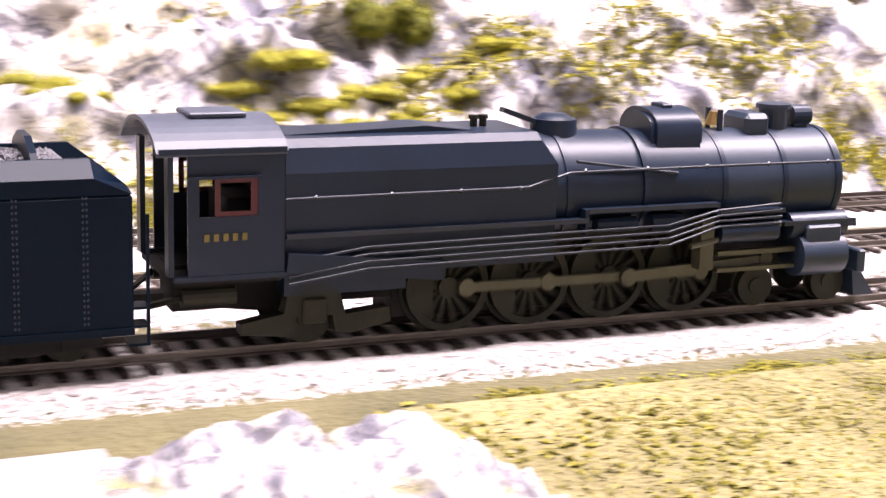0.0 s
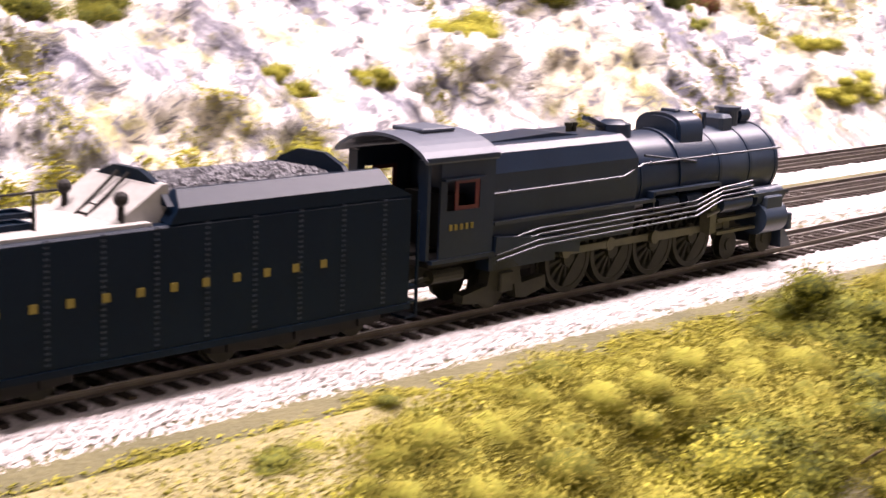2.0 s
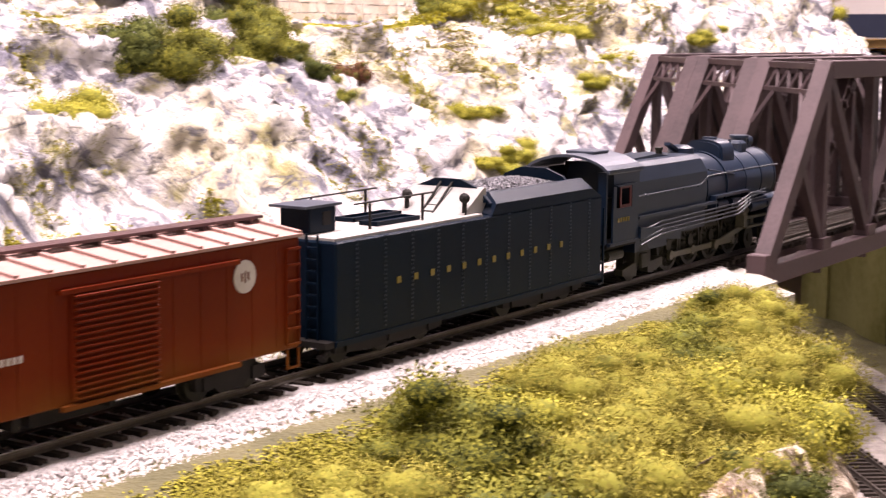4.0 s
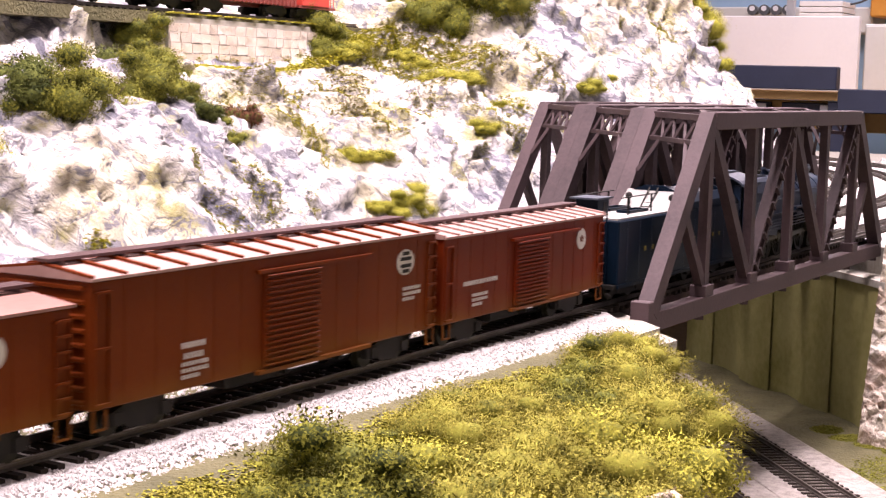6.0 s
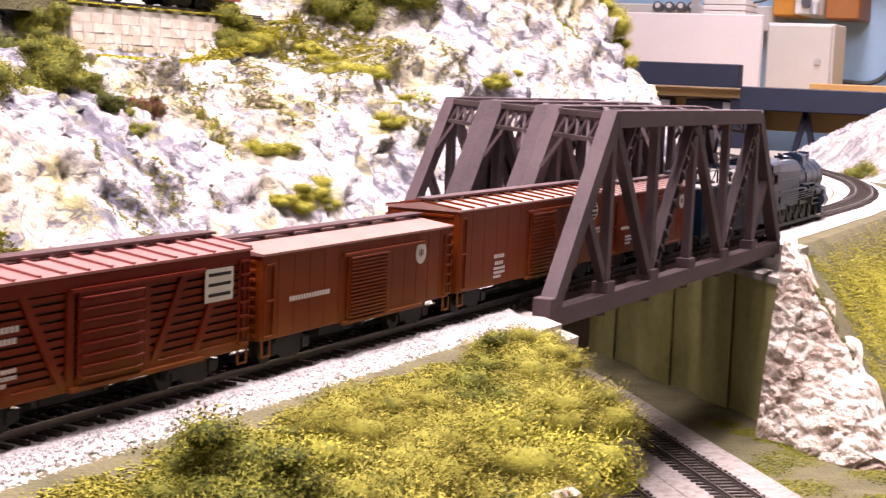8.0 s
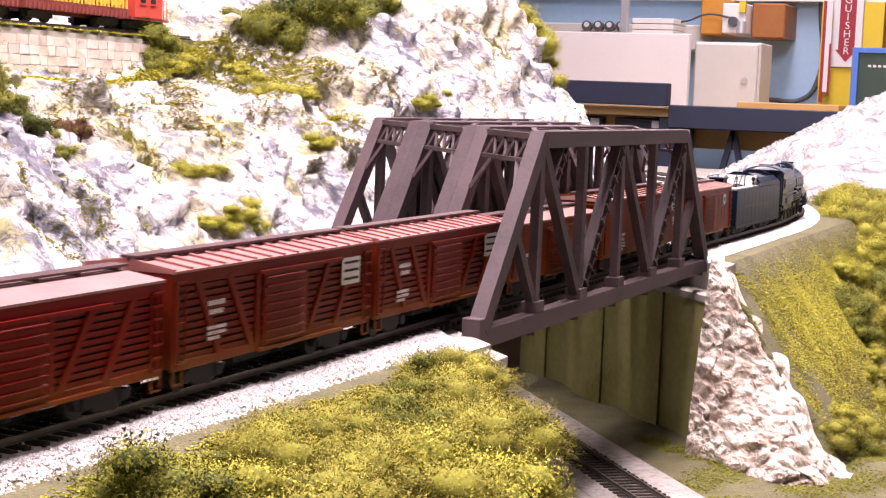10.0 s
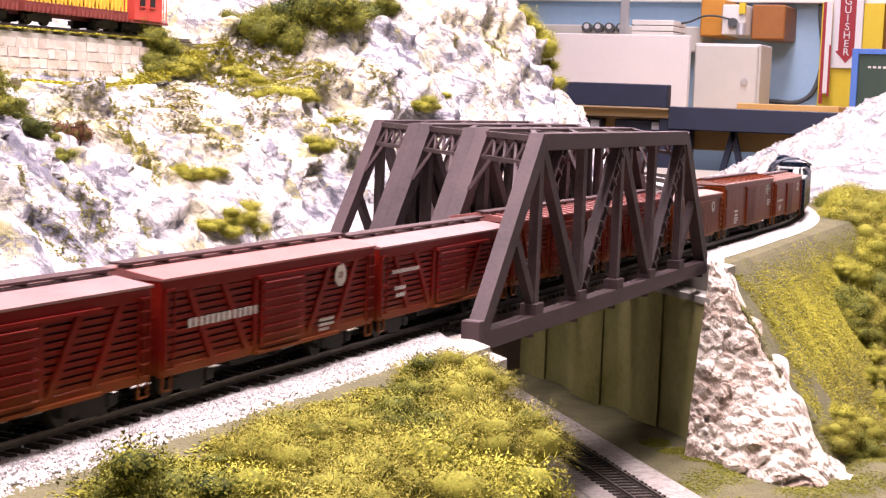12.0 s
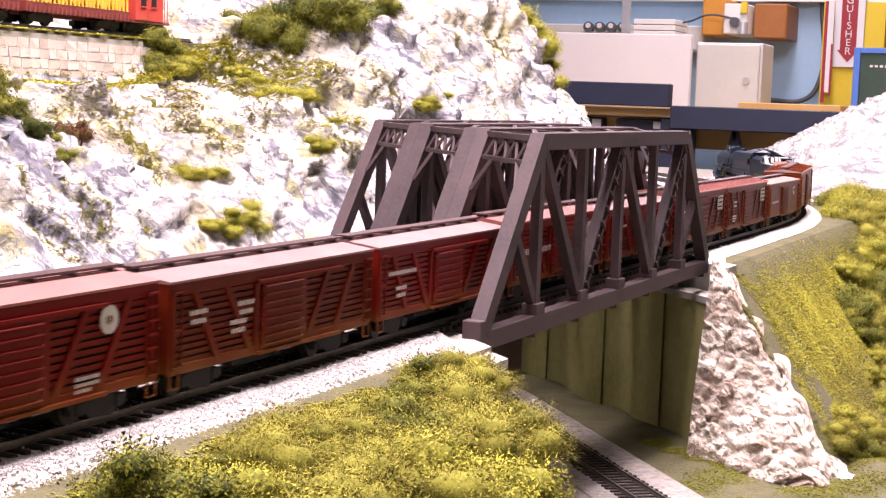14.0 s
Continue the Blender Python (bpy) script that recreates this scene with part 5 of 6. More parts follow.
def truck(parent, x, wb=0.0195, r=0.0049, mat_=None):
    """A freight truck: arch side frames, springs, two axles."""
    for s in (-1, 1):
        bm = bmesh.new()
        y0, y1 = sorted((s * 0.0105, s * 0.0128))
        prism(bm, [(x - wb / 2 - 0.004, 0.0036), (x - wb / 2 - 0.004, 0.0066), (x - 0.005, 0.0092), (x + 0.005, 0.0092), (x + wb / 2 + 0.004, 0.0066), (x + wb / 2 + 0.004, 0.0036), (x + wb / 2 - 0.003, 0.0036), (x + 0.0045, 0.0018), (x - 0.0045, 0.0018), (x - wb / 2 + 0.003, 0.0036)], y0, y1)
        for d in (-wb / 2, wb / 2):
            box(bm, x + d - 0.0018, x + d + 0.0018, y0 - 0.0006, y1 + 0.0006, 0.0034, 0.007)
        part("side_frame", bm, mat_ or M_DARK, parent)
    for d in (-wb / 2, wb / 2):
        wheelset(parent, x + d, r)


def coupler(parent, x, s):
    bm = bmesh.new()
    box(bm, min(x, x + s * 0.006), max(x, x + s * 0.006), -0.0015, 0.0015, 0.0075, 0.0105)
    box(bm, min(x + s * 0.0045, x + s * 0.0075), max(x + s * 0.0045, x + s * 0.0075), -0.0028, 0.0024, 0.0068, 0.0112, bevel=0.0005)
    part("coupler", bm, M_DARK, parent)


def grabs(parent, x, ys, z0, z1, n, w=0.006, m=None):
    """A ladder of grab irons on a side."""
    for s in ys:
        bm = bmesh.new()
        for i in range(n):
            z = z0 + (z1 - z0) * i / (n - 1)
            box(bm, x - w / 2, x + w / 2, s - 0.0004, s + 0.0004, z - 0.00035, z + 0.00035)
        for e in (-w / 2, w / 2):
            box(bm, x + e - 0.0002, x + e + 0.0002, min(s, s * 0.96), max(s, s * 0.96), z0, z1)
        part("ladder", bm, m, parent)


def emblem(parent, x, y, z, r, kind):
    """Plain badge shapes on the near side (the side at y)."""
    s = -1 if y < 0 else 1
    bm = bmesh.new()
    if kind == "placard":
        box(bm, x - 0.0075, x + 0.0075, y, y + s * 0.0003, z - 0.0052, z + 0.0052)
    else:
        sc = 1.25 if kind == "oval" else 1.0
        rod(bm, (0, y, z), (0, y + s * 0.0003, z), r, 24)
        bmesh.ops.transform(bm, matrix=Matrix.Translation((x, 0, 0)) @ Matrix.Diagonal((sc, 1, 1, 1)), verts=bm.verts)
    part("badge", bm, M_LETTER, parent)
    bm = bmesh.new()
    y2 = y + s * 0.0004
    if kind == "placard":
        for zz in (-0.003, 0.0002, 0.0033):
            box(bm, x - 0.006, x + 0.006, y2 - 0.0001, y2 + 0.0001, z + zz - 0.0005, z + zz + 0.0005)
    elif kind == "oval":
        for zz, w in ((-0.0012, 0.8), (0.0012, 0.8), (-0.003, 0.5), (0.003, 0.5)):
            box(bm, x - r * w, x + r * w, y2 - 0.0001, y2 + 0.0001, z + zz - 0.0006, z + zz + 0.0006)
    else:
        for dx, w, q in ((-0.3, 0.04, 0.25), (0.0, 0.04, 0.35), (0.3, 0.04, 0.25)):
            box(bm, x + r * (dx - w), x + r * (dx + w), y2 - 0.0001, y2 + 0.0001, z - r * q, z + r * q)
    part("badge_mark", bm, M_CAR["dark"] if kind == "disc" else M_DARK, parent)


def bars(parent, x, y, z, rows, material=None):
    """Unreadable lettering: short bars in rows (dx, dz, width, height)."""
    s = -1 if y < 0 else 1
    bm = bmesh.new()
    for dx, dz, w, h in rows:
        n = max(1, int(w / (h * 1.1)))
        for i in range(n):
            a = x + dx + w * i / n
            box(bm, a, a + w / n * 0.52, min(y, y + s * 0.00025), max(y, y + s * 0.00025), z + dz, z + dz + h)
    part("lettering", bm, material or M_LETTER, parent)


def freight_car(kind, length, paint, roof, label, badge=None, height=0.0408, ribs=True, letters=()):
    """kind: box or stock. Origin at the car's middle on the rail head."""
    car = root("boxcar" if kind == "box" else "stock_car", label, "freight car", "cars of the train")
    M = M_CAR[paint]
    L, W, z0 = length / 2, 0.0168, 0.0099
    z1 = height
    if kind == "box":
        bm = bmesh.new()
        box(bm, -L, L, -W, W, z0, z1, bevel=0.0004)
        part("body", bm, M, car)
        for s in (-1, 1):
            for i in range(1, 14):
                x = -L + length * i / 14
                if abs(x) < 0.016:
                    continue
                bm = bmesh.new()
                box(bm, x - 0.0001, x + 0.0001, s * W - 0.0001, s * W + 0.0001, z0 + 0.001, z1 - 0.001)
                part("panel_seam", bm, M, car)
    else:
        # near-black box fills the car, painting the shade between its slats
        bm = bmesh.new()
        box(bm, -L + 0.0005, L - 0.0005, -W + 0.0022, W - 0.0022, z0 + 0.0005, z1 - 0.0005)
        part("dark_gap_fill", bm, M_DARK, car)
        for s in (-1, 1):
            n = 11
            for i in range(n):
                za = z0 + (z1 - 0.004 - z0) * i / n
                bm = bmesh.new()
                y0, y1 = sorted((s * (W - 0.0022), s * (W - 0.0008)))
                box(bm, -L, L, y0, y1, za + 0.0001, za + (z1 - 0.004 - z0) / n * 0.70)
                part("slat", bm, M, car)
            bm = bmesh.new()
            y0, y1 = sorted((s * (W - 0.002), s * W))
            box(bm, -L, L, y0, y1, z1 - 0.0042, z1, bevel=0.0003)
            part("fascia", bm, M, car)
            bm = bmesh.new()
            box(bm, -L, L, y0, y1, z0 - 0.0008, z0 + 0.0024, bevel=0.0003)
            part("side_sill", bm, M, car)
            for x0, x1 in ((-L + 0.002, -L + 0.002), (L - 0.002, L - 0.002), (-L * 0.80, -L * 0.58), (-L * 0.52, -L * 0.28), (L * 0.80, L * 0.58), (L * 0.52, L * 0.28), (-0.017, -0.017), (0.017, 0.017)):
                bm = bmesh.new()
                beam(bm, (x0, s * (W - 0.0003), z1 - 0.003), (x1, s * (W - 0.0003), z0), 0.0009, 0.0028)
                part("brace", bm, M, car)
        for s in (-1, 1):
            bm = bmesh.new()
            box(bm, s * L - 0.0006, s * L + 0.0006, -W, W, z0, z1)
            part("end_wall", bm, M, car)
    # doors
    for s in (-1, 1):
        door_h0, door_h1 = z0 + 0.001, z1 - 0.0045
        y0, y1 = sorted((s * W, s * (W + 0.0009)))
        bm = bmesh.new()
        box(bm, -0.0145, 0.0145, y0, y1, door_h0, door_h1, bevel=0.0002)
        d = part("door", bm, M, car)
        n = 17 if kind == "box" else 8
        for i in range(n):
            z = door_h0 + (door_h1 - door_h0) * (i + 0.5) / n
            bm = bmesh.new()
            lo_, hi_ = s * (W + 0.0007), s * (W + 0.0019)
            prism_x(bm, [(lo_, z - 0.0007), (hi_, z - 0.0003), (hi_, z + 0.0001), (lo_, z + 0.0006)], -0.0138, 0.0138)
            part("rib", bm, M, d)
        bm = bmesh.new()
        y2, y3 = sorted((s * W, s * (W + 0.0016)))
        box(bm, -0.018, 0.044, y2, y3, door_h1, door_h1 + 0.0011)
        part("door_track", bm, M, car)
        bm = bmesh.new()
        box(bm, -0.018, 0.044, y2, y3, door_h0 - 0.0018, door_h0 - 0.0006)
        part("door_track", bm, M, car)
    # ends with ribs
    for s in (-1, 1):
        for i in range(9):
            z = z0 + 0.002 + (z1 - z0 - 0.004) * i / 8
            bm = bmesh.new()
            rod(bm, (s * L, -W + 0.0025, z), (s * L, W - 0.0025, z), 0.0008, 6)
            part("end_rib", bm, M, car)
    # roof: low gable, panel ribs, running board on brackets
    bm = bmesh.new()
    prism_x(bm, [(-W - 0.0008, z1), (W + 0.0008, z1), (W + 0.0008, z1 + 0.0008), (0, z1 + 0.0030), (-W - 0.0008, z1 + 0.0008)], -L - 0.0008, L + 0.0008)
    rf = part("roof", bm, roof, car)
    n = 14 if ribs else 0
    for i in range(n + 1 if n else 0):
        x = -L + length * i / n
        for s in (-1, 1):
            bm = bmesh.new()
            beam(bm, (x, s * (W + 0.0004), z1 + 0.0010), (x, s * 0.0005, z1 + 0.0032), 0.0014, 0.0011, (1, 0, 0))
            part("roof_rib", bm, M if ribs == "dark" else roof, rf)
    bm = bmesh.new()
    for k in (-0.0022, 0, 0.0022):
        box(bm, -L - 0.001, L + 0.001, k - 0.0010, k + 0.0010, z1 + 0.0040, z1 + 0.0048)
    for i in range(8):
        x = -L * 0.95 + length * 0.95 * i / 7
        box(bm, x - 0.0006, x + 0.0006, -0.0028, 0.0028, z1 + 0.0028, z1 + 0.0041)
    part("running_board", bm, M_BOARD, car)
    for s in (-1, 1):
        for i, x in enumerate((-L + 0.0035, L - 0.0035)):
            grabs(car, x, (s * (W + 0.0008),), z0 + 0.0015, z1 - 0.003, 7 if i else 3, 0.0052, M)
    # brake wheel, underframe, trucks
    bm = bmesh.new()
    rod(bm, (-L - 0.0008, 0.005, z1 - 0.008), (-L - 0.0022, 0.005, z1 - 0.008), 0.0033, 14)
    part("brake_wheel", bm, M_DARK, car)
    bm = bmesh.new()
    box(bm, -L + 0.004, L - 0.004, -0.003, 0.003, 0.0062, z0)
    box(bm, -0.02, 0.005, -0.009, -0.003, 0.0045, z0)
    for x in (-0.03, 0.0, 0.03):
        box(bm, x - 0.001, x + 0.001, -W + 0.001, W - 0.001, 0.0068, z0)
    part("underframe", bm, M_DARK, car)
    for s in (-1, 1):
        for x in (-L + 0.003, L - 0.003):
            bm = bmesh.new()
            box(bm, x - 0.0026, x + 0.0026, s * W - 0.0004, s * W + 0.0004, 0.0045, 0.0051)
            for e in (-0.0024, 0.0024):
                box(bm, x + e - 0.0003, x + e + 0.0003, s * W - 0.0003, s * W + 0.0003, 0.0045, z0)
            part("stirrup_step", bm, M, car)
    for x in (-L + 0.024, L - 0.024):
        truck(car, x)
    for s in (-1, 1):
        coupler(car, s * L, s)
    for s in (-1,):
        if badge:
            emblem(car, badge[1], s * (W + 0.0001), badge[2], 0.0044, badge[0])
        for x, z, rows in letters:
            bars(car, x, s * (W + 0.0001), z, rows)
    return car


def spoked_wheel(bm, r, s):
    """A driver in its own space, axle along y."""
    y0, y1 = s * 0.0068, s * 0.0095
    n = 28
    for ra, rb, ya, yb in ((r, r * 0.84, y0, y1), (r * 1.09, r * 0.9, s * 0.0064, y0)):
        ring = []
        for i in range(n):
            a = 2 * math.pi * i / n
            c, q = math.cos(a), math.sin(a)
            ring.append([bm.verts.new((c * ra, ya, q * ra)), bm.verts.new((c * ra, yb, q * ra)), bm.verts.new((c * rb, yb, q * rb)), bm.verts.new((c * rb, ya, q * rb))])
        for i in range(n):
            p, q2 = ring[i], ring[(i + 1) % n]
            for k in range(4):
                bm.faces.new((p[k], p[(k + 1) % 4], q2[(k + 1) % 4], q2[k]))
    for i in range(14):
        a = 2 * math.pi * i / 14
        beam(bm, (math.cos(a) * r * 0.15, s * 0.0082, math.sin(a) * r * 0.15), (math.cos(a) * r * 0.88, s * 0.0082, math.sin(a) * r * 0.88), 0.0013, 0.0009)
    rod(bm, (0, s * 0.0070, 0), (0, s * 0.0100, 0), r * 0.24, 14)
    rod(bm, (r * 0.38, s * 0.0070, 0), (r * 0.38, s * 0.0104, 0), r * 0.15, 10)
    # counterweight
    pts = [(-r * 0.35, -r * 0.75), (-r * 0.35, r * 0.75), (-r * 0.6, r * 0.62), (-r * 0.82, r * 0.25), (-r * 0.82, -r * 0.25), (-r * 0.6, -r * 0.62)]
    prism(bm, pts, *sorted((s * 0.0072, s * 0.0093)))
    bmesh.ops.recalc_face_normals(bm, faces=bm.faces)


DRIVER_R, CRANK = 0.0106, 0.0041
DRIVERS = (-0.0950, -0.0735, -0.0520, -0.0305)


def locomotive():
    """Origin under the stack on the rail head; forward is +x."""
    lo = root("steam_locomotive", "black-green steam locomotive with a square-shouldered firebox", "locomotive")
    # boiler and smokebox
    zc = 0.0318
    bm = bmesh.new()
    rod(bm, (-0.072, 0, zc), (-0.022, 0, zc), 0.0142, 40, 0.0135)
    rod(bm, (-0.100, 0, zc + 0.0004), (-0.070, 0, zc + 0.0002), 0.0145, 40, 0.0142)
    part("boiler", bm, M_BLACK, lo, smooth=True)
    bm = bmesh.new()
    rod(bm, (-0.022, 0, zc), (0.0135, 0, zc), 0.0134, 40)
    rod(bm, (0.0135, 0, zc), (0.0150, 0, zc), 0.0118, 40, 0.0106)
    rod(bm, (0.0150, 0, zc), (0.0158, 0, zc), 0.0070, 24)
    part("smokebox", bm, M_SOOT, lo, "graphite-grey smokebox", smooth=True)
    for x in (-0.084, -0.066, -0.045, -0.022, -0.004, 0.012):
        bm = bmesh.new()
        rod(bm, (x - 0.0007, 0, zc), (x + 0.0007, 0, zc), 0.0145 if x < -0.03 else 0.0137, 40)
        part("boiler_band", bm, M_BLACK, lo, smooth=True)
    # square-shouldered firebox
    bm = bmesh.new()
    prism_x(bm, [(-0.0145, 0.0165), (0.0145, 0.0165), (0.0152, 0.040), (0.0138, 0.0455), (0.0112, 0.0472), (-0.0112, 0.0472), (-0.0138, 0.0455), (-0.0152, 0.040)], -0.1385, -0.070)
    for v in bm.verts:
        if v.co.x > -0.08 and v.co.z > 0.04:
            v.co.x -= 0.004
    part("firebox", bm, M_BLACK, lo)
    bm = bmesh.new()
    prism(bm, [(-0.137, 0.0472), (-0.1, 0.0486), (-0.088, 0.0472)], -0.006, 0.006)
    part("firebox_crown", bm, M_BLACK, lo)
    # cab
    for s in (-1, 1):
        y0, y1 = sorted((s * 0.0158, s * 0.0166))
        bm = bmesh.new()
        for q in ((-0.1590, -0.1565, 0.0185, 0.0455), (-0.1565, -0.1435, 0.0185, 0.0315), (-0.1565, -0.1435, 0.0400, 0.0455), (-0.1435, -0.1375, 0.0185, 0.0455)):
            box(bm, q[0], q[1], y0, y1, q[2], q[3])
        cs = part("cab_side", bm, M_BLACK, lo)
        bm = bmesh.new()
        for q in ((-0.1530, -0.1518, 0.0315, 0.04), (-0.1450, -0.1435, 0.0315, 0.04), (-0.1530, -0.1435, 0.0315, 0.0326), (-0.1530, -0.1435, 0.0388, 0.04)):
            box(bm, q[0], q[1], y0 + 0.0002, y1 - 0.0002, q[2], q[3])
        part("window_sash", bm, M_REDSASH, cs, "dark red window sash")
        bm = bmesh.new()
        box(bm, -0.1590, -0.1430, *sorted((s * 0.0166, s * 0.0184)), 0.0400, 0.0406)
        part("window_awning", bm, M_BLACK, cs)
        bm = bmesh.new()
        box(bm, -0.1620, -0.1370, *sorted((s * 0.0150, s * 0.0170)), 0.0175, 0.0186)
        part("cab_sill", bm, M_BLACK, lo)
        bars(lo, -0.1555, s * 0.0167, 0.0262, ((0, 0, 0.0105, 0.0016),), M_GOLD)
        bm = bmesh.new()
        box(bm, -0.1630, -0.1618, *sorted((s * 0.0120, s * 0.0155)), 0.0185, 0.0455)
        part("cab_post", bm, M_BLACK, lo)
    bm = bmesh.new()
    box(bm, -0.1382, -0.1370, -0.0158, 0.0158, 0.0185, 0.0470)
    box(bm, -0.1620, -0.1380, -0.0158, 0.0158, 0.0165, 0.0180)
    box(bm, -0.1480, -0.1400, -0.008, 0.008, 0.0185, 0.034)
    part("backhead", bm, M_DARK, lo)
    bm = bmesh.new()
    n = 14
    out = [(-0.0182 + 0.0364 * i / n, 0.0458 + 0.0060 * (1 - (2 * i / n - 1) ** 2) ** 0.75) for i in range(n + 1)]
    prism_x(bm, out + [(y * 0.97, z - 0.0009) for y, z in out[::-1]], -0.1660, -0.1372)
    rf = part("cab_roof", bm, M_ROOFGREY, lo, "dusty arched cab roof")
    bm = bmesh.new()
    box(bm, -0.1560, -0.1430, -0.006, 0.006, 0.0515, 0.0527, bevel=0.0003)
    part("roof_hatch", bm, M_ROOFGREY, rf)
    for s in (-1, 1):
        bm = bmesh.new()
        box(bm, -0.1655, -0.1374, s * 0.0178 - 0.0004, s * 0.0178 + 0.0004, 0.0454, 0.0466)
        part("gutter", bm, M_BLACK, rf)
    # stack, headlight, bell, domes, turret, valves
    bm = bmesh.new()
    rod(bm, (0, 0, 0.0435), (0, 0, 0.0500), 0.0036, 20, 0.0038)
    rod(bm, (0, 0, 0.0500), (0, 0, 0.0512), 0.0046, 20)
    part("stack", bm, M_SOOT, lo)
    bm = bmesh.new()
    rod(bm, (0.0050, 0, 0.0480), (0.0105, 0, 0.0480), 0.0027, 16)
    box(bm, 0.0055, 0.0095, -0.0018, 0.0018, 0.0440, 0.0470)
    hl = part("headlight", bm, M_BLACK, lo)
    bm = bmesh.new()
    rod(bm, (0.0105, 0, 0.0480), (0.0109, 0, 0.0480), 0.0022, 16)
    part("lens", bm, M_LETTER, hl)
    bm = bmesh.new()
    box(bm, -0.0120, -0.0045, -0.0058, 0.0058, 0.0430, 0.0492, bevel=0.0012)
    part("feedwater_heater", bm, M_SOOT, lo)
    bm = bmesh.new()
    rod(bm, (-0.0180, 0, 0.0462), (-0.0180, 0, 0.0495), 0.0024, 14, 0.0012)
    part("bell", bm, M_BRASS, lo, "small brass bell")
    bm = bmesh.new()
    for s in (-1, 1):
        box(bm, -0.0186, -0.0174, s * 0.0028 - 0.0004, s * 0.0028 + 0.0004, 0.0435, 0.0502)
    part("bell_yoke", bm, M_BLACK, lo)
    bm = bmesh.new()
    n = 12
    arch = [(0.0092 * math.cos(math.pi * i / n), 0.0440 + 0.0072 * math.sin(math.pi * i / n) ** 0.55) for i in range(n + 1)]
    prism_x(bm, arch + [(-0.0092, 0.0400), (0.0092, 0.0400)], -0.0410, -0.0264)
    bmesh.ops.bevel(bm, geom=[e for e in bm.edges if abs(e.verts[0].co.x - e.verts[1].co.x) < 1e-5 and e.calc_length() < 0.006], offset=0.0011, segments=2, affect="EDGES")
    part("sand_dome", bm, M_BLACK, lo, smooth=True)
    bm = bmesh.new()
    box(bm, -0.0352, -0.0322, -0.0030, 0.0030, 0.0508, 0.0520, bevel=0.0003)
    part("sand_hatch", bm, M_BLACK, lo)
    bm = bmesh.new()
    rod(bm, (-0.0640, 0, 0.0430), (-0.0640, 0, 0.0488), 0.0060, 24, 0.0056)
    rod(bm, (-0.0640, 0, 0.0488), (-0.0640, 0, 0.0500), 0.0048, 24, 0.003)
    part("steam_dome", bm, M_BLACK, lo, smooth=True)
    bm = bmesh.new()
    beam(bm, (-0.0690, 0, 0.0480), (-0.0780, 0, 0.0512), 0.0028, 0.0012)
    part("whistle_shield", bm, M_BLACK, lo)
    for x in (-0.0850, -0.0825):
        bm = bmesh.new()
        rod(bm, (x, 0.001, 0.0440), (x, 0.001, 0.0500), 0.0009, 8)
        rod(bm, (x, 0.001, 0.0490), (x, 0.001, 0.0500), 0.0013, 8)
        part("safety_valve", bm, M_RUN, lo)
    # running boards, hand rails, pipes, air tanks, each side
    for s in (-1, 1):
        y = s * 0.0150
        bm = bmesh.new()
        yy = sorted((s * 0.0125, s * 0.0165))
        box(bm, -0.137, -0.062, *yy, 0.0258, 0.0266)
        box(bm, -0.062, -0.0260, *yy, 0.0280, 0.0288)
        box(bm, -0.0628, -0.0620, *yy, 0.0225, 0.0288)
        box(bm, -0.0260, -0.0252, *yy, 0.0240, 0.0288)
        box(bm, -0.0252, -0.0060, *yy, 0.0258, 0.0266)
        box(bm, -0.0060, 0.0160, *yy, 0.0222, 0.0230)
        rb = part("running_board", bm, M_BLACK, lo)
        # thin lighter strip added along the board edges as their painted highlight
        bm = bmesh.new()
        ye = sorted((s * 0.0165, s * 0.0168))
        for q in ((-0.137, -0.062, 0.0257, 0.0268), (-0.062, -0.0260, 0.0279, 0.0290), (-0.0252, -0.0060, 0.0257, 0.0268), (-0.0060, 0.0160, 0.0221, 0.0232)):
            box(bm, q[0], q[1], *ye, q[2], q[3])
        part("edge_highlight", bm, M_PIPE, rb)
        bm = bmesh.new()
        pts = [(-0.137, 0.0345), (-0.078, 0.0348), (-0.066, 0.0375), (-0.030, 0.0377), (0.013, 0.0377)]
        for a, b in zip(pts, pts[1:]):
            rod(bm, (a[0], s * 0.0158 if a[0] < -0.07 else s * 0.0140, a[1]), (b[0], s * 0.0158 if b[0] < -0.07 else s * 0.0140, b[1]), 0.00035, 6)
        for x in (-0.13, -0.112, -0.095, -0.08, -0.062, -0.045, -0.028, -0.010, 0.008):
            w, z = (0.0156, 0.0346) if x < -0.07 else (0.0138, 0.0377)
            ball(bm, (x, s * w, z), 0.0007, 1)
        part("handrail", bm, M_PIPE, lo)
        bm = bmesh.new()
        for k in range(4):
            z = 0.0240 - 0.0016 * k
            pts = [(-0.1365, z - 0.0035), (-0.118, z - 0.001), (-0.040, z), (-0.026, z + 0.0030 + 0.0003 * k), (-0.0075, z + 0.0040)]
            for a, b in zip(pts, pts[1:]):
                rod(bm, (a[0], s * (0.0168 + 0.0002 * k), a[1]), (b[0], s * (0.0168 + 0.0002 * k), b[1]), 0.00034, 6)
        part("piping", bm, M_PIPE, lo)
        bm = bmesh.new()
        rod(bm, (-0.0640, s * 0.0130, 0.0400), (-0.0360, s * 0.0132, 0.0362), 0.0004, 6)
        for x in (-0.0330, -0.0300, -0.0270):
            rod(bm, (x, s * 0.007, 0.0435), (x - 0.001, s * 0.0134, 0.031), 0.00035, 6)
        part("sand_pipe", bm, M_PIPE, lo)
        bm = bmesh.new()
        rod(bm, (-0.0250, y, 0.0212), (-0.0080, y, 0.0212), 0.0029, 16)
        part("air_tank", bm, M_BLACK, lo, smooth=True)
        bm = bmesh.new()
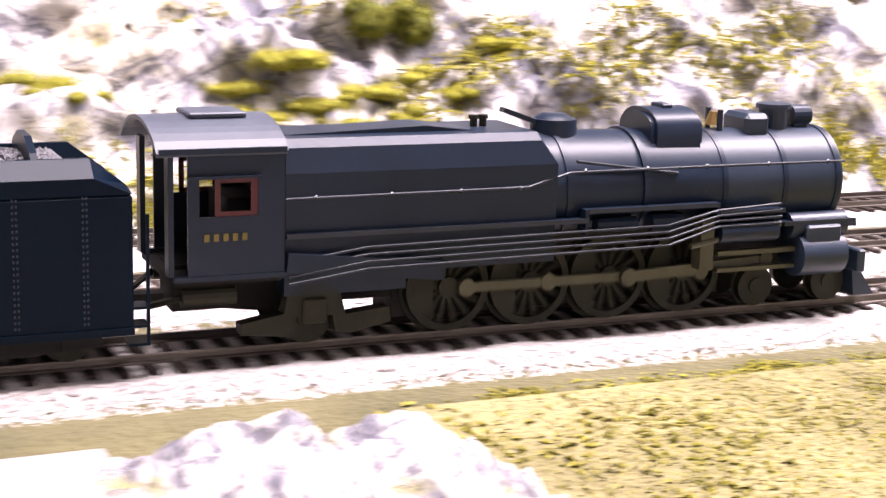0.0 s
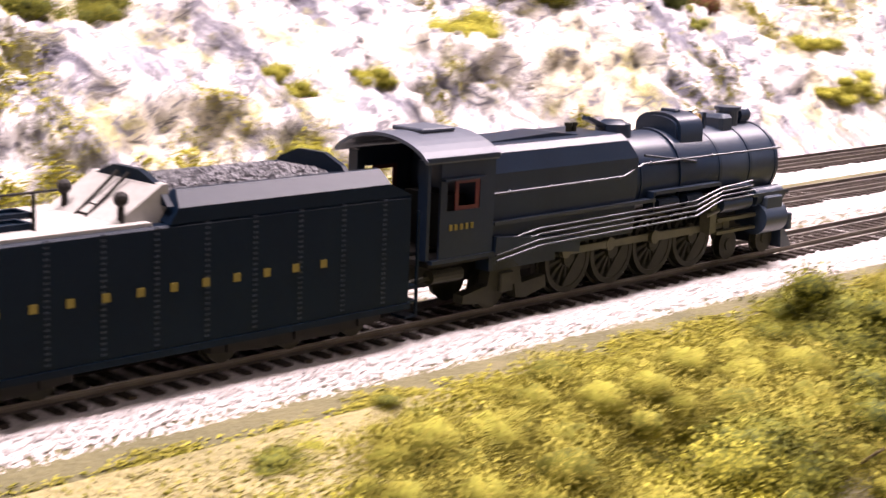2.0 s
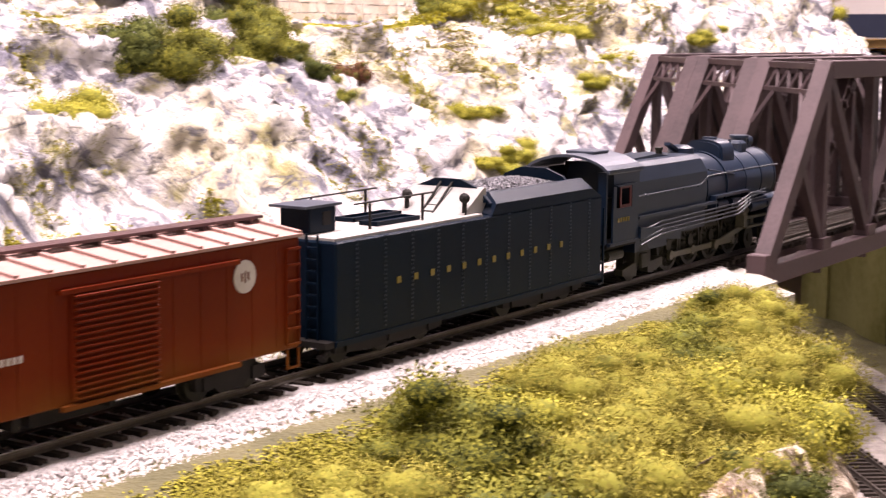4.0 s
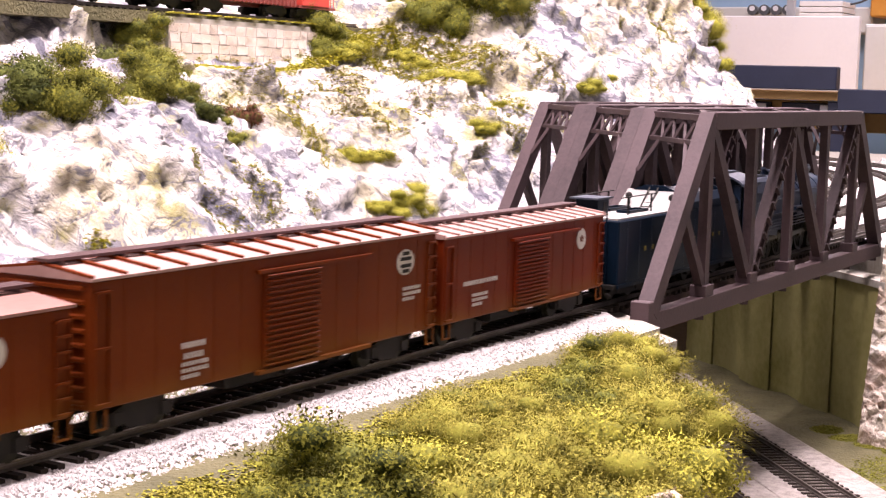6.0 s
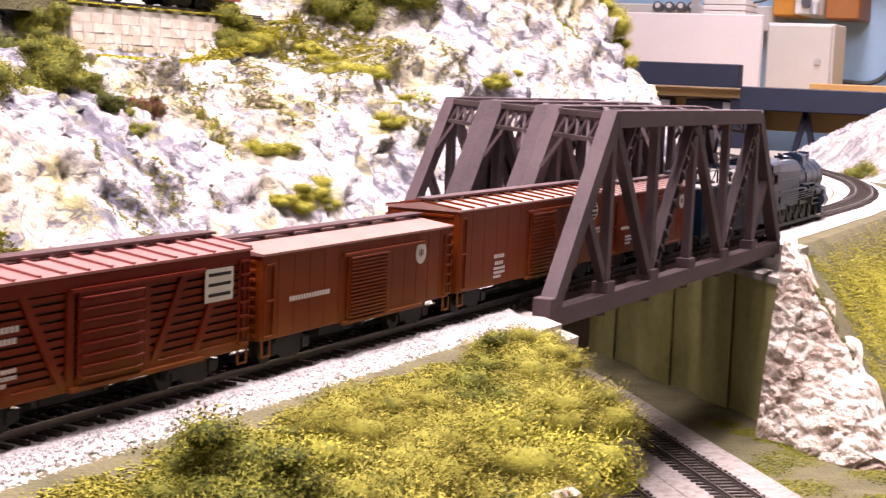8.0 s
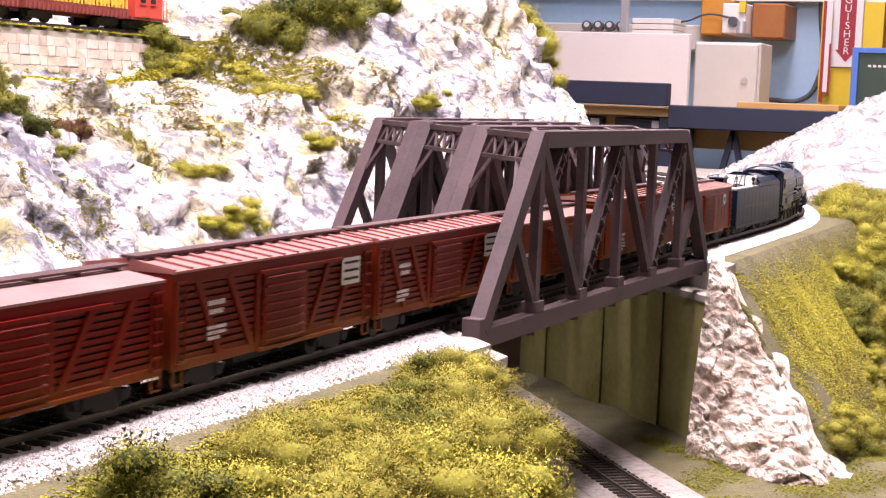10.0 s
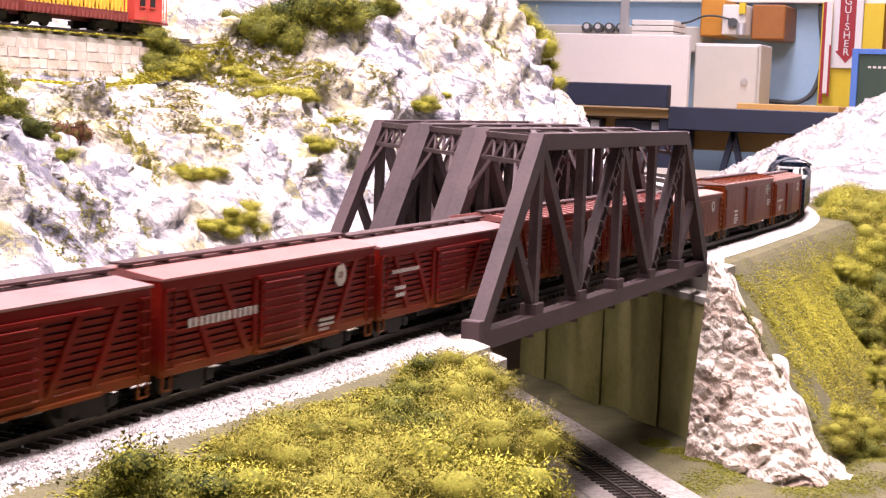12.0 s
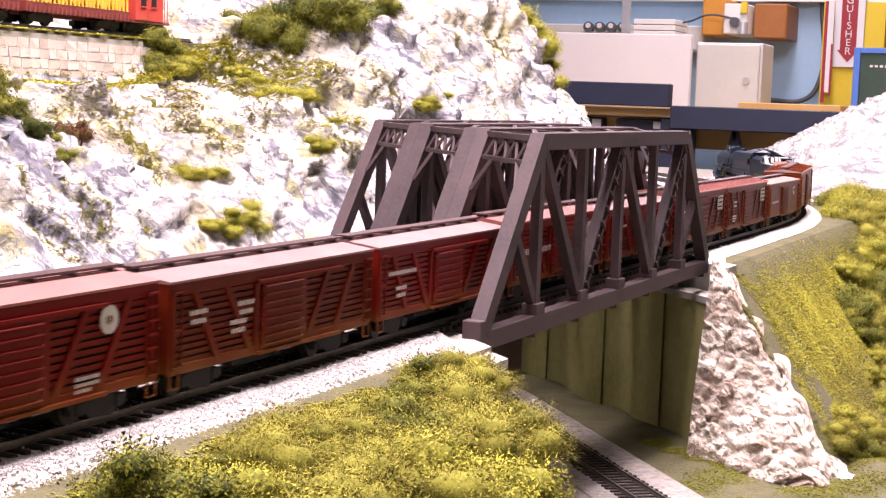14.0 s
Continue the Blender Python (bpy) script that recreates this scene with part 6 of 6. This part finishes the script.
        rod(bm, (-0.0590, y * 0.95, 0.0245), (-0.0480, y * 0.95, 0.0245), 0.0018, 12)
        rod(bm, (-0.0440, y * 0.95, 0.0245), (-0.0350, y * 0.95, 0.0245), 0.0022, 12)
        part("air_pump", bm, M_BLACK, lo)
        bm = bmesh.new()
        beam(bm, (-0.137, s * 0.0155, 0.0205), (-0.099, s * 0.0150, 0.0165), 0.004, 0.0045)
        box(bm, -0.137, -0.108, *sorted((s * 0.0100, s * 0.0150)), 0.0125, 0.0185)
        part("ash_pan", bm, M_BLACK, lo)
        # cylinders and valve chest
        bm = bmesh.new()
        rod(bm, (-0.0010, s * 0.0140, 0.0140), (0.0125, s * 0.0140, 0.0140), 0.0055, 24)
        rod(bm, (-0.0030, s * 0.0132, 0.0215), (0.0140, s * 0.0132, 0.0215), 0.0033, 20)
        box(bm, 0.0005, 0.0110, *sorted((s * 0.004, s * 0.0180)), 0.0110, 0.0220, bevel=0.0006)
        part("cylinder", bm, M_SOOT, lo, smooth=True)
        bm = bmesh.new()
        box(bm, -0.0240, -0.0010, *sorted((s * 0.0130, s * 0.0150)), 0.0150, 0.0162)
        box(bm, -0.0240, -0.0010, *sorted((s * 0.0130, s * 0.0150)), 0.0108, 0.0118)
        box(bm, -0.0300, -0.0262, *sorted((s * 0.0120, s * 0.0160)), 0.0120, 0.0250)
        part("crosshead_guide", bm, M_ROD, lo)
        bm = bmesh.new()
        rod(bm, (-0.0330, s * 0.0160, 0.0182), (-0.0060, s * 0.0150, 0.0225), 0.0008, 8)
        part("radius_rod", bm, M_ROD, lo)
        # trailing truck frame
        bm = bmesh.new()
        x = -0.1300
        prism(bm, [(x - 0.0170, 0.0045), (x - 0.0170, 0.0068), (x - 0.0070, 0.0085), (x - 0.0062, 0.0128), (x - 0.0030, 0.0150), (x + 0.0030, 0.0150), (x + 0.0062, 0.0128), (x + 0.0075, 0.0075), (x + 0.0180, 0.0085), (x + 0.0185, 0.0050), (x + 0.0090, 0.0030), (x + 0.0052, 0.0035), (x + 0.0045, 0.0075), (x - 0.0045, 0.0075), (x - 0.0052, 0.0030)], *sorted((s * 0.0112, s * 0.0150)))
        box(bm, x - 0.0028, x + 0.0028, *sorted((s * 0.0145, s * 0.0162)), 0.0060, 0.0118, bevel=0.0004)
        part("trailing_truck_frame", bm, M_RUN, lo)
        bm = bmesh.new()
        rod(bm, (-0.1600, s * 0.0140, 0.0135), (-0.1480, s * 0.0140, 0.0135), 0.0020, 12)
        rod(bm, (-0.1600, s * 0.0140, 0.0135), (-0.166, s * 0.009, 0.0110), 0.0008, 6)
        part("injector", bm, M_RUN, lo)
    # frame, pilot
    bm = bmesh.new()
    box(bm, -0.160, 0.012, -0.0058, 0.0058, 0.0085, 0.0190)
    box(bm, -0.108, -0.018, -0.0060, 0.0060, 0.0035, 0.0100)
    box(bm, -0.108, -0.030, -0.0112, 0.0112, 0.0205, 0.0240)
    box(bm, -0.020, 0.012, -0.0100, 0.0100, 0.0180, 0.0215)
    part("frame", bm, M_DARK, lo)
    bm = bmesh.new()
    box(bm, 0.0180, 0.0205, -0.0165, 0.0165, 0.0085, 0.0145, bevel=0.0004)
    box(bm, 0.0110, 0.0200, -0.0120, 0.0120, 0.0200, 0.0210)
    box(bm, 0.0100, 0.0200, -0.0040, 0.0040, 0.0100, 0.0145)
    prism(bm, [(0.0190, 0.0085), (0.0215, 0.0085), (0.0265, 0.0015), (0.0200, 0.0015)], -0.0130, 0.0130)
    part("pilot", bm, M_SOOT, lo)
    bm = bmesh.new()
    for s in (-1, 1):
        rod(bm, (0.0130, s * 0.006, 0.0180), (0.0170, s * 0.006, 0.0180), 0.0030, 14)
    part("front_pump", bm, M_SOOT, lo)
    bm = bmesh.new()
    rod(bm, (0.0158, 0, zc + 0.004), (0.0175, 0, zc + 0.004), 0.0012, 10)
    rod(bm, (0.0090, 0.0, 0.0440), (0.0150, 0.0, 0.0425), 0.0010, 8)
    rod(bm, (0.0130, -0.004, 0.0410), (0.0165, -0.004, 0.0410), 0.0010, 8)
    part("marker_bracket", bm, M_BLACK, lo)
    coupler(lo, 0.0200, 1)
    wheelset(lo, 0.0140, 0.0052)
    wheelset(lo, -0.0085, 0.0052)
    wheelset(lo, -0.1300, 0.0062)
    axles = []
    for x in DRIVERS:
        bm = bmesh.new()
        rod(bm, (0, -0.007, 0), (0, 0.007, 0), 0.0014, 8)
        o = part("driving_axle", bm, M_RUN, lo)
        for s in (-1, 1):
            bm = bmesh.new()
            spoked_wheel(bm, DRIVER_R, s)
            part("driving_wheel", bm, M_RUN, o)
        axles.append(o)
    rods = []
    for s in (-1, 1):
        bm = bmesh.new()
        y0, y1 = sorted((s * 0.0104, s * 0.0113))
        box(bm, DRIVERS[0], DRIVERS[-1], y0, y1, -0.0011, 0.0011)
        for x in DRIVERS:
            rod(bm, (x, y0 - 0.0002, 0), (x, y1 + 0.0002, 0), 0.0021, 14)
        rods.append(part("side_rod", bm, M_ROD, lo))
    mains = []
    for s in (-1, 1):
        bm = bmesh.new()
        y0, y1 = sorted((s * 0.0116, s * 0.0124))
        prism(bm, [(-0.0010, -0.0014), (-0.0010, 0.0014), (0.0400, 0.0009), (0.0400, -0.0009)], y0, y1)
        rod(bm, (0, y0 - 0.0003, 0), (0, y1 + 0.0003, 0), 0.0022, 14)
        rod(bm, (0.0400, y0 - 0.0003, 0), (0.0400, y1 + 0.0003, 0), 0.0019, 12)
        mains.append(part("main_rod", bm, M_ROD, lo))
    return lo, axles, rods, mains


def tender():
    """Origin at the tender's middle on the rail head."""
    te = root("tender", "long dark green-black tender with coal and gold lettering", "tender")
    L, W, z0 = 0.081, 0.0180, 0.0085
    zd, zt = 0.0375, 0.0434
    step = 0.0035
    bm = bmesh.new()
    box(bm, -L, L, -W, W, z0, zd, bevel=0.0006)
    part("tank", bm, M_TENDER, te)
    bm = bmesh.new()
    prism_x(bm, [(-W, zd), (W, zd), (W, 0.0411), (W - 0.0045, zt + 0.0012), (W - 0.0060, zt + 0.0012), (W - 0.0075, zd + 0.001), (-W + 0.0075, zd + 0.001), (-W + 0.0060, zt + 0.0012), (-W + 0.0045, zt + 0.0012), (-W, 0.0411)], step, L)
    for v in bm.verts:
        if v.co.x < step + 0.001 and v.co.z > 0.0385:
            v.co.x += (v.co.z - 0.0375) * 0.7
        if v.co.x > L - 0.001 and v.co.z > 0.0405:
            v.co.x -= 0.008
    part("coal_bunker", bm, M_TENDER, te)
    bm = bmesh.new()
    prism(bm, [(step - 0.0130, zd), (step + 0.0010, zt + 0.0028), (step + 0.0025, zt + 0.0028), (step + 0.0025, zd)], -W + 0.004, W - 0.004)
    sl = part("slope_sheet", bm, M_DECK, te, "dusty grey sloped bulkhead")
    bm = bmesh.new()
    out = [(-0.0165, zt - 0.002), (-0.012, zt + 0.0025), (-0.005, zt + 0.0052), (0.005, zt + 0.0052), (0.012, zt + 0.0025), (0.0165, zt - 0.002)]
    prism_x(bm, out, step + 0.0005, step + 0.0022)
    part("bulkhead_hood", bm, M_TENDER, te)
    bm = bmesh.new()
    prism_x(bm, out, L - 0.020, L - 0.0185)
    part("front_bulkhead", bm, M_TENDER, te)
    bm = bmesh.new()
    box(bm, -L + 0.001, step - 0.004, -W + 0.0012, W - 0.0012, zd, zd + 0.0008)
    part("deck", bm, M_DECK, te, "dusty pale-grey rear deck")
    # coal: a heap with lumps
    rr = random.Random(9)
    bm = bmesh.new()
    box(bm, step + 0.002, L - 0.012, -0.011, 0.011, zd + 0.001, zt)
    part("coal_bed", bm, M_COAL, te)
    verts, faces = [], []
    for _ in range(1500):
        x, y = rr.uniform(step + 0.002, L - 0.013), rr.uniform(-0.0115, 0.0115)
        z = zt + 0.0030 * (1 - (y / 0.012) ** 2) * smooth01(L - 0.010, L - 0.035, x) - 0.0005
        s = rr.uniform(0.0005, 0.0011)
        q = Euler((rr.random() * 6, rr.random() * 6, rr.random() * 6)).to_matrix()
        b = len(verts)
        for p in ((1, 0, 0), (-1, 0, 0), (0, 1, 0), (0, -1, 0), (0, 0, .8), (0, 0, -.8)):
            v = q @ Vector(p) * s
            verts.append((x + v.x, y + v.y, z + v.z))
        for f in ((0, 2, 4), (2, 1, 4), (1, 3, 4), (3, 0, 4), (2, 0, 5), (1, 2, 5), (3, 1, 5), (0, 3, 5)):
            faces.append(tuple(b + i for i in f))
    tagged(from_arrays("coal_lumps", verts, faces, M_COAL, te, "glinting black coal lumps"), kind="stuff")
    # rivet strips, sill, lettering
    for s in (-1, 1):
        for i in range(11):
            x = -L + 0.010 + 0.0142 * i
            bm = bmesh.new()
            for j in range(22):
                z = z0 + 0.0015 + 0.00128 * j
                box(bm, x - 0.0006, x - 0.0002, *sorted((s * W, s * (W + 0.00018))), z, z + 0.0005)
                box(bm, x + 0.0002, x + 0.0006, *sorted((s * W, s * (W + 0.00018))), z, z + 0.0005)
            part("rivet_strip", bm, M_SOOT, te)
        bm = bmesh.new()
        box(bm, -L, L, *sorted((s * (W - 0.001), s * (W + 0.0004))), z0 - 0.0012, z0 + 0.0004)
        part("sill", bm, M_TENDER, te)
        for i in range(12):
            x = -L + 0.031 + 0.0091 * i
            bm = bmesh.new()
            yy = sorted((s * (W + 0.0001), s * (W + 0.00035)))
            w = 0.0014
            zz = 0.0215
            box(bm, x - w * 0.7, x + w * 0.7, *yy, zz + 0.0006, zz + 0.0026)
            part("letter_mark", bm, M_GOLD, te)
        bm = bmesh.new()
        for k, z in enumerate((0.0045, 0.0085, 0.0125)):
            box(bm, L - 0.001, L + 0.0035, *sorted((s * 0.0120, s * 0.0175)), z, z + 0.0006)
        box(bm, L + 0.0028, L + 0.0035, *sorted((s * 0.0168, s * 0.0175)), 0.0045, 0.0330)
        part("front_steps", bm, M_TENDER, te)
    # rear: ladder, doghouse, hatches, hand rails, lamp
    bm = bmesh.new()
    box(bm, -L + 0.004, -L + 0.0165, -0.0055, 0.0055, zd + 0.0008, zd + 0.0085, bevel=0.0003)
    dh = part("doghouse", bm, M_TENDER, te)
    bm = bmesh.new()
    box(bm, -L + 0.0005, -L + 0.0180, -0.0068, 0.0068, zd + 0.0085, zd + 0.0093)
    part("doghouse_roof", bm, M_ROOFGREY, dh)
    bm = bmesh.new()
    box(bm, -L + 0.0100, -L + 0.0140, -0.0057, -0.0054, zd + 0.003, zd + 0.0070)
    part("pane", bm, M_DARK, dh)
    for x0, x1, y in ((-L + 0.032, -L + 0.055, -0.006), (-L + 0.036, -L + 0.062, 0.006)):
        bm = bmesh.new()
        for a, b, c, d in ((x0, x1, y - 0.0035, y - 0.0025), (x0, x1, y + 0.0025, y + 0.0035), (x0, x0 + 0.001, y - 0.0035, y + 0.0035), (x1 - 0.001, x1, y - 0.0035, y + 0.0035)):
            box(bm, a, b, c, d, zd + 0.0008, zd + 0.0022)
        box(bm, x0, x1, y - 0.0026, y + 0.0026, zd + 0.0008, zd + 0.0014)
        part("water_hatch", bm, M_TENDER, te)
    for y in (-0.011, 0.011):
        bm = bmesh.new()
        for x in (-L + 0.026, -L + 0.054):
            rod(bm, (x, y, zd + 0.0008), (x, y, zd + 0.0090), 0.0005, 6)
        rod(bm, (-L + 0.018, y, zd + 0.0088), (-L + 0.060, y, zd + 0.0092), 0.0003, 6)
        part("deck_rail", bm, M_DARK, te)
    for y in (-0.0135, 0.009):
        bm = bmesh.new()
        rod(bm, (step - 0.010, y, zd + 0.0008), (step - 0.010, y, zd + 0.0050), 0.0008, 8)
        ball(bm, (step - 0.010, y, zd + 0.0062), 0.0018, 2)
        part("marker_lamp", bm, M_DARK, te)
    bm = bmesh.new()
    for s in (-0.0022, 0.0022):
        beam(bm, (step - 0.0125, s, zd), (step, s, zt + 0.004), 0.0006, 0.0006)
    for i in range(4):
        f = (i + 0.5) / 4
        box(bm, step - 0.0125 * (1 - f) - 0.0004, step - 0.0125 * (1 - f) + 0.0004, -0.0022, 0.0022, zd + f * 0.007, zd + f * 0.007 + 0.0006)
    part("bulkhead_ladder", bm, M_DARK, te)
    bm = bmesh.new()
    for y in (-0.0125, -0.0085):
        box(bm, -L - 0.0016, -L - 0.0010, y - 0.0003, y + 0.0003, 0.006, zd + 0.002)
    for i in range(9):
        box(bm, -L - 0.0016, -L - 0.0010, -0.0125, -0.0085, 0.008 + 0.0034 * i, 0.0086 + 0.0034 * i)
    part("rear_ladder", bm, M_TENDER, te)
    bm = bmesh.new()
    rod(bm, (-L - 0.0006, -0.0150, 0.006), (-L - 0.0030, -0.0150, 0.004), 0.0016, 10)
    box(bm, -L - 0.004, -L, -0.0175, 0.0175, 0.0072, 0.0090)
    part("rear_sill", bm, M_DARK, te)
    bm = bmesh.new()
    box(bm, -L + 0.006, L - 0.006, -0.010, 0.010, 0.0060, z0)
    part("underframe", bm, M_DARK, te)
    for x in (-L + 0.034, L - 0.034):
        for d in (-0.0215, 0.0, 0.0215):
            wheelset(te, x + d, 0.0052)
        for s in (-1, 1):
            bm = bmesh.new()
            prism(bm, [(x - 0.028, 0.0040), (x - 0.028, 0.0068), (x - 0.012, 0.0088), (x + 0.012, 0.0088), (x + 0.028, 0.0068), (x + 0.028, 0.0040), (x + 0.012, 0.0028), (x - 0.012, 0.0028)], *sorted((s * 0.0108, s * 0.0132)))
            for d in (-0.0215, 0, 0.0215):
                box(bm, x + d - 0.002, x + d + 0.002, *sorted((s * 0.0126, s * 0.0140)), 0.0038, 0.0074)
            part("side_frame", bm, M_DARK, te)
    coupler(te, -L, -1)
    bm = bmesh.new()
    box(bm, L, L + 0.010, -0.002, 0.002, 0.0095, 0.0120)
    part("drawbar", bm, M_DARK, te)
    return te


LOCO, AXLES, SIDE_RODS, MAIN_RODS = locomotive()
TENDER = tender()
NUM = ((0.0, 0.0, 0.011, 0.0016), (0.001, -0.003, 0.009, 0.0016))
DATA = ((0.0, 0.0, 0.012, 0.0011), (0.0, -0.0018, 0.012, 0.0011), (0.0, -0.0036, 0.008, 0.0011))
NAME = ((0.0, 0.0, 0.027, 0.0016),)
CARS = [
    (freight_car("box", 0.1405, "rust", M_SHEENTAN, "rust-red boxcar with pink sheen painted on its ribbed roof and round badge", ("disc", 0.047, 0.0325), letters=((-0.055, 0.0225, NAME), (-0.048, 0.0180, DATA))), -0.348, 0.1405),
    (freight_car("box", 0.1760, "brown", M_SHEENTAN, "long brown boxcar with ribbed roof and oval badge", ("oval", 0.067, 0.0352), 0.0436, "dark", letters=((-0.052, 0.0215, NUM), (-0.052, 0.0165, DATA), (0.066, 0.0255, DATA))), -0.4945, 0.1760),
    (freight_car("box", 0.1400, "brown", M_SHEENPINK, "brown boxcar with pale sheen painted on its smooth roof and faint badge", ("disc", 0.043, 0.0300), 0.0380, False, letters=((-0.053, 0.0215, NAME),)), -0.6780, 0.1400),
    (freight_car("stock", 0.1400, "dark", M_ROOFRED, "dark red slatted stock car with a white placard", ("placard", 0.053, 0.0315), letters=((-0.05, 0.0180, DATA), (-0.048, 0.0285, NUM))), -0.8260, 0.1400),
    (freight_car("stock", 0.1405, "dark", M_ROOFRED, "dark red slatted stock car with a ribbed roof and placard", ("placard", 0.053, 0.0315), letters=((-0.05, 0.0205, DATA), (-0.05, 0.0285, NUM))), -0.9720, 0.1405),
    (freight_car("stock", 0.1440, "red", M_ROOFDUST, "red slatted stock car with dusty roof and white lettering", None, 0.0388, False, letters=((-0.06, 0.0275, NAME), (-0.057, 0.0205, NUM))), -1.1190, 0.1440),
    (freight_car("stock", 0.1500, "red", M_ROOFRED, "red slatted stock car with faded roof and round badge", ("disc", 0.046, 0.0315), 0.0400, False, letters=((-0.06, 0.0235, ((0, 0, 0.045, 0.003),)), (0.03, 0.015, DATA))), -1.2690, 0.1500),
    (freight_car("stock", 0.1400, "red", M_ROOFDUST, "red slatted stock car with dusty roof and white lettering", None, 0.0388, False, letters=((-0.06, 0.0270, NAME), (-0.053, 0.0205, NUM))), -1.4260, 0.1400),
    (freight_car("stock", 0.1430, "dark", M_ROOFDUST, "dark red slatted stock car with a dusty red-grey roof", None, 0.0388, False, letters=((-0.06, 0.0275, NUM), (-0.03, 0.0275, NUM), (-0.035, 0.0215, NUM))), -1.5730, 0.1430),
    (freight_car("stock", 0.1430, "red", M_ROOFRED, "red stock car with faded red roof and round badge", ("disc", 0.046, 0.0315), 0.0402, False, letters=((-0.03, 0.015, DATA), (0.03, 0.015, DATA))), -1.7230, 0.1430),
    (freight_car("stock", 0.1430, "dark", M_ROOFDUST, "dark red slatted stock car at the tail of the view", None, 0.0388, False), -1.8730, 0.1430),
]

ST = (0.0, 1.0, 2.0, 3.0, 4.2, 6.5, 7.5, 8.0, 9.0, 11.4, 12.5, 14.0)
SA = (-0.585, -0.435, -0.278, -0.121, 0.061, 0.386, 0.5215, 0.592, 0.732, 1.087, 1.254, 1.479)
SLOPE = np.gradient(np.array(SA), np.array(ST))


def stack_arc(t):
    i = min(len(ST) - 2, max(0, int(np.searchsorted(ST, t)) - 1))
    h = ST[i + 1] - ST[i]
    u = (t - ST[i]) / h
    return float((2 * u ** 3 - 3 * u ** 2 + 1) * SA[i] + (u ** 3 - 2 * u ** 2 + u) * h * SLOPE[i] + (-2 * u ** 3 + 3 * u ** 2) * SA[i + 1] + (u ** 3 - u ** 2) * h * SLOPE[i + 1])


def on_track(a_front, a_rear, a_mid):
    """Pose of a body carried at two points of the track, its origin at a_mid."""
    x1, y1, _ = along(a_front)
    x0, y0, _ = along(a_rear)
    f = (a_mid - a_rear) / (a_front - a_rear)
    return pose(x0 + (x1 - x0) * f, y0 + (y1 - y0) * f, 0, 0, 0, math.degrees(math.atan2(y1 - y0, x1 - x0)))


def motions():
    times = [0.25 * i for i in range(57)]
    walk(LOCO, [(t, on_track(stack_arc(t), stack_arc(t) - 0.13, stack_arc(t))) for t in times])
    walk(TENDER, [(t, on_track(stack_arc(t) - 0.205, stack_arc(t) - 0.299, stack_arc(t) - 0.252)) for t in times])
    for car, front, length in CARS:
        h = length / 2 - 0.024
        walk(car, [(t, on_track(stack_arc(t) + front - length / 2 + h, stack_arc(t) + front - length / 2 - h, stack_arc(t) + front - length / 2)) for t in times])
    quick = [0.1 * i for i in range(141)]

    def turn(t):
        return (stack_arc(t) - SA[0]) / DRIVER_R
    for o, x in zip(AXLES, DRIVERS):
        walk(o, [(t, pose(x, 0, DRIVER_R, 0, math.degrees(turn(t)), 0)) for t in quick])
    for o, ph in zip(SIDE_RODS, (0, 0)):
        walk(o, [(t, pose(CRANK * math.cos(turn(t)), 0, DRIVER_R - CRANK * math.sin(turn(t)))) for t in quick])
    for o in MAIN_RODS:
        rows = []
        for t in quick:
            dz = CRANK * math.sin(turn(t))
            rows.append((t, pose(DRIVERS[2] + CRANK * math.cos(turn(t)), 0, DRIVER_R - dz, 0, -math.degrees(math.asin((0.0025 + dz) / 0.040)), 0)))
        walk(o, rows)


motions()
